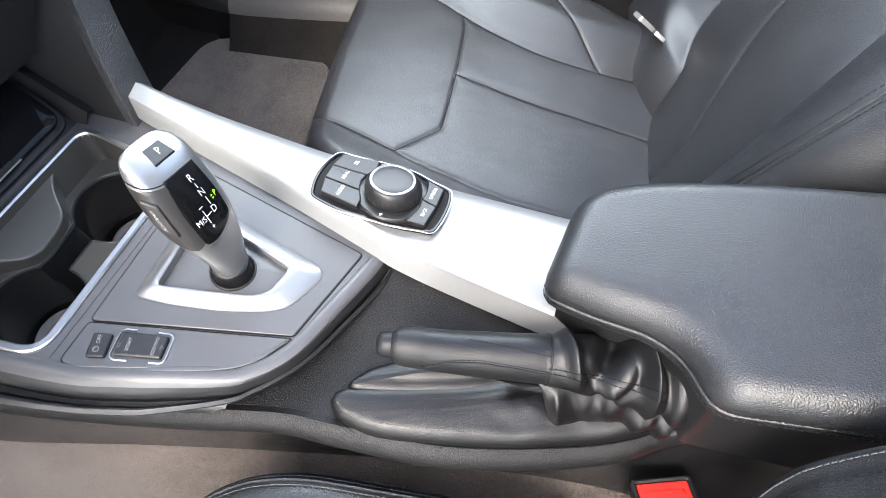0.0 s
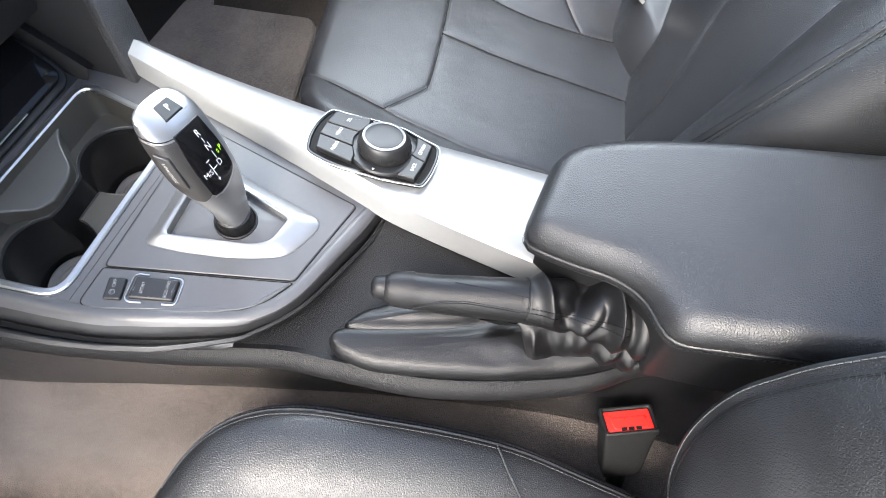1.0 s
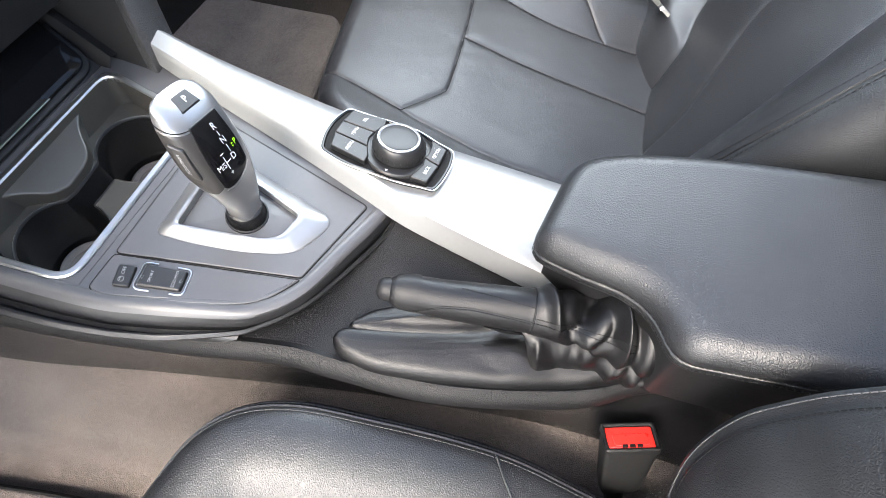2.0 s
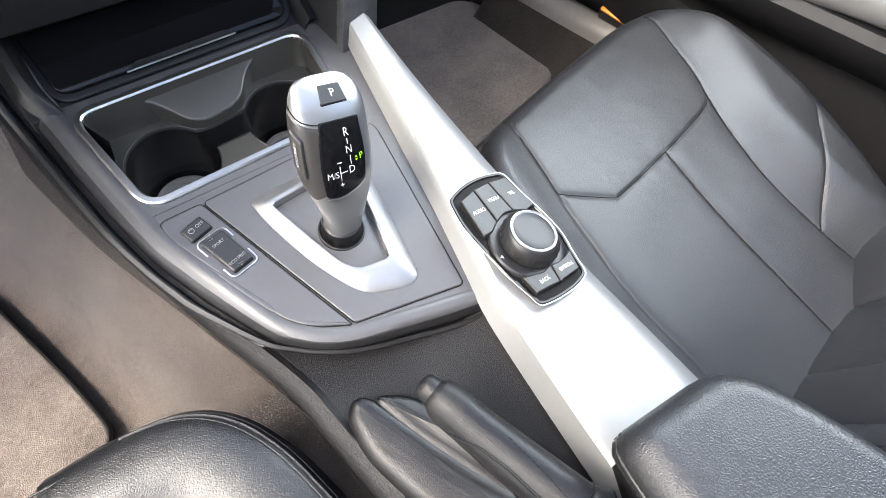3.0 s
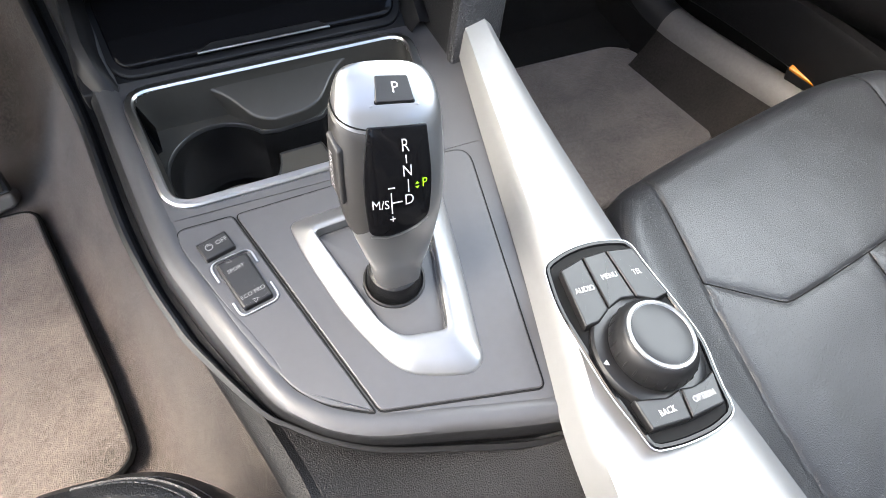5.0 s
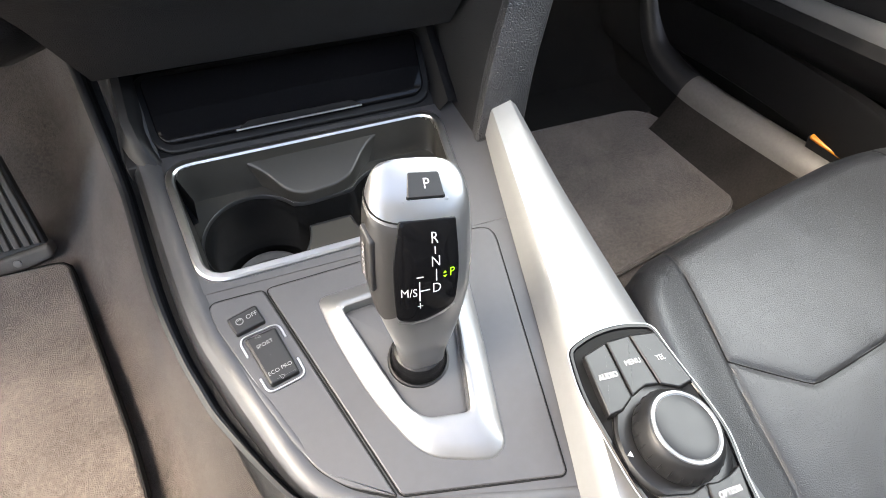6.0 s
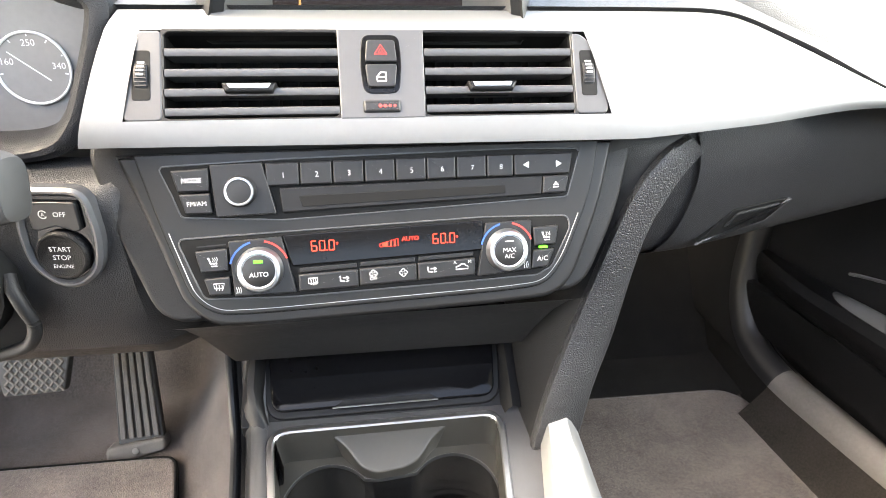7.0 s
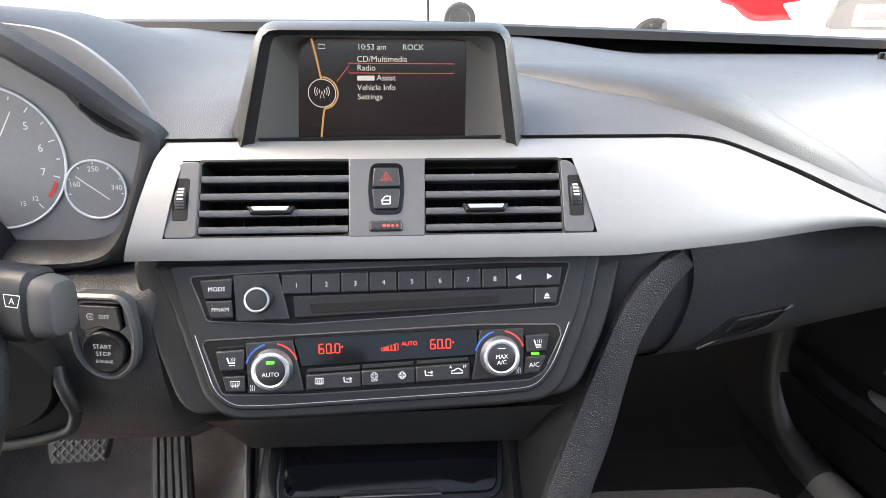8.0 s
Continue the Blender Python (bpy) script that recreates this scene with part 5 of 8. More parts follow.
SL = rounded([(-0.0545, 0.0850), (-0.0590, 0.0560), (-0.0500, 0.010), (-0.0330, -0.050), (-0.0100, -0.108), (0.010, -0.148), (0.036, -0.172), (0.066, -0.160), (0.062, -0.10), (0.020, -0.045), (-0.004, 0.0), (-0.022, 0.050), (-0.034, 0.088), (-0.044, 0.094)], 0.02, 5)
part("boot_base", puff(resample(SL, 110), lambda x, y, h: slotf(x, y, h + 0.012), lambda x, y: 0.004 if x > -0.030 - 0.36 * (y - 0.05) else 0.013, 0.003, 0.011), LEATHER_BOOT, hb, "soft leather boot panel in slot", sharp=80)
SU = rounded([(-0.0350, 0.0880), (-0.0250, 0.050), (-0.008, 0.0), (0.012, -0.04), (0.040, -0.045), (0.030, 0.0), (0.010, 0.045), (-0.012, 0.078)], 0.015, 5)
part("boot_upper_lobe", puff(resample(SU, 90), lambda x, y, h: slotf(x, y, h + 0.012), lambda x, y: 0.004 if x < -0.016 - 0.36 * (y - 0.05) else 0.013, 0.003, 0.009), LEATHER_BOOT, hb, "soft leather upper fold of boot", sharp=80)
# loose tail of the grip leather hanging below the collar
flap = []
for i in range(15):
    f = i / 14
    flap.append([on_grip(0.074 + 0.038 * f, -25 - 65 * g, 0.001) + Vector((-0.004 * math.sin(f * 3.1) * g, 0, -(0.016 * math.sin(f * math.pi) ** 0.7) * g)) for g in (0, 0.25, 0.5, 0.75, 1.0)])
part("grip_tail", loft(flap), LEATHER_BOOT, hb)

# storage tray cover ahead of the cup holders
tray = thing("storage_cover", "gloss black sliding storage cover with bright handle edge", "storage cover")
TF = frame_of((0.0, 0.429, 0.3825), (1, 0.006, 0), (0, 0.87, 0.50))
TO = rounded([(-0.0985, -0.0245), (0.0990, -0.0235), (0.1040, 0.028), (-0.1030, 0.027)], [0.012, 0.012, 0.006, 0.006], 6)
part("recess", slab(inset(TO, -0.006), -0.010, -0.0030, 0.002, by(TF)), PLASTIC, tray)
part("cover", slab(TO, -0.008, 0.0014, 0.0016, by(TF), crown=0.0008), GLOSS, tray)
part("handle", slab(rounded([(-0.047, -0.0252), (0.048, -0.0245), (0.040, -0.0185), (-0.036, -0.0190)], 0.001), 0.0010, 0.0034, 0.0010, by(TF)), KEYCAP, tray, "finger lip of cover")
part("handle_edge", tube([TF @ Vector((u, -0.0249 + (u + 0.047) * 0.0074, 0.0030)) for u in (-0.046, -0.02, 0.02, 0.047)], 0.0008, 6), CHROME, tray, "bright metal handle edge")
# console throat rising to the dash
part("throat_left", loft([[p + Vector((0.40 * max(0.0, 0.415 - y), 0, 0)) for p in [Vector((-0.106, y, 0.361 + 0.1 * (y - 0.40) + lip_lift(y) * 1.0)), Vector((-0.109, y, 0.372 + 0.55 * (y - 0.40) - 0.014 * min(1.0, max(0.0, (0.42 - y) / 0.04)))), Vector((-0.113, y, 0.376 + 0.6 * (y - 0.40) - 0.018 * min(1.0, max(0.0, (0.42 - y) / 0.04)))), Vector((-0.119, y, 0.374 + 0.6 * (y - 0.40) - 0.020 * min(1.0, max(0.0, (0.42 - y) / 0.04)))), Vector((-0.127, y, 0.355 + 0.5 * (y - 0.40) - 0.014 * min(1.0, max(0.0, (0.42 - y) / 0.04)))), Vector((-0.133, y, 0.33 + 0.3 * (y - 0.4)))]] for y in (0.36, 0.375, 0.39, 0.40, 0.41, 0.42, 0.45, 0.48, 0.52)]), PLASTIC, console)
part("throat_right", loft([[Vector((0.104, y, 0.358 + 0.3 * (y - 0.40))), Vector((0.109, y, 0.368 + 0.5 * (y - 0.40))), Vector((0.113, y, 0.373 + 0.6 * (y - 0.40))), Vector((0.120, y, 0.371 + 0.6 * (y - 0.40))), Vector((0.135, y, 0.360 + 0.3 * (y - 0.40)))] for y in (0.395, 0.41, 0.43, 0.46, 0.49, 0.53)]), PLASTIC, console)
part("throat_floor", slab(rounded([(-0.125, 0.402), (0.137, 0.402), (0.137, 0.56), (-0.125, 0.56)], 0.002), -0.012, -0.001, 0.001, lambda x, y, h: Vector((x, y, 0.361 + 0.5 * (y - 0.402) + h))), PLASTIC, console)
# ---------------------------------------------------------------- dashboard
dash = thing("dashboard", "black soft-touch dashboard with grained top pad", "dashboard")


def trim_top(x):
    """Upper edge of the silver band: v over u."""
    return lerp_table(x, [(-0.19, 0.0765), (0.235, 0.0785), (0.262, 0.0770), (0.327, 0.0535), (0.40, 0.0150), (0.44, -0.004), (0.47, -0.006)])[0]


def trim_bottom(x):
    return lerp_table(x, [(-0.19, -0.0170), (0.1685, -0.0190), (0.272, -0.0115), (0.397, 0.0020), (0.44, -0.008), (0.47, -0.010)])[0]


# top pad
xs = [-0.85 + 1.85 * i / 185 for i in range(186)]
secs = []
for x in xs:
    e = trm(x, trim_top(max(x, -0.19)), -0.006)
    r = smooth01((x - 0.16) / 0.25)
    z_mid = 0.712 - 0.004 * r
    well = 0.036 * max(0.0, min(1.0, (0.112 - abs(x + 0.001)) / 0.012))
    rows_ = [e + Vector((0, 0.02, -0.012)), e + Vector((0, 0.003, 0.001)), e.lerp(Vector((x, 0.545 + 0.02 * r, z_mid)), 0.35) + Vector((0, 0, 0.006 * r - well)), e.lerp(Vector((x, 0.56, z_mid)), 0.75) + Vector((0, 0, 0.004 + 0.008 * r)), Vector((x, 0.58 + 0.02 * r, z_mid + 0.003)), Vector((x, 0.74, 0.728 - 0.012 * r)), Vector((x, 0.92, 0.735 - 0.024 * r)), Vector((x, 1.05, 0.733 - 0.03 * r))]
    if x < -0.150:
        f = smooth01((-0.150 - x) / 0.155)
        hood = 0.088 * f * (1 if x > -0.52 else max(0, 1 - (-0.52 - x) / 0.1))
        p1 = e + Vector((0, -0.016 * f, hood))
        hooded = [e + Vector((0, 0.06, -0.012)), e + Vector((0, 0.045 * f, hood * 0.92)), p1 + Vector((0, 0.012, 0.005)), p1 + Vector((0, 0.05, 0.010)), Vector((x, 0.64, 0.735 + hood * 0.5)), Vector((x, 0.78, 0.745 + hood * 0.1)), Vector((x, 0.94, 0.744)), Vector((x, 1.06, 0.735))]
        rows_ = [p.lerp(q, f) for p, q in zip(rows_, hooded)]
    secs.append(rows_)
part("top_pad", loft(secs), DASH_TOP, dash)
# cowl strip at the foot of the windscreen
part("cowl", loft([[Vector((x, 0.93 + 0.05 * x - 0.06 * (x - 0.1) ** 2 + dy, 0.742 - 0.03 * max(0, x) + dz)) for dy, dz in [(0, 0), (0.01, 0.012), (0.04, 0.014), (0.09, -0.02), (0.12, -0.1)]] for x in xs]), COWL, dash, "black windscreen cowl")
# raised grained ridge sweeping to the passenger side
ridge = spline([(0.118, 0.66, 0.722), (0.165, 0.63, 0.724), (0.215, 0.585, 0.724), (0.265, 0.535, 0.720), (0.32, 0.50, 0.706), (0.385, 0.475, 0.676), (0.45, 0.462, 0.648), (0.60, 0.47, 0.628)], 48)
secs = []
for i, p in enumerate(ridge):
    t = (ridge[min(i + 1, 47)] - ridge[max(i - 1, 0)]).normalized()
    s = t.cross(Vector((0, 0, 1))).normalized()
    w = 0.5 + 0.5 * min(1, i / 12)
    secs.append([p + s * a * w + Vector((0, 0, b)) for a, b in [(0.026, -0.018), (0.018, -0.006), (0.006, 0.000), (-0.012, 0.0035), (-0.04, 0.005), (-0.10, 0.002), (-0.16, -0.012)]])
part("passenger_ridge", loft(secs), DASH_GRAIN, dash, "grained ridge over passenger airbag")
part("side_vent_grille", join(*[slab(box2(0.70, 0.80 + 0.012 * i, 0.80, 0.805 + 0.012 * i, 0.001), 0.70, 0.722, 0.001) for i in range(5)]), PLASTIC, dash)

# silver band
band = thing("dash_trim", "broad satin silver trim band across dashboard", "trim")
HL, HR, HB, HT = -0.1525, 0.1575, -0.0020, 0.0580


def band_u(c, v):
    """Lean the columns by the vent's slanted ends."""
    if c < -0.10:
        w = max(0.0, 1 - abs(c - HL) / 0.034)
        lean = 0.17 * w + 0.26 * (1 - w) * (1 if c < HL else 0)
        return c + lean * (v - 0.028)
    w = max(0.0, 1 - abs(c - HR) / 0.05)
    return c - 0.26 * w * (v - 0.028)


cols_u = [-0.1755, -0.168, -0.160, HL] + [HL + (HR - HL) * i / 10 for i in range(1, 10)] + [HR, 0.172, 0.19, 0.21, 0.235, 0.25, 0.262] + [0.262 + 0.208 * i / 14 for i in range(1, 15)]
rows_f = [-1, -0.6, 0, 0.25, 0.5, 0.75, 1, 1.35, 1.7, 2]
bm = bmesh.new()
grid = []
for c in cols_u:
    row = []
    for f in rows_f:
        vt, vb = trim_top(c), trim_bottom(c)
        hb_, ht_ = (HB, HT) if c < 0.262 else (vb + (vt - vb) * 0.15, vb + (vt - vb) * 0.8)
        if c < 0.262:
            k_ = max(0, (c - 0.17) / 0.092)
            hb_, ht_ = HB + k_ * (vb + (vt - vb) * 0.15 - HB), HT + k_ * (vb + (vt - vb) * 0.8 - HT)
        v = vb + (hb_ - vb) * (f + 1) if f < 0 else (hb_ + (ht_ - hb_) * f if f <= 1 else ht_ + (vt - ht_) * (f - 1))
        span = max(vt - vb, 0.004)
        g_ = (v - vb) / span
        d = 0.0035 * math.sin(min(1, g_ * 1.05) * math.pi) - 0.010 * max(0, g_ - 0.72) ** 2 * 12 - 0.004 * max(0, 0.10 - g_) * 10
        row.append(bm.verts.new(trm(band_u(c, v), v, d - 0.06 * max(0, c - 0.25) ** 2 * 4)))
    grid.append(row)
for i in range(len(cols_u) - 1):
    for j in range(len(rows_f) - 1):
        if HL - 1e-6 <= cols_u[i] and cols_u[i + 1] <= HR + 1e-6 and 0 <= rows_f[j] and rows_f[j + 1] <= 1:
            continue
        bm.faces.new((grid[i][j], grid[i + 1][j], grid[i + 1][j + 1], grid[i][j + 1]))
# turned-in edges
for loop, dd in (([r[0] for r in grid], Vector((0, 0.012, -0.002))), ([r[-1] for r in grid], Vector((0, 0.012, -0.004)))):
    low = [bm.verts.new(v.co + dd) for v in loop]
    for i in range(len(loop) - 1):
        bm.faces.new((loop[i], loop[i + 1], low[i + 1], low[i]))
low = [bm.verts.new(v.co + Vector((0, 0.012, -0.002))) for v in grid[0]]
for j in range(len(low) - 1):
    bm.faces.new((grid[0][j], grid[0][j + 1], low[j + 1], low[j]))
part("silver_face", bm, DASH_SILVER, band)

# air vents
for side, (u0, u1, tab) in {"a": (-0.1335, -0.0222, -0.0800), "b": (0.0338, 0.1395, 0.0800)}.items():
    vent = thing("air_vent", "black dashboard air vent with four slats", "air vent", "centre air vents")
    cav = bmesh.new()
    fr = [(u0, -0.0015), (u1, -0.0015), (u1, 0.0575), (u0, 0.0575)]
    add_loft(cav, [[trm(*p, 0.0005) for p in fr], [trm(*p, -0.045) for p in fr]], ring=True)
    cav.faces.new([cav.verts.new(trm(*p, -0.045)) for p in fr])
    part("duct", cav, DARK, vent)
    part("surround", frame_ring(box2(u0 - 0.002, -0.003, u1 + 0.002, 0.059, 0.001), box2(u0 + 0.0006, -0.0005, u1 - 0.0006, 0.0565, 0.001), -0.004, 0.0012, 0.0006, trm, 80), PLASTIC, vent)
    for v in (0.0460, 0.0325, 0.0195, 0.0068):
        sl = bmesh.new()
        prof_s = [(0.0018, -0.0040), (0.0008, -0.0054), (-0.004, -0.0048), (-0.022, -0.0010), (-0.022, 0.0010), (-0.006, 0.0004), (0.0002, 0.0), (0.0018, -0.0010)]
        add_loft(sl, [[trm(u, v + b, a) for a, b in prof_s] for u in [u0 + 0.001 + (u1 - u0 - 0.002) * i / 12 for i in range(13)]], ring=True, cap=True)
        slat = part("slat", sl, CONSOLE_GREY, vent)
        if v == 0.0195:
            part("thumb_tab", slab(rounded([(tab - 0.0175, 0.0212), (tab + 0.0175, 0.0212), (tab + 0.0145, 0.0150), (tab - 0.0150, 0.0150)], 0.0012), -0.008, 0.0065, 0.002, trm), PLASTIC, slat)
            part("tab_inlay", slab(rounded([(tab - 0.0140, 0.0205), (tab + 0.0140, 0.0205), (tab + 0.0120, 0.0168), (tab - 0.0120, 0.0168)], 0.001), 0.005, 0.0072, 0.0008, trm), CHROME, slat, "bright silver inlay")
    for i in range(7):
        part("vane", slab(box2(u0 + 0.012 + 0.014 * i, 0.0, u0 + 0.0132 + 0.014 * i, 0.0565, 0.0003), -0.042, -0.026, 0.0002, trm), DARK, vent)
for s, outline_b, wu in (("left", [(-0.1340, 0.0575), (-0.1340, -0.0020), (-0.1575, -0.0020), (-0.1575, 0.0150), (-0.1530, 0.0500), (-0.1490, 0.0575)], -0.1465), ("right", [(0.1400, 0.0570), (0.1470, 0.0560), (0.1555, 0.0480), (0.1612, 0.0300), (0.1640, 0.0030), (0.1620, -0.0015), (0.1400, -0.0015)], 0.1505)):
    cheek = thing("vent_wheel_housing", "grey vent end piece with ribbed thumb wheel", "vent control", "vent thumb wheels")
    part("cheek", slab(rounded(outline_b, 0.004, 4), -0.010, 0.0016, 0.0012, trm), CONSOLE_GREY, cheek)
    part("slot", slab(box2(wu - 0.0056, 0.0115, wu + 0.0056, 0.0440, 0.002), -0.002, 0.0020, 0.0002, trm), DARK, cheek)
    wm = TRIM @ pose(wu, 0.0275, -0.0132, 0, 90, 0)
    wheel = part("thumb_wheel", lathe([(0.012, -0.0042), (0.0165, -0.0042), (0.0172, -0.003), (0.0172, 0.003), (0.0165, 0.0042), (0.012, 0.0042)], 48, by(wm)), PLASTIC, cheek)
    rb = bmesh.new()
    for j in range(48):
        a = 2 * math.pi * j / 48
        tube([wm @ Vector((0.0172 * math.cos(a), 0.0172 * math.sin(a), h)) for h in (-0.0034, 0, 0.0034)], 0.0004, 4, bm=rb)
    part("ribs", rb, KEYCAP, wheel)
    for j in range(4):
        part("mark", slab(box2(wu - 0.0022, 0.0352 - 0.0028 * j, wu + 0.0022, 0.0366 - 0.0028 * j, 0.0003), 0.0, math.sqrt(0.0172 ** 2 - (0.0084 - 0.0028 * j) ** 2) - 0.0126, 0.0002, trm), PRINT_DIM, wheel)
# middle plate with hazard and lock keys
mid = thing("hazard_switch_plate", "black centre plate with hazard and lock keys", "switch plate")
part("plate", slab(rounded([(-0.0225, -0.0025), (0.0335, -0.0025), (0.0345, 0.0585), (-0.0235, 0.0585)], 0.001), -0.012, 0.0022, 0.0008, trm), CONSOLE_GREY, mid)
part("key_surround", slab(rounded([(-0.0072, 0.0545), (-0.0090, 0.0340), (-0.0068, 0.0140), (0.0168, 0.0140), (0.0192, 0.0340), (0.0176, 0.0545)], [0.006, 0.008, 0.006, 0.006, 0.008, 0.006]), 0.0, 0.0028, 0.0006, trm), GLOSS, mid)
hz = part("hazard_key", slab(rounded([(-0.0042, 0.0502), (-0.0056, 0.0350), (0.0158, 0.0350), (0.0146, 0.0502)], 0.0025), 0.0, 0.0050, 0.0009, trm), KEYCAP, mid)
lk = part("lock_key", slab(rounded([(-0.0056, 0.0336), (-0.0040, 0.0178), (0.0140, 0.0178), (0.0158, 0.0336)], 0.0025), 0.0, 0.0050, 0.0009, trm), KEYCAP, mid)
stroke("triangle", [(0.0010, 0.0400), (0.0092, 0.0400), (0.0051, 0.0465)], 0.0008, trm, 0.0053, RED_PRINT, hz, True)
stroke("triangle", [(0.0034, 0.0413), (0.0068, 0.0413), (0.0051, 0.0440)], 0.0006, trm, 0.0053, RED_PRINT, hz, True)
stroke("door_symbol", [(0.0020, 0.0215), (0.0080, 0.0215), (0.0080, 0.0275), (0.0045, 0.0275), (0.0020, 0.0245)], 0.0009, trm, 0.0053, PRINT, lk, True)
stroke("door_symbol", [(0.0020, 0.0243), (0.0080, 0.0243)], 0.0008, trm, 0.0053, PRINT, lk)
vw = part("vent_roller", slab(rounded([(-0.0078, 0.0095), (-0.0078, 0.0010), (0.0172, 0.0010), (0.0172, 0.0095)], 0.002), 0.0, 0.0040, 0.002, trm), KEYCAP, mid)
for j in range(4):
    part("roller_mark", slab(circle(0.0035 + 0.0032 * j, 0.0052, 0.0011 + 0.0001 * (2 - j), 10), 0.003, 0.0043, 0.0001, trm), RED_PRINT, vw)

# ---------------------------------------------------------------- fascia with radio and climate control
fascia = thing("centre_fascia", "black centre fascia panel with bright outline", "fascia")
FO = rounded([(-0.1690, 0.0575), (-0.1500, 0.0080), (-0.1330, -0.0450), (-0.1150, -0.0615), (-0.0800, -0.0630), (0.0900, -0.0600), (0.1280, -0.0580), (0.1440, -0.0460), (0.1670, 0.0100), (0.1775, 0.0575)], [0.002, 0.03, 0.02, 0.02, 0.03, 0.03, 0.02, 0.02, 0.03, 0.002], 5)
FI = rounded([(-0.1560, 0.0570), (-0.1430, 0.0090), (-0.1270, -0.0400), (-0.1120, -0.0520), (-0.0800, -0.0530), (0.0900, -0.0500), (0.1220, -0.0480), (0.1370, -0.0300), (0.1580, 0.0200), (0.1640, 0.0570)], [0.001, 0.03, 0.018, 0.016, 0.03, 0.03, 0.018, 0.02, 0.03, 0.001], 5)
part("surround", slab(FO, -0.030, 0.0, 0.004, fas), FASCIA_GREY, fascia)
part("panel_gap", slab(inset(FI, -0.0007), -0.004, 0.0006, 0.0002, fas), DARK, fascia)
part("backing", slab(rounded([(-0.190, 0.070), (-0.172, 0.0), (-0.150, -0.058), (0.155, -0.056), (0.182, 0.0), (0.200, 0.070)], 0.02), -0.05, -0.006, 0.004, fas), DASH_SOFT, fascia)
part("panel", slab(FI, -0.006, 0.0022, 0.0010, fas), FASCIA_GREY, fascia, "satin dark grey front panel")
ol = inset(FI, 0.0030)
ol = [p for p in ol if p.y < 0.010]
k0 = max(range(len(ol)), key=lambda i: (ol[i] - ol[i - 1]).length)
ol = ol[k0:] + ol[:k0]
part("bright_outline", tube([fas(*p, 0.0020) for p in ol], 0.0004, 6), OUTLINE, fascia, "thin dull silver outline")

radio = thing("radio_panel", "black car radio with numbered keys and disc slot", "car radio")
RO = rounded([(-0.1400, 0.0475), (-0.1330, 0.0300), (-0.1285, 0.0165), (-0.0800, 0.0130), (-0.0650, 0.0118), (0.0450, 0.0150), (0.1385, 0.0182), (0.1425, 0.0320), (0.1480, 0.0500), (0.1000, 0.0515), (-0.0600, 0.0500)], 0.002, 3)
part("recess", slab(inset(RO, -0.0008), -0.003, 0.0026, 0.0004, fas), DARK, radio)
# raised bead added to draw the highlight on the panel's edge
part("recess_edge", tube([fas(*p, 0.0024) for p in inset(RO, -0.0014)], 0.0006, 6, closed=True), CONSOLE_GREY, radio, "grey bead imitating the glint along the recess edge")


def key_on(owner, pts, words="", size=0.0055, top=0.0062, r=0.001, mat=None, at_=None, ink=None):
    ob = part("key", slab(rounded(pts, r, 3), 0.001, top, 0.0012, fas), mat or KEYCAP, owner)
    if words:
        cu, cv_ = at_ or (sum(p[0] for p in pts) / len(pts), sum(p[1] for p in pts) / len(pts))
        lettering("legend", words, size, fas, cu, cv_, top + 0.0003, ink or PRINT, ob)
    return ob


key_on(radio, [(-0.1335, 0.0460), (-0.1298, 0.0318), (-0.1102, 0.0318), (-0.1098, 0.0470)], "MODE", 0.0045)
key_on(radio, [(-0.1295, 0.0304), (-0.1258, 0.0172), (-0.1090, 0.0172), (-0.1098, 0.0306)], "FM/AM", 0.0043)
part("volume_plate", slab(rounded([(-0.1090, 0.0490), (-0.1066, 0.0145), (-0.0679, 0.0150), (-0.0757, 0.0495)], 0.001), 0.001, 0.0066, 0.0008, fas), KEYCAP, radio)
vk = part("volume_knob", lathe([(0.0108, 0.006), (0.0104, 0.0080), (0.0097, 0.0088), (0.0093, 0.0122), (0.0086, 0.0135)], 48, fas, (-0.0905, 0.0310)), KEYCAP, radio)
part("bright_ring", lathe([(0.0095, 0.0125), (0.0091, 0.0138), (0.0081, 0.0140), (0.0076, 0.0133)], 48, fas, (-0.0905, 0.0310)), CHROME, vk, "bright ring")
part("knob_cap", lathe([(0.0080, 0.0133), (0.0060, 0.0137), (0.0005, 0.0138)], 40, fas, (-0.0905, 0.0310)), KEYCAP, vk)
edges_u = [-0.0740, -0.0515, -0.0297, -0.0082, 0.0132, 0.0350, 0.0562, 0.0782, 0.0982]
for i in range(8):
    a, b = edges_u[i] + 0.0004, edges_u[i + 1] - 0.0004
    key_on(radio, [(a, 0.0335), (b, 0.0335), (b, 0.0488), (a, 0.0488)], str(i + 1), 0.0052, ink=PRINT_DIM, at_=((a + b) / 2 + 0.0005, 0.0402))
ak = key_on(radio, [(0.0986, 0.0335), (0.1400, 0.0335), (0.1425, 0.0486), (0.0986, 0.0490)])
for u, s in ((0.1075, -1), (0.1315, 1)):
    q = bmesh.new()
    q.faces.new([q.verts.new(fas(u + dx * s, 0.0410 + dy, 0.0065)) for dx, dy in [(0.0026, 0), (-0.0018, 0.0024), (-0.0018, -0.0024)]])
    part("arrow", q, PRINT, ak)
part("slot_bar", slab(rounded([(-0.0655, 0.0320), (-0.0640, 0.0155), (0.1190, 0.0195), (0.1200, 0.0325)], 0.001), 0.001, 0.0052, 0.0008, fas), PLASTIC, radio)
part("disc_slot", slab(rounded([(-0.0530, 0.0262), (-0.0508, 0.0188), (0.0920, 0.0215), (0.0915, 0.0272)], 0.0008), 0.002, 0.0056, 0.0003, fas), DARK, radio, "dark disc slot")
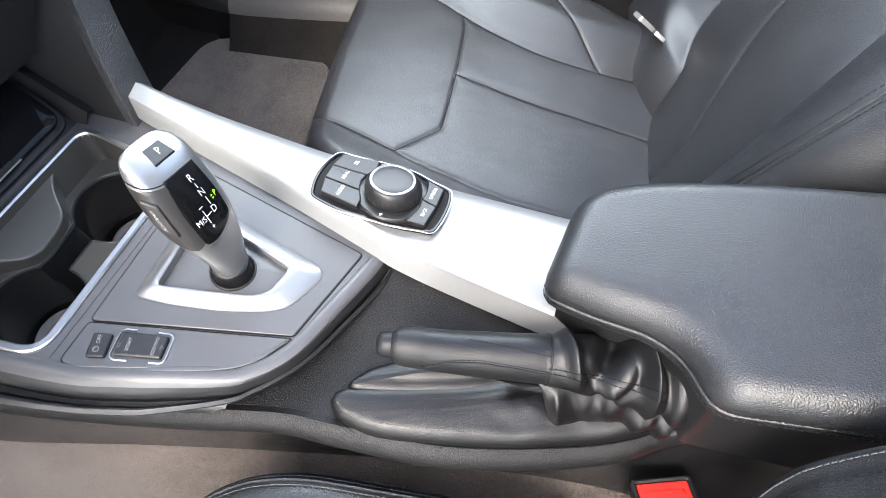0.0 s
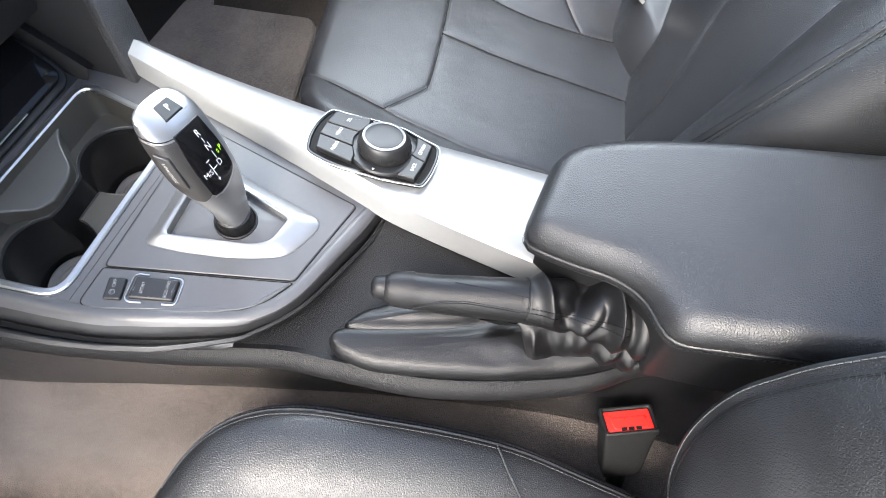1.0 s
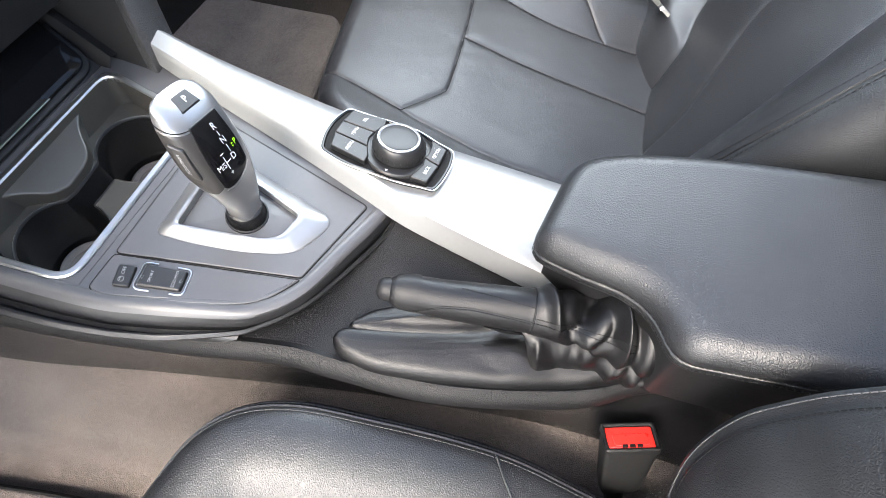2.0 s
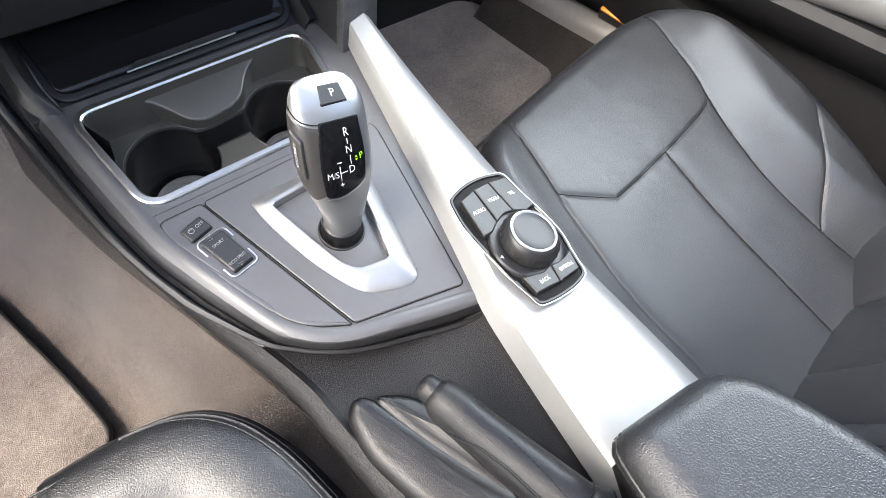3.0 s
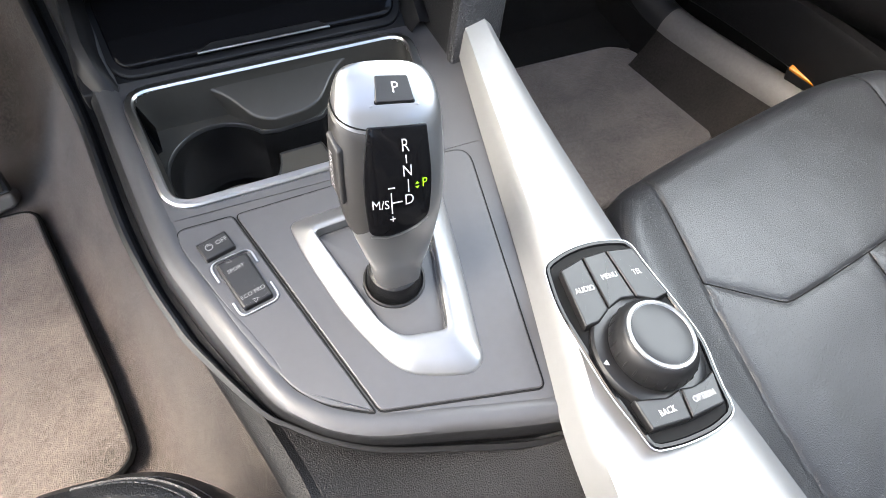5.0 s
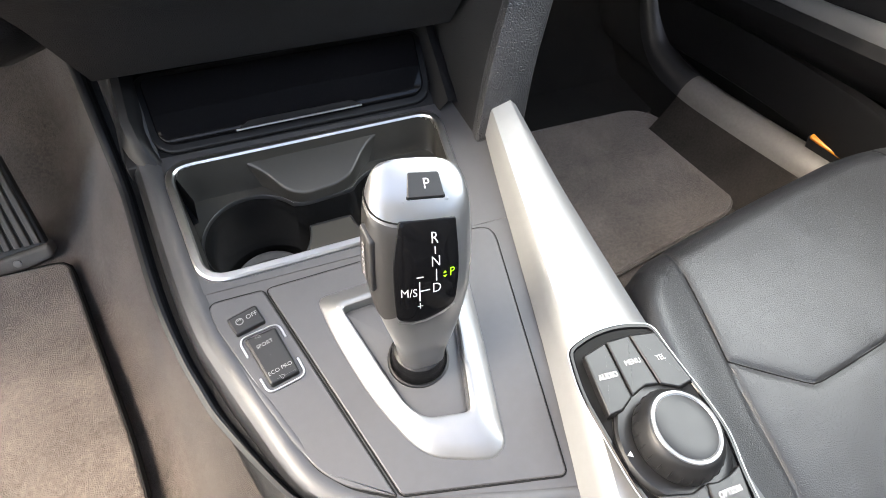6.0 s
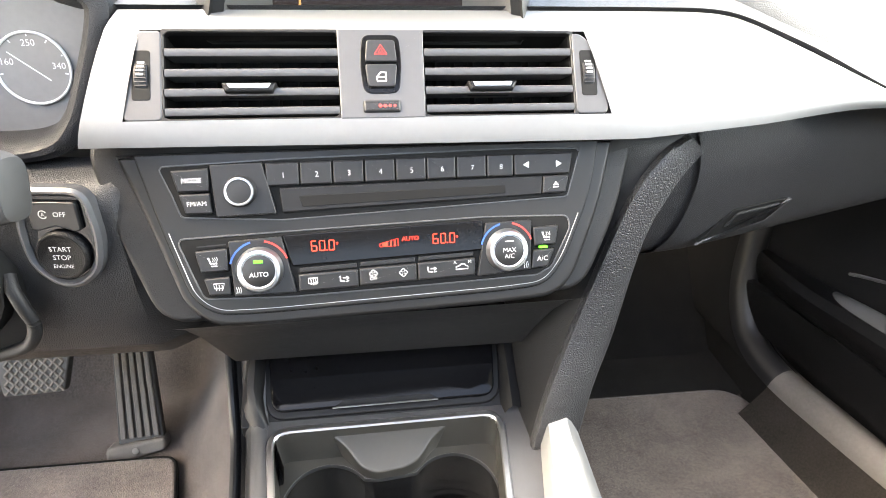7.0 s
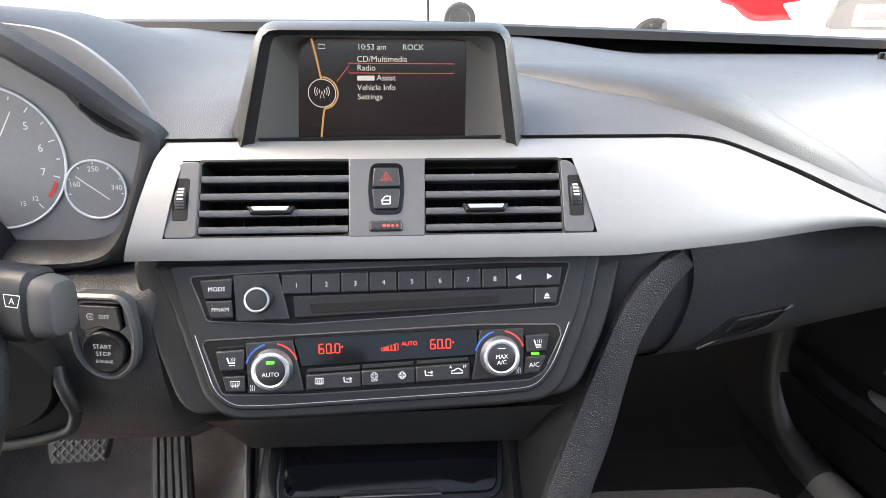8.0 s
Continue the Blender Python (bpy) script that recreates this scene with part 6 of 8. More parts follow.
ek = key_on(radio, [(0.1204, 0.0325), (0.1195, 0.0198), (0.1370, 0.0200), (0.1398, 0.0326)])
q = bmesh.new()
q.faces.new([q.verts.new(fas(0.1295 + dx, 0.0262 + dy, 0.0065)) for dx, dy in [(-0.0022, -0.0008), (0.0022, -0.0008), (0, 0.0022)]])
part("arrow", q, PRINT, ek)
stroke("arrow_bar", [(0.1273, 0.0242), (0.1317, 0.0242)], 0.0007, fas, 0.0065, PRINT, ek)

clim = thing("climate_panel", "black climate control panel with red display", "climate control")
AO = rounded([(-0.1320, -0.0005), (-0.1235, -0.0250), (-0.1180, -0.0390), (-0.0600, -0.0415), (0.0500, -0.0400), (0.1150, -0.0385), (0.1260, -0.0330), (0.1400, -0.0060), (0.1385, 0.0015), (0.0750, 0.0035), (-0.0600, 0.0010)], 0.003, 3)
part("recess", slab(inset(AO, -0.0008), -0.003, 0.0026, 0.0004, fas), DARK, clim)
# same added highlight bead round the climate recess
part("recess_edge", tube([fas(*p, 0.0024) for p in inset(AO, -0.0014)], 0.0006, 6, closed=True), CONSOLE_GREY, clim, "grey bead imitating the glint along the recess edge")
wp = part("display_window", slab(rounded([(-0.0655, 0.0000), (0.0740, 0.0025), (0.0755, -0.0185), (-0.0600, -0.0215)], 0.001), 0.001, 0.0050, 0.0008, fas), GLOSS, clim, "smoked red display window")


def digits(owner, text, u, v, s, step):
    """Seven-bar figures for the lit display."""
    bars = {"a": (0, 2, 1, 2), "b": (1, 1, 1, 2), "c": (1, 0, 1, 1), "d": (0, 0, 1, 0), "e": (0, 0, 0, 1), "f": (0, 1, 0, 2), "g": (0, 1, 1, 1)}
    glyph = {"6": "acdefg", "0": "abcdef"}
    for i, ch in enumerate(text):
        for b in glyph[ch]:
            x0, y0, x1, y1 = bars[b]
            stroke("lit_bar", [(u + i * step + x0 * s + (0.0003 if x0 != x1 else 0), v + y0 * s), (u + i * step + x1 * s - (0.0003 if x0 != x1 else 0), v + y1 * s)], 0.0008, fas, 0.0054, RED_LIT, owner)


for u in (-0.0465, 0.0380):
    digits(wp, "60", u, -0.0118, 0.0034, 0.0055)
    digits(wp, "0", u + 0.0120, -0.0118, 0.0034, 0.0055)
    part("lit_dot", slab(circle(u + 0.0103, -0.0117, 0.0005, 8), 0.004, 0.0054, 0.0001, fas), RED_LIT, wp)
    stroke("lit_degree", [(u + 0.0165, -0.0075), (u + 0.0173, -0.0067), (u + 0.0181, -0.0075), (u + 0.0173, -0.0083)], 0.0004, fas, 0.0054, RED_LIT, wp, True)
for j in range(5):
    stroke("lit_fan_bar", [(0.0002 + 0.0027 * j, -0.0118), (0.0022 + 0.0027 * j, -0.0118), (0.0022 + 0.0027 * j, -0.0092 + 0.0007 * j), (0.0002 + 0.0027 * j, -0.0098 + 0.0007 * j)], 0.0005, fas, 0.0054, RED_LIT, wp, True)
    if j < 1:
        part("lit_fan_fill", slab(box2(0.0029, -0.0116, 0.0047, -0.0092, 0.0002), 0.004, 0.0053, 0.0001, fas), RED_LIT, wp)
lettering("lit_word", "AUTO", 0.0044, fas, 0.0218, -0.0072, 0.0054, RED_LIT, wp, bold=0.0)


def dial(u, v, plate, words):
    part("dial_plate", slab(rounded(plate, 0.001, 3), 0.001, 0.0058, 0.0008, fas), KEYCAP, clim)
    k_ = part("dial", lathe([(0.0158, 0.005), (0.0154, 0.0072), (0.0149, 0.0080), (0.0145, 0.0108), (0.0138, 0.0121), (0.0117, 0.0126), (0.0110, 0.0118)], 64, fas, (u, v)), CHROME, clim, "satin silver turning ring")
    part("dial_face", lathe([(0.0114, 0.0113), (0.0104, 0.0120), (0.0005, 0.0122)], 48, fas, (u, v)), KEYCAP, k_)
    for i, w in enumerate(words):
        lettering("legend", w, 0.0045, fas, u, v - 0.0016 + (0.0022 - 0.0044 * i if len(words) > 1 else -0.001), 0.0126, PRINT, k_)
    stroke("cool_arc", arc(u, v, 0.0195, 105, 165), 0.0013, fas, 0.0061, BLUE_PRINT, k_)
    stroke("warm_arc", arc(u, v, 0.0195, 20, 78), 0.0013, fas, 0.0061, RED_PRINT, k_)
    return k_


kl = dial(-0.0815, -0.0222, [(-0.1008, -0.0020), (-0.0990, -0.0395), (-0.0580, -0.0395), (-0.0662, -0.0008)], ["AUTO"])
part("lamp", slab(box2(-0.0845, -0.0170, -0.0785, -0.0148, 0.0004), 0.0115, 0.0127, 0.0001, fas), GREEN_LIT, kl)
kr = dial(0.0918, -0.0195, [(0.0765, 0.0005), (0.0695, -0.0372), (0.1098, -0.0350), (0.1108, 0.0010)], ["MAX", "A/C"])
stroke("dash_mark", [(0.0888, -0.0125), (0.0948, -0.0125)], 0.0008, fas, 0.0126, PRINT_DIM, kr)


def symbol(owner, u, v, kind, top=0.0065):
    """Small printed pictograms."""
    w = 0.0007
    if kind == "seat":
        stroke("symbol", [(u - 0.0025, v + 0.003), (u - 0.0012, v - 0.001), (u + 0.003, v - 0.001)], 0.0012, fas, top, PRINT, owner)
        stroke("symbol", [(u - 0.0012, v - 0.0028), (u + 0.003, v - 0.0028)], w, fas, top, PRINT, owner)
        for i in range(3):
            stroke("symbol", [(u + 0.0002 + 0.0013 * i, v + 0.0002), (u + 0.0006 + 0.0013 * i, v + 0.0016), (u + 0.0002 + 0.0013 * i, v + 0.003)], 0.0004, fas, top, PRINT, owner)
    elif kind == "screen":
        stroke("symbol", [(u - 0.0035, v + 0.002), (u + 0.0035, v + 0.002), (u + 0.0028, v - 0.0012), (u - 0.0028, v - 0.0012)], w, fas, top, PRINT, owner, True)
        for i in range(3):
            stroke("symbol", [(u - 0.0018 + 0.0018 * i, v + 0.0012), (u - 0.0014 + 0.0018 * i, v - 0.001), (u - 0.0018 + 0.0018 * i, v - 0.0028)], 0.0005, fas, top, PRINT, owner)
    elif kind == "rear":
        stroke("symbol", [(u - 0.003, v + 0.0022), (u + 0.003, v + 0.0022), (u + 0.003, v - 0.0014), (u - 0.003, v - 0.0014)], w, fas, top, PRINT, owner, True)
        for i in range(3):
            stroke("symbol", [(u - 0.0016 + 0.0016 * i, v + 0.0014), (u - 0.0012 + 0.0016 * i, v - 0.001), (u - 0.0016 + 0.0016 * i, v - 0.0026)], 0.0005, fas, top, PRINT, owner)
    elif kind == "fan":
        for i in range(4):
            stroke("symbol", arc(u + 0.0014 * math.cos(i * math.pi / 2), v + 0.0014 * math.sin(i * math.pi / 2), 0.0013, 90 * i - 100, 90 * i + 150, 8), 0.0005, fas, top, PRINT, owner)
    elif kind == "flow":
        stroke("symbol", [(u - 0.0030, v + 0.002), (u - 0.0026, v - 0.0016), (u + 0.0004, v - 0.0020)], 0.0008, fas, top, PRINT, owner)
        stroke("symbol", [(u - 0.0010, v + 0.0004), (u + 0.0030, v + 0.0004)], 0.0006, fas, top, PRINT, owner)
        stroke("symbol", [(u + 0.0014, v + 0.0016), (u + 0.0030, v + 0.0004), (u + 0.0014, v - 0.0010)], 0.0006, fas, top, PRINT, owner)
        stroke("symbol", [(u + 0.0012, v - 0.0022), (u + 0.0032, v - 0.0016)], 0.0006, fas, top, PRINT, owner)
    elif kind == "car":
        stroke("symbol", [(u - 0.0045, v - 0.0016), (u - 0.0040, v + 0.0002), (u - 0.0018, v + 0.0008), (u - 0.0006, v + 0.0020), (u + 0.0016, v + 0.0020), (u + 0.0030, v + 0.0006), (u + 0.0044, v + 0.0002), (u + 0.0044, v - 0.0016)], 0.0007, fas, top, PRINT, owner, True)


k_ = key_on(clim, [(-0.1225, -0.0075), (-0.1195, -0.0220), (-0.1016, -0.0220), (-0.1018, -0.0065)])
symbol(k_, -0.1115, -0.0150, "seat")
stroke("lamp_line", [(-0.1215, -0.0048), (-0.1025, -0.0040)], 0.0010, fas, 0.0034, KEYCAP, k_)
k_ = key_on(clim, [(-0.1180, -0.0262), (-0.1150, -0.0375), (-0.1008, -0.0380), (-0.1010, -0.0258)])
symbol(k_, -0.1085, -0.0318, "screen")
k_ = key_on(clim, [(0.1118, -0.0045), (0.1125, -0.0180), (0.1290, -0.0172), (0.1312, -0.0038)])
symbol(k_, 0.1212, -0.0110, "seat")
part("lamp", slab(box2(0.1168, -0.0200, 0.1228, -0.0184, 0.0003), 0.003, 0.0056, 0.0001, fas), GREEN_LIT, clim)
key_on(clim, [(0.1115, -0.0212), (0.1100, -0.0345), (0.1225, -0.0338), (0.1282, -0.0206)], "A/C", 0.0050, at_=(0.1185, -0.0275))
row_keys = [(-0.0565, -0.0155), (-0.0150, 0.0255), (0.0262, 0.0680)]
for i, (a, b) in enumerate(row_keys):
    dv = 0.0013 * i
    k_ = key_on(clim, [(a, -0.0275 + dv), (a, -0.0392 + dv * 0.8), (b, -0.0386 + dv * 0.9), (b, -0.0265 + dv)])
    k1, k2 = [("rear", "flow"), ("fan", "fan"), ("flow", "car")][i]
    symbol(k_, a + (b - a) * 0.24, -0.0325 + dv + (0.001 if i == 1 else 0), k1)
    symbol(k_, a + (b - a) * 0.76, -0.0325 + dv + 0.0004, k2)
    if i == 1:
        lettering("legend", "OFF", 0.0030, fas, a + (b - a) * 0.24, -0.0350 + dv, 0.0065, PRINT, k_)
    if i == 2:
        lettering("legend", "A", 0.0032, fas, a + (b - a) * 0.64, -0.0288 + dv, 0.0065, PRINT, k_)
        lettering("legend", "M", 0.0032, fas, a + (b - a) * 0.90, -0.0288 + dv, 0.0065, PRINT, k_)
    part("lamp_strip", slab(rounded([(a + 0.001, -0.0232 + dv), (a + 0.001, -0.0262 + dv), (b - 0.001, -0.0252 + dv), (b - 0.001, -0.0222 + dv)], 0.0005), 0.001, 0.0044, 0.0005, fas), KEYCAP, clim)
for u in (-0.0975, 0.1045):
    for i in range(3):
        stroke("heat_mark", [(u + 0.0013 * i, -0.0375 + (0.004 if u > 0 else 0)), (u + 0.0005 + 0.0013 * i, -0.0352 + (0.004 if u > 0 else 0)), (u + 0.0013 * i, -0.0330 + (0.004 if u > 0 else 0))], 0.0005, fas, 0.0061, PRINT_DIM, clim)

# panel below the fascia
part("lower_panel", loft([[Vector((x * 1.00, 0.368 + 0.03 * x, 0.503)), Vector((x * 0.985, 0.384 + 0.03 * x, 0.490)), Vector((x * 0.95, 0.40 + 0.03 * x, 0.470)), Vector((x * 0.90, 0.418 + 0.02 * x, 0.440)), Vector((x * 0.86, 0.432, 0.415)), Vector((x * 0.86, 0.47, 0.408))] for x in [-0.140 + 0.29 * i / 16 for i in range(17)]]), DASH_SOFT, fascia, "smooth black lower panel")

# knee bolster pillar on the passenger side
pil = thing("console_pillar", "grained grey-black padded console pillar by passenger footwell", "console pillar")
PL = [(0.124, 0.362, 0.345), (0.138, 0.378, 0.400), (0.160, 0.398, 0.455), (0.184, 0.411, 0.528), (0.200, 0.417, 0.570), (0.222, 0.425, 0.597), (0.245, 0.436, 0.606)]
PR = [(0.170, 0.372, 0.335), (0.181, 0.385, 0.395), (0.199, 0.403, 0.441), (0.214, 0.415, 0.522), (0.232, 0.424, 0.560), (0.247, 0.432, 0.578), (0.262, 0.440, 0.590)]
la, ra = spline(PL, 30), spline(PR, 30)
secs = []
for a, b in zip(la, ra):
    n = (b - a).cross(Vector((0.2, 0.2, 1))).normalized()
    if n.y > 0:
        n = -n
    secs.append([a + Vector((0.004, 0.02, 0)), a + Vector((0.0, 0.003, 0)), a.lerp(b, 0.015) + n * 0.0018, a.lerp(b, 0.06) + n * 0.0030, a.lerp(b, 0.5) + n * 0.0040, a.lerp(b, 0.92) + n * 0.0030, a.lerp(b, 0.985) + n * 0.001, b + Vector((0.002, 0.008, 0)), b + Vector((0.004, 0.06, -0.005)), b + Vector((0.01, 0.16, -0.01))])
part("padded_face", loft(secs), PILLAR, pil)
cheek_b = [(0.118, 0.56, 0.35), (0.118, 0.56, 0.40), (0.125, 0.55, 0.45), (0.145, 0.50, 0.50), (0.158, 0.44, 0.545), (0.168, 0.425, 0.58), (0.178, 0.425, 0.612)]
cb = spline(cheek_b, 30)
part("side_cheek", loft([[a + Vector((0.002, 0.005, 0)), a.lerp(b, 0.33) + Vector((-0.001, 0, 0)), a.lerp(b, 0.66), b] for a, b in zip(la, cb)]), DASH_SOFT, pil, "smooth dark cheek panel")

# glove box side
glove = thing("glove_box", "black grained glove box with latch recess", "glove box")


def glove_pt(x, s):
    prof_g = [(0.462, 0.622), (0.452, 0.600), (0.450, 0.575), (0.454, 0.545), (0.460, 0.515), (0.468, 0.492), (0.485, 0.474), (0.54, 0.462), (0.64, 0.458), (0.80, 0.47)]
    y, z = lerp_table(s, [(i, a, b) for i, (a, b) in enumerate(prof_g)])
    k_ = x - 0.30
    rise = 0.12 * max(0, k_) * min(1.0, s / 4)
    tb = trm(min(x, 0.44), trim_bottom(min(x, 0.44)), 0)
    top_y = tb.y + 0.006
    return Vector((x, y + 0.16 * k_ if s > 0.5 else max(top_y, y + 0.16 * k_), (z if s > 1 else min(z, tb.z - 0.002 + 0.0)) + rise * 0.9))


part("lid", loft([[glove_pt(0.252 + 0.62 * i / 30 + 0.018 * math.sin(s / 6 * math.pi) * (1 - i / 30), s) for s in [j * 9 / 26 for j in range(27)]] for i in range(31)]), DASH_GRAIN, glove)
part("filler", loft([[glove_pt(0.17 + 0.13 * i / 6, s) + Vector((0, 0.004, 0)) for s in [j * 9 / 20 for j in range(21)]] for i in range(7)]), DASH_GRAIN, dash)
lat = frame_of(glove_pt(0.338, 4.1) + Vector((0, -0.001, 0)), (1, 0.16, 0.11), (0, -0.20, 0.98))
part("latch_recess", slab(rounded([(-0.046, -0.019), (0.024, -0.008), (0.044, 0.012), (-0.016, 0.012)], 0.003), -0.004, 0.0012, 0.001, by(lat)), DARK, glove)
part("latch", slab(rounded([(-0.022, -0.006), (0.022, 0.000), (0.036, 0.009), (-0.012, 0.009)], 0.002), 0.0, 0.0034, 0.002, by(lat)), CONSOLE_GRAIN, glove, "black pull latch")
part("latch_lip", slab(rounded([(-0.048, -0.021), (0.026, -0.0105), (0.047, 0.010), (0.043, 0.0115), (0.023, -0.0075), (-0.040, -0.0165)], 0.001), 0.0, 0.0026, 0.001, by(lat)), CONSOLE_GREY, glove, "worn grey lower lip")

# ---------------------------------------------------------------- screen
scr = thing("dash_screen", "black dashboard display screen showing media menu", "display screen")


def sfr(u, v, d):
    """Screen frame: u across, v up from its foot, d towards the cabin."""
    return Vector((0.001 + u, 0.497 - d + 0.05 * v, 0.684 + v))


HO = rounded([(-0.1280, -0.0085), (0.1225, -0.0085), (0.0995, 0.0955), (-0.0925, 0.0955)], [0.003, 0.003, 0.014, 0.014], 8)
HM = rounded([(-0.1125, -0.012), (0.1090, -0.012), (0.0915, 0.0908), (-0.0845, 0.0908)], [0.002, 0.002, 0.009, 0.009], 8)
HI = rounded([(-0.1040, -0.014), (0.1020, -0.014), (0.0850, 0.0868), (-0.0785, 0.0868)], [0.002, 0.002, 0.006, 0.006], 8)
SI = rounded([(-0.0725, -0.024), (0.0700, -0.024), (0.0680, 0.0815), (-0.0660, 0.0815)], [0.001, 0.001, 0.001, 0.001], 8)
nH = 96
ho, hm, hi, si = resample(HO, nH), resample(HM, nH), resample(HI, nH), resample(SI, nH)
secs = [[sfr(p.x * 0.93, p.y * 0.96, -0.030) for p in ho], [sfr(p.x, p.y, 0.014) for p in ho], [sfr(*p, 0.019) for p in inset(ho, 0.0006)], [sfr(*p, 0.0410) for p in inset(hm, -0.0015)], [sfr(*p, 0.0425) for p in hm]]
part("hood", loft(secs, ring=True, cap=False), HOOD_BLACK, scr, "satin grey-black plastic screen hood")
part("hood_edge", loft([[sfr(*p, 0.0425) for p in hm], [sfr(*p, 0.0395) for p in inset(hm, 0.0012)], [sfr(*p, 0.0375) for p in hi]], ring=True), COWL, scr, "dark inner step of hood")
part("inner_bezel", loft([[sfr(*p, 0.0378) for p in hi], [sfr(*p, 0.034) for p in inset(hi, 0.0015)], [sfr(*p, 0.0015) for p in inset(si, -0.001)], [sfr(*p, 0.0) for p in si]], ring=True), SCREEN_BEZEL, scr, "grey recessed bezel")
part("back", slab(inset(HO, 0.004), -0.032, -0.028, 0.001, sfr), PLASTIC, scr)
dsp = part("display", filled(SI, [], sfr, 0.0002), SCREEN, scr, "dark lit display with menu")


def srow(words, u, v, size, align="LEFT"):
    lettering("menu_text", words, size, sfr, u, v, 0.0006, SCREEN_TEXT, dsp, 0, align)


srow("10:53 am", -0.0200, 0.0752, 0.0064)
srow("ROCK", 0.0165, 0.0750, 0.0062)
srow("CD/Multimedia", -0.0205, 0.0658, 0.0066)
srow("Radio", -0.0205, 0.0590, 0.0066)
part("menu_bar", slab(box2(-0.0205, 0.0491, -0.0065, 0.0529, 0.0003), 0.0003, 0.0006, 0.0001, sfr), SCREEN_TEXT, dsp)
srow("Assist", -0.0048, 0.0512, 0.0066)
srow("Vehicle Info", -0.0207, 0.0434, 0.0066)
srow("Settings", -0.0207, 0.0360, 0.0066)
stroke("cursor_box", [(-0.0272, 0.0551), (0.0585, 0.0548), (0.0585, 0.0624), (-0.0272, 0.0628)], 0.0006, sfr, 0.0006, SCREEN_RED, dsp, True)
stroke("cursor_line", [(-0.0272, 0.0605), (-0.0370, 0.0485)], 0.0006, sfr, 0.0006, SCREEN_RED, dsp)
stroke("gold_curve", spline([(-0.0560, 0.0815), (-0.0530, 0.068), (-0.0500, 0.052), (-0.0485, 0.0490)], 14), 0.0016, sfr, 0.0005, SCREEN_GOLD, dsp)
stroke("gold_curve", spline([(-0.0520, 0.0010), (-0.0505, 0.012), (-0.0478, 0.0265), (-0.0420, 0.0300)], 14), 0.0016, sfr, 0.0005, SCREEN_GOLD, dsp)
stroke("gold_curve", arc(-0.0495, 0.0390, 0.0128, -80, 85, 20), 0.0014, sfr, 0.0005, SCREEN_GOLD, dsp)
part("menu_disc", slab(circle(-0.0495, 0.0390, 0.0112), 0.0003, 0.0007, 0.0001, sfr), SCREEN, dsp)
stroke("disc_ring", circle(-0.0495, 0.0390, 0.0112, 40), 0.0007, sfr, 0.0009, SCREEN_TEXT, dsp, True)
for r in (0.0022, 0.0042, 0.0060):
    for s in (0, 180):
        stroke("radio_wave", arc(-0.0495, 0.0405, r, s - 38, s + 38, 8), 0.0006, sfr, 0.0009, SCREEN_TEXT, dsp)
stroke("radio_mast", [(-0.0512, 0.0352), (-0.0495, 0.0408), (-0.0478, 0.0352)], 0.0006, sfr, 0.0009, SCREEN_TEXT, dsp, True)
stroke("note_symbol", [(-0.0508, 0.0740), (-0.0455, 0.0740), (-0.0455, 0.0772), (-0.0508, 0.0772)], 0.0005, sfr, 0.0006, SCREEN_TEXT, dsp, True)

# ---------------------------------------------------------------- instrument cluster
clus = thing("instrument_cluster", "grey instrument cluster with white-ringed dials", "instrument cluster")
CF = frame_of((-0.30, 0.468, 0.655), (1, 0.0, 0), (0, 0.12, 0.993))
cf = by(CF)
part("dial_panel", slab(rounded([(-0.17, -0.055), (0.090, -0.052), (0.128, 0.040), (0.110, 0.078), (0.066, 0.118), (-0.17, 0.145)], [0.02, 0.02, 0.01, 0.02, 0.03, 0.02], 5), -0.006, 0.0, 0.001, cf), DIAL_FACE, clus)


def gauge(u, v, r, a0, a1, n, names, needle, tsize):
    g_ = part("gauge_face", slab(circle(u, v, r, 48), 0.0, 0.0012, 0.0002, cf), DIAL_FACE, clus)
    part("white_ring", tube([cf(*p, 0.0016) for p in circle(u, v, r, 72)], 0.0010, 6, closed=True), PRINT, g_, "pale ring round dial")
    for i in range(n):
        a = a0 + (a1 - a0) * i / (n - 1)
        long = i % 2 == 0
        stroke("tick", [(u + r * q * math.cos(radians(a)), v + r * q * math.sin(radians(a))) for q in (0.93, 0.84 if long else 0.88)], 0.0009, cf, 0.0016, PRINT, g_)
    for a, w in names:
        lettering("figure", w, tsize, cf, u + r * 0.70 * math.cos(radians(a)), v + r * 0.70 * math.sin(radians(a)), 0.0016, PRINT, g_)
    stroke("needle", [(u - r * 0.75 * math.cos(radians(needle)), v - r * 0.75 * math.sin(radians(needle))), (u + r * 0.55 * math.cos(radians(needle)), v + r * 0.55 * math.sin(radians(needle)))], 0.0009, cf, 0.0026, PRINT, g_)
    return g_


gauge(0.072, -0.003, 0.0235, 190, -10, 7, [(90, "250"), (5, "340"), (165, "160")], -38, 0.0060)
gauge(-0.004, 0.022, 0.0560, 215, -50, 17, [(40, "5"), (12, "6"), (-16, "7")], 240, 0.0085)
lettering("figure", "15", 0.0055, cf, 0.014, -0.014, 0.0018, PRINT, clus)
lettering("figure", "12", 0.0055, cf, 0.024, -0.010, 0.0018, PRINT, clus)
stroke("red_zone", arc(-0.004, 0.022, 0.050, -22, -38, 6), 0.0030, cf, 0.0018, RED_PRINT, clus)
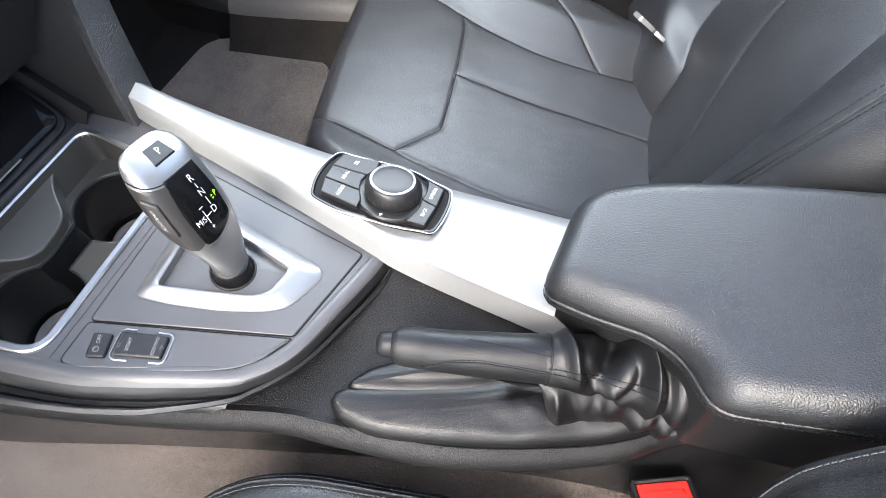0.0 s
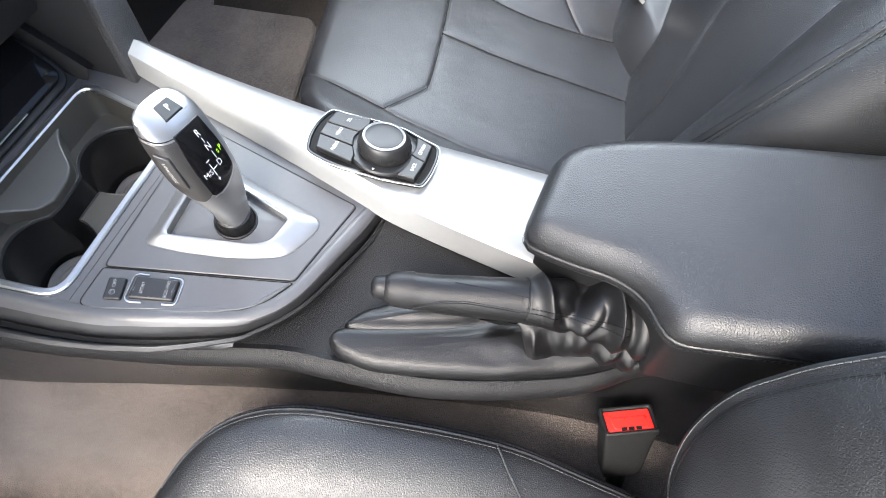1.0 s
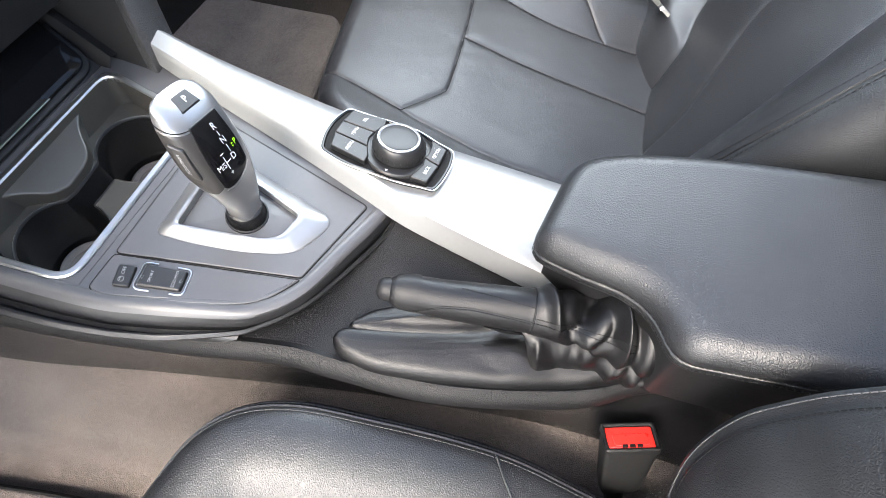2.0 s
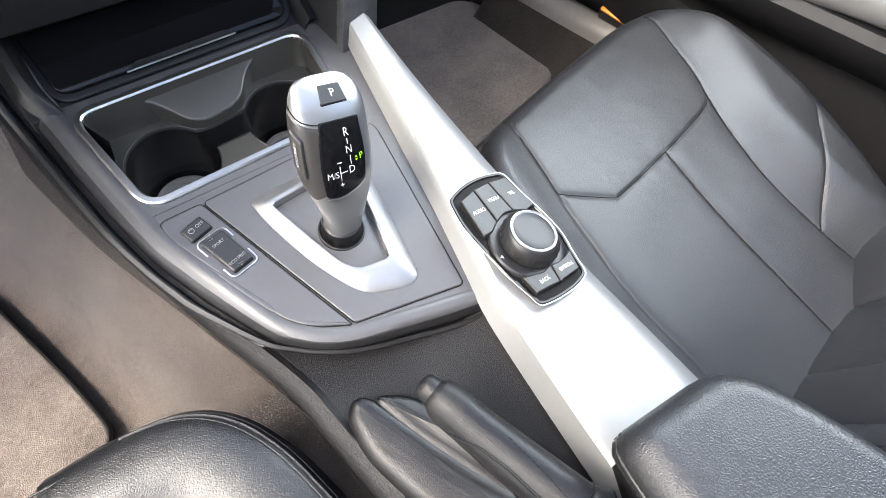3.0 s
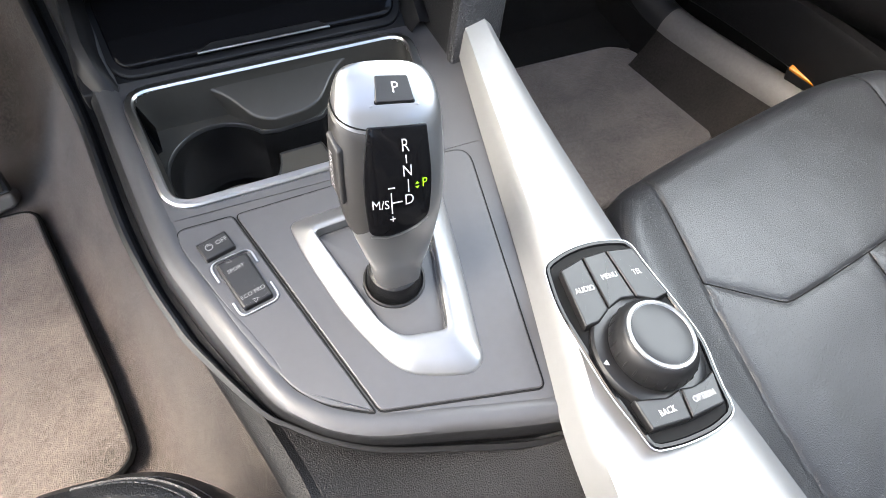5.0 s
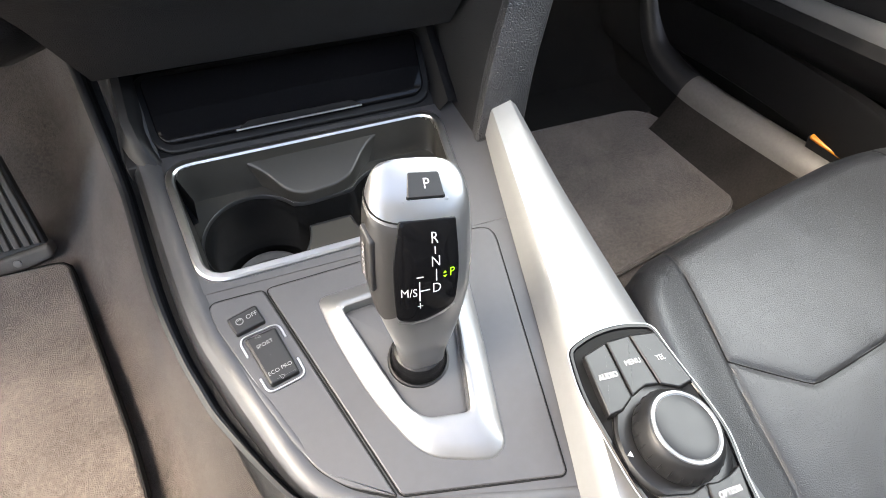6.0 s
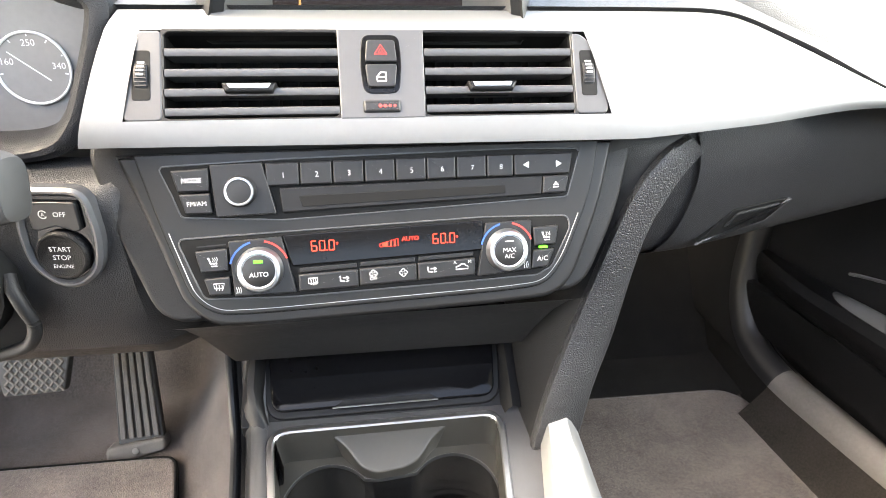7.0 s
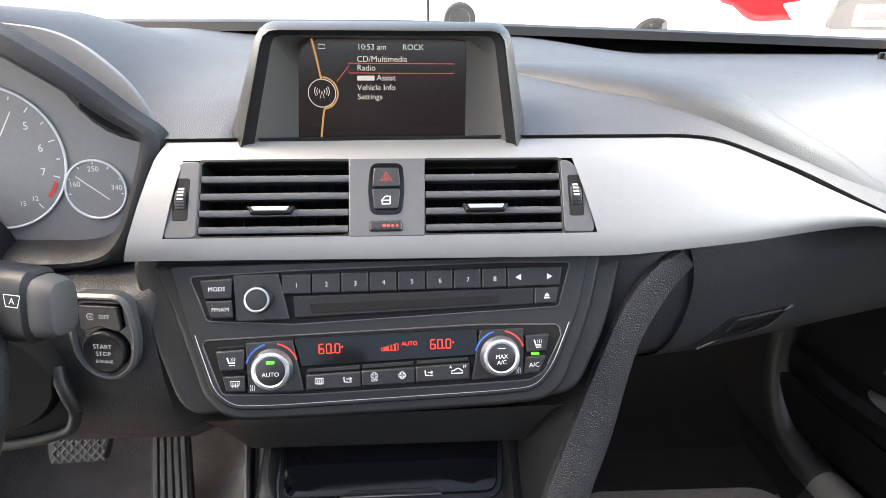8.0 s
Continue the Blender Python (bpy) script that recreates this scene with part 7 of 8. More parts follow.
# rim of the cluster pocket
rim_path = spline([(-0.47, 0.445, 0.606), (-0.36, 0.440, 0.603), (-0.27, 0.436, 0.603), (-0.222, 0.436, 0.607), (-0.203, 0.440, 0.622), (-0.190, 0.447, 0.652), (-0.180, 0.455, 0.684), (-0.181, 0.458, 0.697), (-0.200, 0.456, 0.712), (-0.222, 0.452, 0.732), (-0.245, 0.448, 0.750), (-0.275, 0.446, 0.768), (-0.33, 0.444, 0.785), (-0.47, 0.448, 0.785)], 76)
secs = []
cen = Vector((-0.32, 0.49, 0.67))
for p in rim_path:
    o = (p - cen)
    o.y = 0
    o.normalize()
    secs.append([p + o * 0.014 + Vector((0, 0.012, 0)), p + o * 0.011 + Vector((0, -0.001, 0)), p + o * 0.005 + Vector((0, -0.005, 0)), p + Vector((0, -0.005, 0)), p - o * 0.005 + Vector((0, 0.0, 0)), p - o * 0.008 + Vector((0, 0.012, 0)), p - o * 0.010 + Vector((0, 0.034, 0))])
part("pocket_rim", loft(secs), RIM_GRAIN, clus, "grained black surround")

# ---------------------------------------------------------------- lower dash on the driver's side
low = thing("driver_lower_dash", "black grained lower dash panel round starter button", "lower dash")
secs = []
for i in range(25):
    x = -0.140 - 0.425 * i / 24
    f = i / 24
    y0 = 0.408 + 0.012 * math.sin(min(1, f * 3) * math.pi)
    edge = 0.16 * max(0, 1 - f * 14)
    xe = lambda z: x + 0.10 * max(0, 0.61 - z) * max(0, 1 - f * 5) + 0.0
    secs.append([Vector((xe(z), y + edge * 0.25, z)) for y, z in [(0.446, 0.622 - 0.026 * min(1, f * 9)), (0.424, 0.614 - 0.022 * min(1, f * 9)), (0.410, 0.606 - 0.018 * min(1, f * 9)), (0.402, 0.590 - 0.008 * min(1, f * 9)), (0.399, 0.570), (0.397, 0.545), (0.396, 0.520), (0.400, 0.484), (0.410, 0.456), (0.424, 0.438), (0.455, 0.422), (0.50, 0.412), (0.62, 0.404)]])
part("upper_panel", loft([s[:9] for s in secs]), DASH_GRAIN, low)
part("knee_panel", loft([s[8:] for s in secs]), DASH_SOFT, low, "smoother knee panel under dash")
st = thing("starter_button", "round black engine start button with switch above", "starter button")
SF = frame_of((-0.2075, 0.3965, 0.556), (1, -0.12, 0), (0, 0.10, 0.995))
sf = by(SF)
SO = rounded([(-0.0195, 0.034), (0.0190, 0.034), (0.0235, 0.004), (0.0190, -0.020), (0.0, -0.032), (-0.0190, -0.020), (-0.0235, 0.004)], [0.008, 0.008, 0.02, 0.014, 0.02, 0.014, 0.02], 6)
part("trim_ring", frame_ring(inset(SO, -0.0042), inset(SO, 0.0016), -0.006, 0.0042, 0.0022, sf), CONSOLE_GREY, st, "satin grey ring")
part("recess", slab(inset(SO, 0.0015), -0.004, 0.0005, 0.0004, sf), GLOSS, st)
uk = part("stop_switch", slab(rounded([(-0.0155, 0.0290), (0.0150, 0.0290), (0.0160, 0.0100), (0.0120, 0.0085), (0.0, 0.0125), (-0.0120, 0.0085), (-0.0160, 0.0100)], 0.002), 0, 0.0040, 0.0012, sf), KEYCAP, st)
lettering("legend", "OFF", 0.0048, sf, 0.0040, 0.0205, 0.0043, PRINT, uk)
stroke("symbol", arc(-0.0065, 0.0205, 0.0026, 30, 330), 0.0006, sf, 0.0043, PRINT, uk)
lettering("legend", "A", 0.0036, sf, -0.0065, 0.0204, 0.0043, PRINT, uk)
bt = part("button", lathe([(0.0172, 0.0), (0.0170, 0.0040), (0.0160, 0.0056), (0.0150, 0.0058), (0.0138, 0.0050), (0.0005, 0.0048)], 56, sf, (0.0, -0.0085)), CONSOLE_GRAIN, st)
lettering("legend", "START", 0.0050, sf, 0.0, -0.0035, 0.0054, PRINT, bt)
lettering("legend", "STOP", 0.0050, sf, 0.0, -0.0095, 0.0054, PRINT, bt)
lettering("legend", "ENGINE", 0.0038, sf, 0.0, -0.0158, 0.0054, PRINT, bt)

# flat dark sheet over the panel in place of a shaded hollow
part("column_opening", slab(rounded([(-0.244, 0.540), (-0.237, 0.512), (-0.236, 0.498), (-0.250, 0.481), (-0.284, 0.472), (-0.36, 0.464), (-0.36, 0.552)], 0.004, 3), -0.002, 0.002, 0.001, by(frame_of((0, 0.390, 0), (1, 0, 0), (0, 0, 1)))), DARK, low, "dark flat sheet standing in for the shaded column opening")
part("column_opening_lip", tube(spline([(-0.244, 0.390, 0.536), (-0.241, 0.384, 0.528), (-0.237, 0.382, 0.514), (-0.235, 0.383, 0.501), (-0.239, 0.383, 0.488), (-0.250, 0.384, 0.479), (-0.284, 0.385, 0.470), (-0.34, 0.387, 0.463)], 34), 0.0046, 10), DASH_SOFT, low, "rounded edge of column opening")
# wiper stalk, steering column and wheel rim
stalk = thing("wiper_stalk", "black wiper stalk with printed symbols", "wiper stalk")
sa, sb_ = Vector((-0.1955, 0.3140, 0.6330)), Vector((-0.35, 0.335, 0.645))
sd = (sb_ - sa).normalized()
su = Vector((0, 0.25, 0.97))
sn = sd.cross(su).normalized()
secs = []
for s, a, b in [(-0.006, 0.013, 0.019), (-0.003, 0.016, 0.0215), (0.03, 0.0165, 0.0225), (0.07, 0.015, 0.0205), (0.11, 0.013, 0.016), (0.155, 0.011, 0.013)]:
    secs.append([sa + sd * s + sn * a * q[0] + su * b * q[1] for q in [(math.copysign(abs(math.cos(t)) ** 0.6, math.cos(t)), math.copysign(abs(math.sin(t)) ** 0.6, math.sin(t))) for t in [2 * math.pi * j / 28 for j in range(28)]]])
part("arm", loft(secs, ring=True, cap=True), PLASTIC, stalk)
secs = []
for s, a, b in [(-0.019, 0.008, 0.012), (-0.0175, 0.0115, 0.0155), (-0.012, 0.0135, 0.0175), (-0.006, 0.014, 0.0182), (-0.003, 0.013, 0.017)]:
    secs.append([sa + sd * s + sn * a * q[0] + su * b * q[1] for q in [(math.copysign(abs(math.cos(t)) ** 0.6, math.cos(t)), math.copysign(abs(math.sin(t)) ** 0.6, math.sin(t))) for t in [2 * math.pi * j / 28 for j in range(28)]]])
part("end_cap", loft(secs, ring=True, cap=True), RUBBER, stalk, "matt end cap")
KF = frame_of(sa + sd * 0.000 + sn * (-0.0166 if sn.y > 0 else 0.0166) + su * 0.006, -sd, su)
kf = by(KF)
stroke("wiper_symbol", [(-0.0048, 0.0036), (0.0048, 0.0036), (0.0034, -0.0032), (-0.0034, -0.0032)], 0.0006, kf, 0.0012, PRINT, stalk, True)
lettering("legend", "A", 0.0048, kf, 0.0, 0.0, 0.0012, PRINT, stalk)
for v in (0.004, -0.008):
    stroke("wiper_symbol", [(-0.0190, v + 0.003), (-0.0125, v + 0.003), (-0.0135, v - 0.003), (-0.0180, v - 0.003)], 0.0007, kf, 0.0012, PRINT, stalk, True)
col = thing("steering_column", "black plastic steering column shroud", "steering column")
part("shroud", loft([[Vector((-0.375 + a * math.cos(t), y, z + b * math.sin(t))) for t in [2 * math.pi * j / 28 for j in range(28)]] for y, z, a, b in [(0.30, 0.620, 0.055, 0.05), (0.34, 0.615, 0.068, 0.062), (0.40, 0.595, 0.082, 0.080), (0.46, 0.58, 0.085, 0.09)]], ring=True, cap=True), PLASTIC, col)
part("gaiter", loft([[Vector((-0.30 + a * math.cos(t), y, z + b * math.sin(t))) for t in [2 * math.pi * j / 24 for j in range(24)]] for y, z, a, b in [(0.380, 0.53, 0.055, 0.045), (0.40, 0.525, 0.062, 0.052), (0.43, 0.52, 0.066, 0.058)]], ring=True, cap=True), DARK, col)
sw_ = thing("steering_wheel", "black leather steering wheel", "steering wheel")
wc = pose(-0.407, 0.275, 0.606, 68, 0, 5)
part("rim", tube([wc @ Vector((0.186 * math.cos(t), 0.186 * math.sin(t), 0)) for t in [2 * math.pi * j / 72 for j in range(72)]], 0.0155, 14, closed=True), LEATHER, sw_)
part("hub", lathe([(0.075, -0.01), (0.078, 0.005), (0.065, 0.02), (0.03, 0.026), (0.002, 0.027)], 40, by(wc)), PLASTIC, sw_)
for a in (0, 180, 270):
    part("spoke", slab([Vector((math.cos(radians(a)) * x - math.sin(radians(a)) * y, math.sin(radians(a)) * x + math.cos(radians(a)) * y)) for x, y in [(0.06, -0.022), (0.18, -0.015), (0.18, 0.015), (0.06, 0.022)]], -0.008, 0.010, 0.004, by(wc)), PLASTIC, sw_)

# pedals
acc = thing("accelerator_pedal", "tall ribbed black rubber accelerator pedal", "pedal")
AF = frame_of((-0.383, 0.728, 0.078), (0.99, 0.06, 0), (0.12, 0.46, 0.88))
af = by(AF)
part("plate", slab(rounded([(-0.034, -0.075), (0.034, -0.075), (0.025, 0.16), (-0.025, 0.16)], 0.006), -0.012, 0.0, 0.003, af), RUBBER, acc)
for i in range(5):
    u = -0.024 + 0.012 * i
    part("rib", slab(rounded([(u - 0.0042, -0.060), (u + 0.0042, -0.060), (u * 0.8 + 0.0036, 0.155), (u * 0.8 - 0.0036, 0.155)], 0.002), -0.002, 0.0045, 0.002, af), PEDAL_RUBBER, acc)
part("foot", slab(rounded([(-0.050, -0.100), (0.038, -0.082), (0.038, -0.062), (-0.050, -0.070)], 0.008), -0.015, 0.010, 0.005, af), PEDAL_RUBBER, acc)
part("rivet", lathe([(0.0055, 0.008), (0.005, 0.0115), (0.001, 0.012)], 16, af, (-0.006, -0.078)), SILL, acc, "pale plug")
brk = thing("brake_pedal", "black rubber brake pedal with crossed tread", "pedal")
BF = frame_of((-0.462, 0.665, 0.202), (1, 0.05, 0), (0.05, 0.55, 0.83))
bf = by(BF)
part("pad", slab(rounded([(-0.040, -0.028), (0.036, -0.028), (0.046, 0.028), (-0.050, 0.028)], 0.008), -0.012, 0.0, 0.003, bf), RUBBER, brk)
tr = bmesh.new()
for i in range(-8, 9):
    for s in (1, -1):
        x0 = i * 0.012
        a, b = (x0 - 0.024 * s, -0.026), (x0 + 0.024 * s, 0.026)
        pts_ = [(a[0] + (b[0] - a[0]) * k / 8, a[1] + (b[1] - a[1]) * k / 8) for k in range(9)]
        pts_ = [p for p in pts_ if abs(p[0]) < 0.040 + 0.09 * p[1]]
        if len(pts_) > 1:
            tube([bf(*p, 0.0008) for p in pts_], 0.0018, 5, bm=tr)
part("tread", tr, PEDAL_RUBBER, brk)
# ---------------------------------------------------------------- front seats


def pz(base, slope=0.10, y0=0.14):
    return lambda x, y, h: Vector((x, y, base + slope * (y - y0) + h))


def panel_outline(pts, n=56, r=0.012):
    return resample(rounded(pts, r, 5), n)


def soft_panel(name, pts, fn, drop, dome, parent, mat=None, r=0.012, roll=0.0024, wr=0.0, label=""):
    bm = puff(panel_outline(pts, 72, r), fn, drop, dome, roll)
    if wr:
        for v in bm.verts:
            v.co.z += wr * (noise.noise(v.co * 22) + 0.6 * noise.noise(v.co * 55 + Vector((3, 1, 7))))
    return part(name, bm, mat or LEATHER_SMOOTH, parent, label, sharp=75)


def near(pts, line):
    """Distance in the plane from each point to a polyline."""
    best = np.full(len(pts), 9.0)
    for a, b in zip(line, line[1:]):
        a, b = np.array(a[:2]), np.array(b[:2])
        ab = b - a
        f = np.clip(((pts - a) @ ab) / max(1e-12, ab @ ab), 0, 1)
        best = np.minimum(best, np.linalg.norm(pts - a - f[:, None] * ab, axis=1))
    return best


def inside(pts, poly):
    """Which points lie in a polygon."""
    hit = np.zeros(len(pts), bool)
    for (x0, y0), (x1, y1) in zip(poly, poly[1:] + poly[:1]):
        if y0 == y1:
            continue
        hit ^= ((pts[:, 1] < y0) != (pts[:, 1] < y1)) & (pts[:, 0] < x0 + (pts[:, 1] - y0) * (x1 - x0) / (y1 - y0))
    return hit


def upholstery(parent, rows, place, seams, panels, rest, mat, deep=0.0012, puff_=0.0018, rim=None):
    """A stuffed cover over a grid of (a, b) rows, drawn in along its seams and split into panels."""
    k = len(rows[0])
    flat_pts = np.array([q for r in rows for q in r])
    sunk = np.zeros(len(flat_pts))
    for line in seams:
        e = near(flat_pts, line)
        sunk = np.maximum(sunk, deep * np.exp(-(e / 0.0017) ** 2) + puff_ * np.exp(-e / 0.009))
    if rim:
        co = [place(a, b, -h, e) for (a, b), h, e in zip(flat_pts.tolist(), sunk.tolist(), near(flat_pts, rim).tolist())]
    else:
        co = [place(a, b, -h) for (a, b), h in zip(flat_pts.tolist(), sunk.tolist())]
    n = len(rows)
    which = np.full(len(flat_pts), -1)
    for i, (name, poly, _) in enumerate(panels):
        which[(which < 0) & inside(flat_pts, poly)] = i
    sets = {}
    for r in range(n - 1):
        for c in range(k - 1):
            q = (r * k + c, r * k + c + 1, (r + 1) * k + c + 1, (r + 1) * k + c)
            sets.setdefault(int(which[q[0]]), []).append(q)
    for i, faces in sorted(sets.items()):
        name, label = (panels[i][0], panels[i][2]) if i >= 0 else (rest, "")
        used = sorted({v for q in faces for v in q})
        index = {v: j for j, v in enumerate(used)}
        me = bpy.data.meshes.new("tmp")
        me.from_pydata([co[v] for v in used], [], [[index[v] for v in q] for q in faces])
        bm = bmesh.new()
        bm.from_mesh(me)
        bpy.data.meshes.remove(me)
        part(name, bm, mat, parent, label, sharp=80)


def coons(inner, outer, back, front, n, m):
    """Grid between four edges: inner and outer run from back to front, back and front from inner to outer."""
    c0, c1, d0, d1 = resample(inner, n, False), resample(outer, n, False), resample(back, m, False), resample(front, m, False)
    grid = []
    for i in range(n):
        v = i / (n - 1)
        row = []
        for j in range(m):
            u = j / (m - 1)
            p = c0[i] * (1 - u) + c1[i] * u + d0[j] * (1 - v) + d1[j] * v - (c0[0] * (1 - u) * (1 - v) + c1[0] * u * (1 - v) + c0[-1] * (1 - u) * v + c1[-1] * u * v)
            row.append((p.x, p.y))
        grid.append(row)
    return grid


ps = thing("car_seat", "black leather front passenger seat with stitched panels", "car seat", "front seats")
CUSHION_RISE = [(-0.24, 0.196), (-0.12, 0.218), (0.0, 0.238), (0.15, 0.258), (0.25, 0.265), (0.36, 0.266)]
OUTER_SEAM = [(-0.25, 0.545), (-0.135, 0.531), (-0.03, 0.507), (0.05, 0.500), (0.12, 0.509), (0.172, 0.525), (0.207, 0.539), (0.252, 0.551), (0.298, 0.565), (0.34, 0.572)]
INNER_SEAM = [(-0.25, 0.274), (-0.03, 0.257), (0.04, 0.250), (0.122, 0.254), (0.167, 0.261), (0.253, 0.275), (0.30, 0.280)]
cush_inner = spline([(0.176, -0.23), (0.180, 0.0), (0.190, 0.12), (0.203, 0.20), (0.218, 0.240), (0.238, 0.264)], 60)
cush_outer = spline([(0.615, -0.23), (0.630, -0.07), (0.644, 0.0), (0.658, 0.09), (0.660, 0.18), (0.650, 0.262), (0.633, 0.305), (0.606, 0.331)], 60)
cush_front = spline([(0.238, 0.264), (0.270, 0.279), (0.350, 0.297), (0.434, 0.313), (0.537, 0.331), (0.575, 0.336), (0.606, 0.331)], 60)
cush_back = [Vector((0.176, -0.23)), Vector((0.615, -0.23))]
cush_line = [tuple(p) for p in cush_inner] + [tuple(p) for p in cush_front] + [tuple(p) for p in cush_outer[::-1]] + [tuple(p) for p in cush_back[::-1]]


def cushion_top(x, y, h=0.0, e=None):
    """The stuffed cushion: falling to the back, bolsters proud, rounded over at its rim."""
    z = lerp_table(y, CUSHION_RISE)[0]
    xs, xi = lerp_table(y, OUTER_SEAM)[0], lerp_table(y, INNER_SEAM)[0]
    front = smooth01((0.335 - y) / 0.10)
    z += (0.006 + 0.016 * front) * smooth01((x - xs) / 0.075) + 0.007 * smooth01((xi - x) / 0.045)
    z -= 0.004 * math.sin(math.pi * max(0.0, min(1.0, (x - xi) / (xs - xi)))) * smooth01((0.16 - y) / 0.1)
    if e is None:
        e = float(near(np.array([[x, y]]), cush_line)[0])
    r = 0.026 + 0.016 * smooth01((x - 0.50) / 0.09)
    if e < r:
        z -= r - math.sqrt(max(0.0, r * r - (r - e) ** 2))
    if xi < x < xs and y < 0.16:
        z += 0.0004 * noise.noise(Vector((x, y * 0.6, 0)) * 30) + 0.00012 * noise.noise(Vector((x * 1.6, y, 0.3)) * 75)
    return Vector((x, y, z + h))


def seam_of(table, y0, y1, n=30):
    return [(lerp_table(y0 + (y1 - y0) * i / n, table)[0], y0 + (y1 - y0) * i / n) for i in range(n + 1)]


thigh_line = [tuple(p) for p in spline([(0.261, 0.167), (0.288, 0.148), (0.309, 0.134)], 10)] + [tuple(p) for p in spline([(0.313, 0.1325), (0.325, 0.131), (0.411, 0.1435), (0.500, 0.161), (0.525, 0.172)], 30)]
mid_line = [tuple(p) for p in spline([(0.411, 0.1435), (0.411, 0.05), (0.416, -0.03), (0.422, -0.10), (0.431, -0.17), (0.435, -0.25)], 40)]
cross_line = [(0.625, 0.085), (0.600, 0.062), (0.560, 0.022), (0.505, -0.030)]
in_lo, in_hi, out_lo, out_hi = seam_of(INNER_SEAM, -0.25, 0.167), seam_of(INNER_SEAM, 0.167, 0.30), seam_of(OUTER_SEAM, -0.25, 0.172), seam_of(OUTER_SEAM, 0.172, 0.345)
near_mid = [p for p in thigh_line if p[0] <= 0.4111]
far_mid = [p for p in thigh_line if p[0] >= 0.4109]
grid = coons(cush_inner, cush_outer, cush_back, cush_front, 270, 216)
upholstery(ps, grid, cushion_top, [in_lo, in_hi, out_lo, out_hi, thigh_line, mid_line, cross_line], [
    ("thigh_panel", thigh_line + out_hi[1:] + [(0.58, 0.40), (0.27, 0.40)] + in_hi[::-1], ""),
    ("inner_seat_panel", near_mid + mid_line[1:] + in_lo[:], ""),
    ("middle_seat_panel", mid_line[::-1] + far_mid[1:] + out_lo[::-1], ""),
    ("inner_bolster", in_lo + in_hi[1:] + [(0.27, 0.40), (0.0, 0.40), (0.0, -0.3), (0.274, -0.3)], ""),
    ("outer_rear_bolster", [p for p in out_lo if p[1] < -0.03] + cross_line[::-1] + [(0.75, 0.19), (0.75, -0.3), (0.545, -0.3)], "")], "outer_bolster", LEATHER_SMOOTH, rim=cush_line)
for line in (thigh_line, mid_line[:34], out_hi[:-4], [p for p in out_lo if p[1] > -0.14], in_hi[:-12], cross_line[1:]):
    part("seam", tube([cushion_top(*p, -0.0024) for p in resample([Vector(q) for q in line], 40, False)], 0.0006, 5), BLACK_THREAD, ps, "dark sewn seam")
rim = [Vector(p) for p in cush_line[:180]]
part("side_cover", loft([[cushion_top(p.x, p.y, -d) + Vector(((0.42 - p.x) * s, (0.02 - p.y) * s, 0)) for p in rim] for d, s in [(-0.0006, 0.001), (0.02, -0.008), (0.05, 0.0), (0.10, 0.03), (0.16, 0.08)]]), LEATHER_SMOOTH, ps, "leather side of the cushion")
part("base", slab(rounded([(0.25, 0.225), (0.55, 0.27), (0.60, 0.22), (0.60, -0.2), (0.22, -0.22), (0.22, 0.19)], 0.03), 0.03, 0.15, 0.02), PLASTIC, ps, "black plastic seat base")

# backrest: flat middle, rolled bolsters, double seam along the inner one
BACK_O, BACK_A, BACK_U, BACK_N = Vector((0.3633, -0.1425, 0.2775)), Vector((-0.988, -0.153, 0.017)), Vector((0.083, -0.439, 0.895)), Vector((-0.130, 0.885, 0.447))


def bkf(u, v, d):
    return BACK_O + BACK_A * u + BACK_U * v + BACK_N * d


CREASE = [(-0.10, 0.080), (0.06, 0.065), (0.11, 0.053), (0.16, 0.039), (0.20, 0.028), (0.30, 0.008), (0.50, -0.010)]
OUT_BACK = [(-0.10, -0.095), (-0.005, -0.131), (0.015, -0.168), (0.03, -0.184), (0.07, -0.200), (0.50, -0.270)]
BOLSTER = [(0.0, 0.0), (0.10, 0.13), (0.25, 0.40), (0.45, 0.69), (0.65, 0.89), (0.82, 0.985), (0.93, 1.0), (1.0, 0.985)]


def back_seam(v):
    return 0.147 - 0.05 * max(0.0, 0.10 - v), 0.055 - 1.3 * max(0.0, 0.10 - v) ** 2


def back_top(u, v, h=0.0):
    cu, so = lerp_table(v, CREASE)[0], lerp_table(v, OUT_BACK)[0]
    su, sd = back_seam(v)
    d = 0.0
    if u > cu:
        d = sd * lerp_table((u - cu) / (su - cu), BOLSTER)[0]
    elif u < so:
        d = 0.030 * math.sin(math.pi / 2 * min(1.0, (so - u) / 0.085))
    else:
        d = 0.003 * math.sin(math.pi * (u - so) / (cu - so))
    d -= 0.9 * max(0.0, 0.03 - v) ** 2
    return bkf(u, v, d + h)


vs_ = [-0.07 + 0.55 * i / 219 for i in range(220)]
crease_line = [(lerp_table(v, CREASE)[0], v) for v in vs_[::5]]
outb_line = [(lerp_table(v, OUT_BACK)[0], v) for v in vs_[::5]]
midb_line = [tuple(p) for p in spline([(0.002, -0.07), (-0.006, -0.01), (-0.018, 0.012), (-0.056, 0.058), (-0.082, 0.092), (-0.106, 0.145), (-0.140, 0.25), (-0.19, 0.49)], 50)]
grid = [[(-0.34 + (back_seam(v)[0] + 0.34) * j / 179, v) for j in range(180)] for v in vs_]
upholstery(ps, grid, back_top, [crease_line, outb_line, midb_line], [
    ("back_middle_panel", midb_line + outb_line[::-1], ""),
    ("back_inner_panel", crease_line + midb_line[::-1], ""),
    ("back_outer_bolster", outb_line + [(-0.5, 0.6), (-0.5, -0.2)], "")], "back_inner_bolster", LEATHER_SMOOTH, deep=0.0010, puff_=0.0016)
secs, seam_a, seam_b = [], [], []
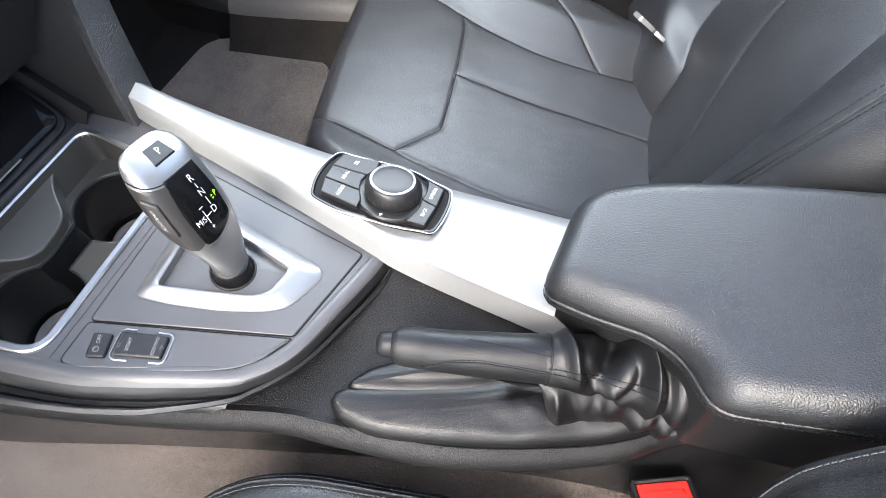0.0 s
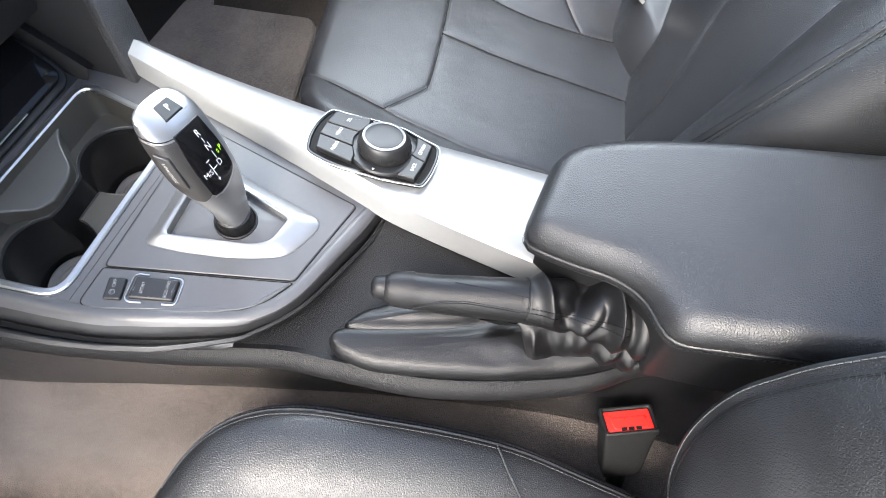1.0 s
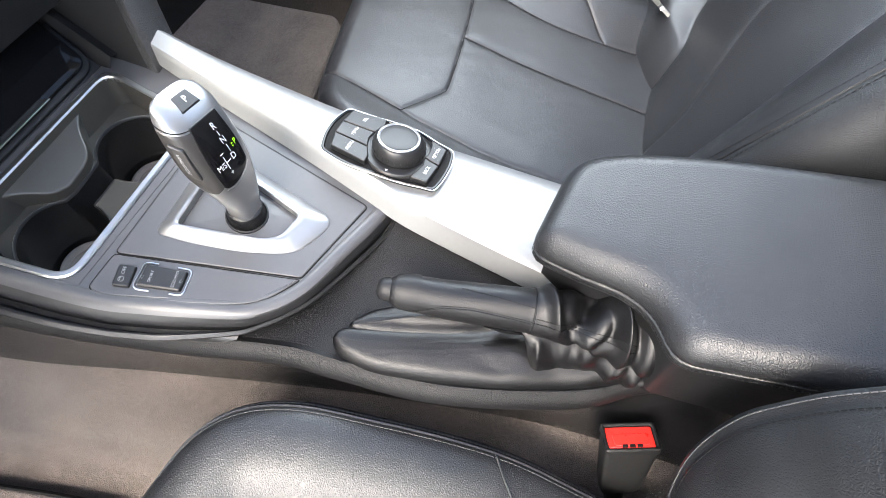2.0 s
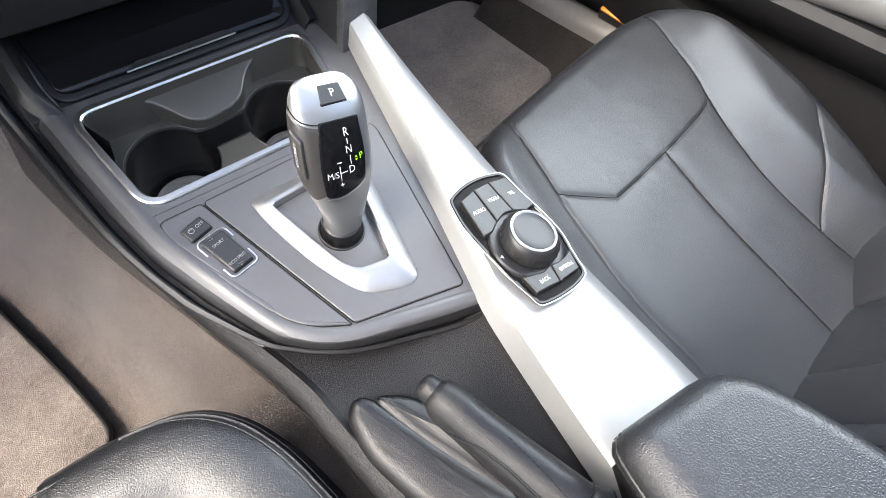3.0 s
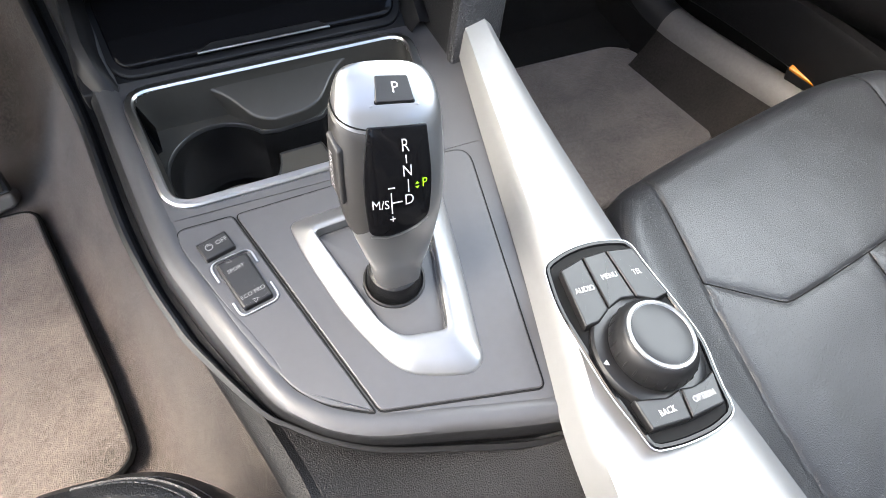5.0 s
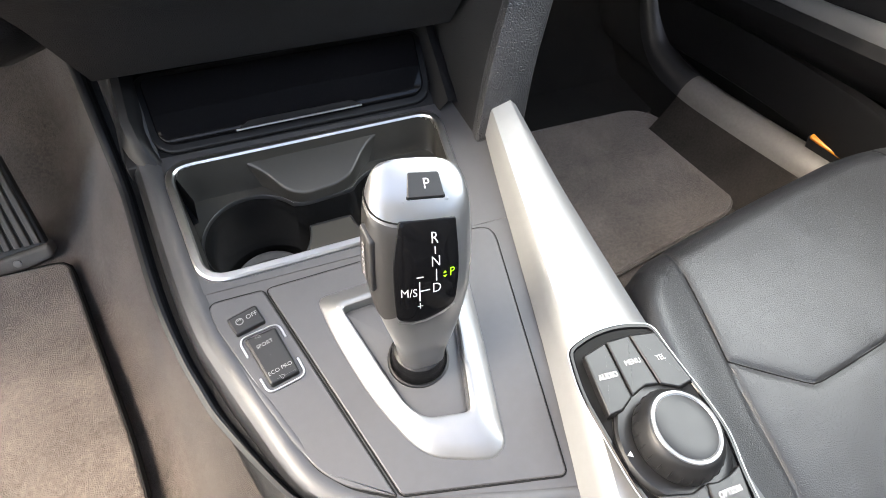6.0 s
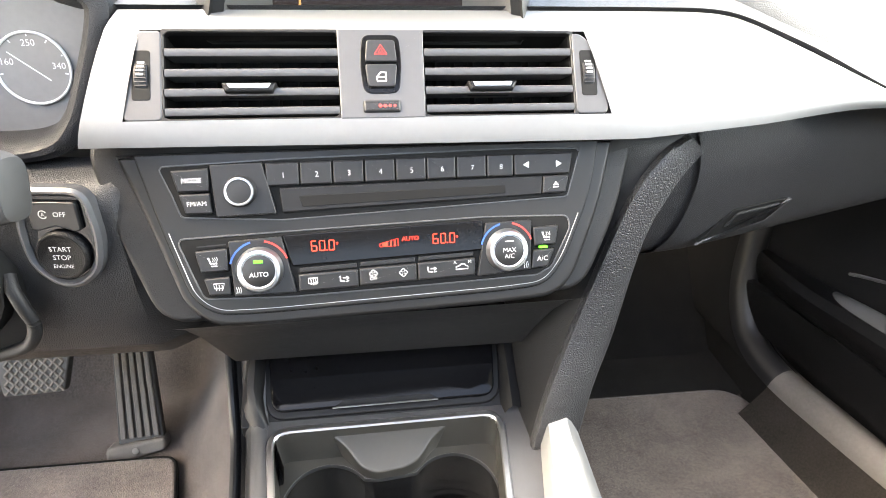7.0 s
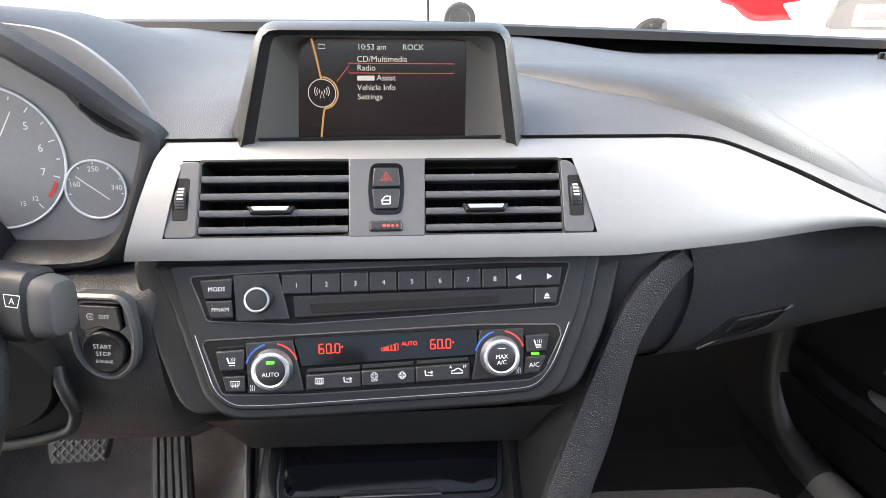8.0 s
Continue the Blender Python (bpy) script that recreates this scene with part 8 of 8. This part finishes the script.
for v in vs_[::4]:
    su, sd = back_seam(v)
    secs.append([bkf(su + a, v, sd + d) for a, d in [(-0.0004, -0.0008), (0.0006, -0.0024), (0.0026, -0.0012), (0.0065, -0.0012), (0.0085, -0.0026), (0.0105, -0.0018), (0.016, -0.0040), (0.024, -0.0095), (0.031, -0.018), (0.037, -0.030), (0.041, -0.048), (0.043, -0.075), (0.040, -0.12), (0.034, -0.17)]])
    seam_a.append(bkf(su - 0.0055, v, sd + 0.0004))
    seam_b.append(bkf(su + 0.0060, v, sd - 0.0012))
part("back_side", loft(secs), LEATHER, ps, "leather side of the backrest", sharp=60)
part("seam_stitching", stitches(seam_b, 0.0046, 0.0030, 0.0005), BLACK_THREAD, ps, "dark double stitching")
part("seam_stitching", stitches(seam_a, 0.0046, 0.0030, 0.0003), BLACK_THREAD, ps)
part("back_shell", slab(rounded([(-0.27, -0.05), (0.15, -0.05), (0.15, 0.44), (-0.27, 0.44)], 0.03), -0.14, -0.04, 0.02, bkf), PLASTIC, ps, "black plastic seat back shell")

# belt buckle end beside the passenger seat
an = thing("belt_anchor", "worn metal seat belt anchor beside passenger seat", "belt anchor")
part("plate", slab(rounded([(-0.014, -0.022), (0.014, -0.022), (0.011, 0.018), (-0.011, 0.018)], 0.004), -0.002, 0.003, 0.001, by(pose(0.545, -0.092, 0.262, 40, 15, 25))), STEEL, an)
part("tongue", slab(rounded([(-0.010, 0.012), (0.010, 0.012), (0.012, 0.040), (-0.012, 0.040)], 0.003), -0.003, 0.003, 0.001, by(pose(0.545, -0.085, 0.268, 40, 15, 25))), STEEL, an, "worn steel tongue")

ds = thing("car_seat", "black leather driver seat with stitched bolster", "car seat", "front seats")
dz = pz(0.235, 0.05)
# cushion: raised right-hand bolster with a piped top edge
edge_top = spline([(-0.250, 0.196, 0.235), (-0.200, 0.190, 0.245), (-0.150, 0.178, 0.250), (-0.118, 0.152, 0.252), (-0.098, 0.110, 0.253), (-0.086, 0.05, 0.252), (-0.074, -0.02, 0.248), (-0.068, -0.08, 0.242), (-0.070, -0.15, 0.232), (-0.074, -0.24, 0.22)], 60)
cen = Vector((-0.30, -0.02, 0.225))
secs = []
for i, p in enumerate(edge_top):
    t = (edge_top[min(i + 1, 59)] - edge_top[max(i - 1, 0)]).normalized()
    o = Vector((-t.y, t.x, 0)).normalized()
    f = i / 59
    side = 0.012 + 0.01 * math.sin(f * math.pi)
    inw = Vector((cen.x - p.x, (cen.y - p.y) * (1 - min(1, f * 1.6)), 0)).normalized()
    secs.append([p - Vector((0, 0, 0.21)) - o * 0.02 * (-1), p - Vector((0, 0, 0.12)) + o * side * -0.0 + (-inw) * 0.006, p - Vector((0, 0, 0.05)) + (-inw) * 0.014, p - Vector((0, 0, 0.016)) + (-inw) * 0.009, p - Vector((0, 0, 0.004)) + (-inw) * 0.002, p, p + inw * 0.012 + Vector((0, 0, 0.004)), p + inw * 0.035 + Vector((0, 0, 0.006)), p + inw * 0.062 + Vector((0, 0, -0.001)), p + inw * 0.082 + Vector((0, 0, -0.012))])
part("inner_bolster", loft(secs), LEATHER, ds, sharp=60)
part("edge_piping", tube([p + Vector((0, 0, 0.0002)) for p in edge_top[8:]], 0.0012, 6), LEATHER, ds)
part("edge_stitching", stitches([p + Vector((-0.004, -0.001, 0.0026)) for p in edge_top[10:]], 0.0042, 0.0030, 0.0004), THREAD, ds, "pale grey stitching")
part("edge_stitching", stitches([p + Vector((0.004, 0.001, -0.005)) for p in edge_top[10:]], 0.0042, 0.0030, 0.0004), THREAD, ds)
cross = [(-0.072, -0.062, 0.2465), (-0.090, -0.075, 0.2520), (-0.110, -0.093, 0.2520), (-0.135, -0.128, 0.2400)]
part("cross_seam", tube(cross, 0.0012, 6), LEATHER, ds)
part("cross_stitching", stitches([Vector(p) + Vector((0.003, 0.003, 0.0012)) for p in cross], 0.0042, 0.003, 0.0004), THREAD, ds)
soft_panel("seat_panel", [(-0.155, 0.10), (-0.152, -0.22), (-0.50, -0.22), (-0.50, 0.10)], dz, 0.006, 0.006, ds, wr=0.0015)
soft_panel("thigh_panel", [(-0.160, 0.168), (-0.152, 0.104), (-0.50, 0.104), (-0.52, 0.20), (-0.30, 0.205), (-0.21, 0.192)], pz(0.237, 0.0), lambda x, y: 0.08 if y > 0.175 else 0.006, 0.006, ds, LEATHER, r=0.02)
soft_panel("outer_bolster", [(-0.505, 0.19), (-0.505, -0.22), (-0.60, -0.22), (-0.60, 0.16)], pz(0.26, 0.0), lambda x, y: 0.10 if x < -0.58 or y > 0.16 else 0.012, 0.008, ds, LEATHER, r=0.03)
part("front_fold", tube([(-0.330, 0.202, 0.228), (-0.215, 0.186, 0.2415), (-0.188, 0.166, 0.2450), (-0.172, 0.142, 0.2450)], 0.0012, 6), LEATHER, ds)
part("base", slab(rounded([(-0.12, 0.12), (-0.10, -0.2), (-0.56, -0.2), (-0.56, 0.14)], 0.03), 0.03, 0.19, 0.02), PLASTIC, ds, "black plastic seat base")
# backrest with its forward wing
DB = frame_of((-0.33, -0.20, 0.24), (-0.995, -0.09, 0), (0.02, -0.30, 0.955))
dbf = by(DB)
crest = spline([(-0.120, -0.222, 0.235), (-0.096, -0.210, 0.258), (-0.076, -0.198, 0.288), (-0.062, -0.188, 0.314), (-0.045, -0.184, 0.344), (-0.032, -0.187, 0.370), (-0.024, -0.193, 0.403), (-0.020, -0.204, 0.430), (-0.020, -0.2135, 0.460), (-0.022, -0.2275, 0.495), (-0.030, -0.268, 0.60), (-0.048, -0.33, 0.76)], 70)
FACEW = [(0, 0), (0.0018, 0.0012), (0.0060, 0.0026), (0.0085, 0.0012), (0.0110, 0.0030), (0.018, 0.0062), (0.032, 0.0095), (0.050, 0.0100), (0.070, 0.0060), (0.090, -0.004), (0.108, -0.020), (0.13, -0.045)]
secs, wing_a, wing_b = [], [], []
for i, p in enumerate(crest):
    k_ = min(1.0, i / 40)
    inw, out = Vector((-1, -0.28, 0.05 - 0.25 * (1 - k_))).normalized(), Vector((0.05, 0.55, 0.85)).normalized()
    back = [p + Vector((-0.030, -0.16, -0.05)), p + Vector((0.010, -0.10, -0.03)), p + Vector((0.010, -0.045, -0.014)), p + Vector((0.006, -0.016, -0.005)), p + Vector((0.002, -0.004, -0.0014))]
    face_row = [p + inw * a + out * b for a, b in FACEW]
    secs.append(back + face_row)
    wing_a.append(p + inw * 0.0040 + out * 0.0026)
    wing_b.append(p + inw * 0.0135 + out * 0.0048)
part("back_wing", loft(secs), LEATHER, ds, sharp=60)
part("wing_stitching", stitches(wing_a[10:], 0.0044, 0.0031, 0.0005), THREAD, ds, "pale grey stitching")
part("wing_stitching", stitches(wing_b[10:], 0.0044, 0.0031, 0.0004), BLACK_THREAD, ds)
soft_panel("back_panel", [(-0.190, -0.03), (-0.200, 0.45), (0.18, 0.45), (0.17, -0.03)], dbf, 0.006, 0.012, ds)
part("back_shell", slab(rounded([(-0.25, -0.05), (0.24, -0.05), (0.22, 0.46), (-0.24, 0.46)], 0.03), -0.13, -0.06, 0.02, dbf), PLASTIC, ds, "black plastic seat back shell")

# red belt buckle
bu = thing("belt_buckle", "black seat belt buckle with red release button", "belt buckle")
BU = frame_of((-0.0170, -0.1650, 0.262), (0.38, -0.92, 0.103), (0.878, 0.324, -0.341))
buf = by(BU)
part("casing", loft([[buf(x * w, y * h + dy, d) for x, y in [(q.x, q.y) for q in rounded([(-1, -1), (1, -1), (1, 1), (-1, 1)], 0.3, 4)]] for w, h, d, dy in [(0.016, 0.008, -0.080, 0.0), (0.019, 0.0105, -0.070, 0.0), (0.0215, 0.012, -0.035, 0.0), (0.0235, 0.0135, -0.008, 0), (0.0238, 0.0138, -0.001, 0), (0.0226, 0.0126, 0.0, 0)]], ring=True, cap=True), COWL, bu)
part("rim", frame_ring(box2(-0.0242, -0.0142, 0.0242, 0.0142, 0.003), box2(-0.0208, -0.0108, 0.0208, 0.0108, 0.002), -0.004, 0.0026, 0.0012, buf), COWL, bu, "black raised rim")
part("release_button", slab(rounded([(-0.0205, -0.0105), (0.0205, -0.0105), (0.0205, 0.0105), (-0.0205, 0.0105)], 0.002), -0.004, 0.0016, 0.0015, buf), RED, bu, "bright red push button")
part("button_hollow", slab(rounded([(-0.015, -0.0085), (0.015, -0.0085), (0.016, 0.003), (-0.016, 0.003)], 0.003), 0.001, 0.0021, 0.0005, buf), RED, bu)
for u in (-0.0065, 0.0, 0.0065):
    part("print_bar", slab(box2(u - 0.0024, -0.0100, u + 0.0024, -0.0076, 0.0004), 0.001, 0.0026, 0.0001, buf), DARK, bu)
part("stalk", tube([buf(0, 0, -0.078), buf(0, 0, -0.11), buf(0.0, -0.004, -0.15)], 0.009, 10), PLASTIC, bu)

# ---------------------------------------------------------------- seating of the assemblies
# rows: x, y and z of the seated place, each from (x, y, z, 1) of the drawing
SEAT_ARM = ((0.9775, -0.0128, 0.0546, -0.004), (0.0222, 1.0189, 0.0224, -0.0035), (0.0597, -0.0305, 0.9385, 0.013))
SEAT_BRAKE = ((0.9879, -0.0318, 0.0414, -0.0023), (-0.0009, 1.0113, 0.0354, -0.0079), (0.0466, 0.0222, 0.9309, 0.0218))
SEAT_DRIVER = ((0.9593, -0.0232, 0.0276, -0.0023), (0.0147, 0.98, 0.0179, -0.0074), (0.0442, 0.0753, 1.0028, 0.0199))
SEAT_PASSENGER = ((1.0036, -0.0352, 0.0213, -0.0092), (0.0069, 0.9867, 0.0481, -0.0154), (-0.0153, -0.0108, 0.9613, 0.0303))
SEAT_DASH = ((0.9908, -0.025, 0.0218, -0.002), (0.015, 0.9636, 0.0575, -0.0159), (-0.0078, -0.0066, 0.9747, 0.0162))
SEAT_LEVER = ((1.0, 0.0, 0.027, -0.0093), (0.0, 1.0, 0.005, -0.0017), (0.0, 0.0, 1.05, -0.01725))


def seated(ob, rows, weight=None):
    """Move every vertex of a thing and its parts by a table; weight(point): how much of the move it takes."""
    for o in [ob, *ob.children_recursive]:
        if o.type != "MESH":
            continue
        for v in o.data.vertices:
            p = v.co.copy()
            q = Vector([r[0] * p.x + r[1] * p.y + r[2] * p.z + r[3] for r in rows])
            v.co = q if weight is None else p.lerp(q, weight(p))
        o.data.update()


def rear_part(p):
    k_ = max(0.0, min(1.0, (0.24 - p.y) / 0.18))
    return k_ * k_ * (3 - 2 * k_)


seated(arm, SEAT_ARM)
seated(hb, SEAT_BRAKE)
for ob in (ds, bu):
    seated(ob, SEAT_DRIVER)
seated(an, SEAT_PASSENGER)
seated(lever, SEAT_LEVER)
for ob in console.children:
    base_name = ob.name.split(".")[0]
    if base_name in ("rear_console_block", "rear_shoulder"):
        seated(ob, SEAT_ARM)
    elif base_name in ("side_ridge", "side_wall", "lower_deck"):
        seated(ob, SEAT_BRAKE, rear_part)
for ob in [o for o in scene.objects if o.parent is None]:
    if ob.name.split(".")[0] in ("dashboard", "dash_trim", "air_vent", "vent_wheel_housing", "hazard_switch_plate", "centre_fascia", "radio_panel", "climate_panel", "glove_box", "dash_screen", "instrument_cluster", "driver_lower_dash", "starter_button", "wiper_stalk", "steering_column", "steering_wheel", "console_pillar"):
        seated(ob, SEAT_DASH)
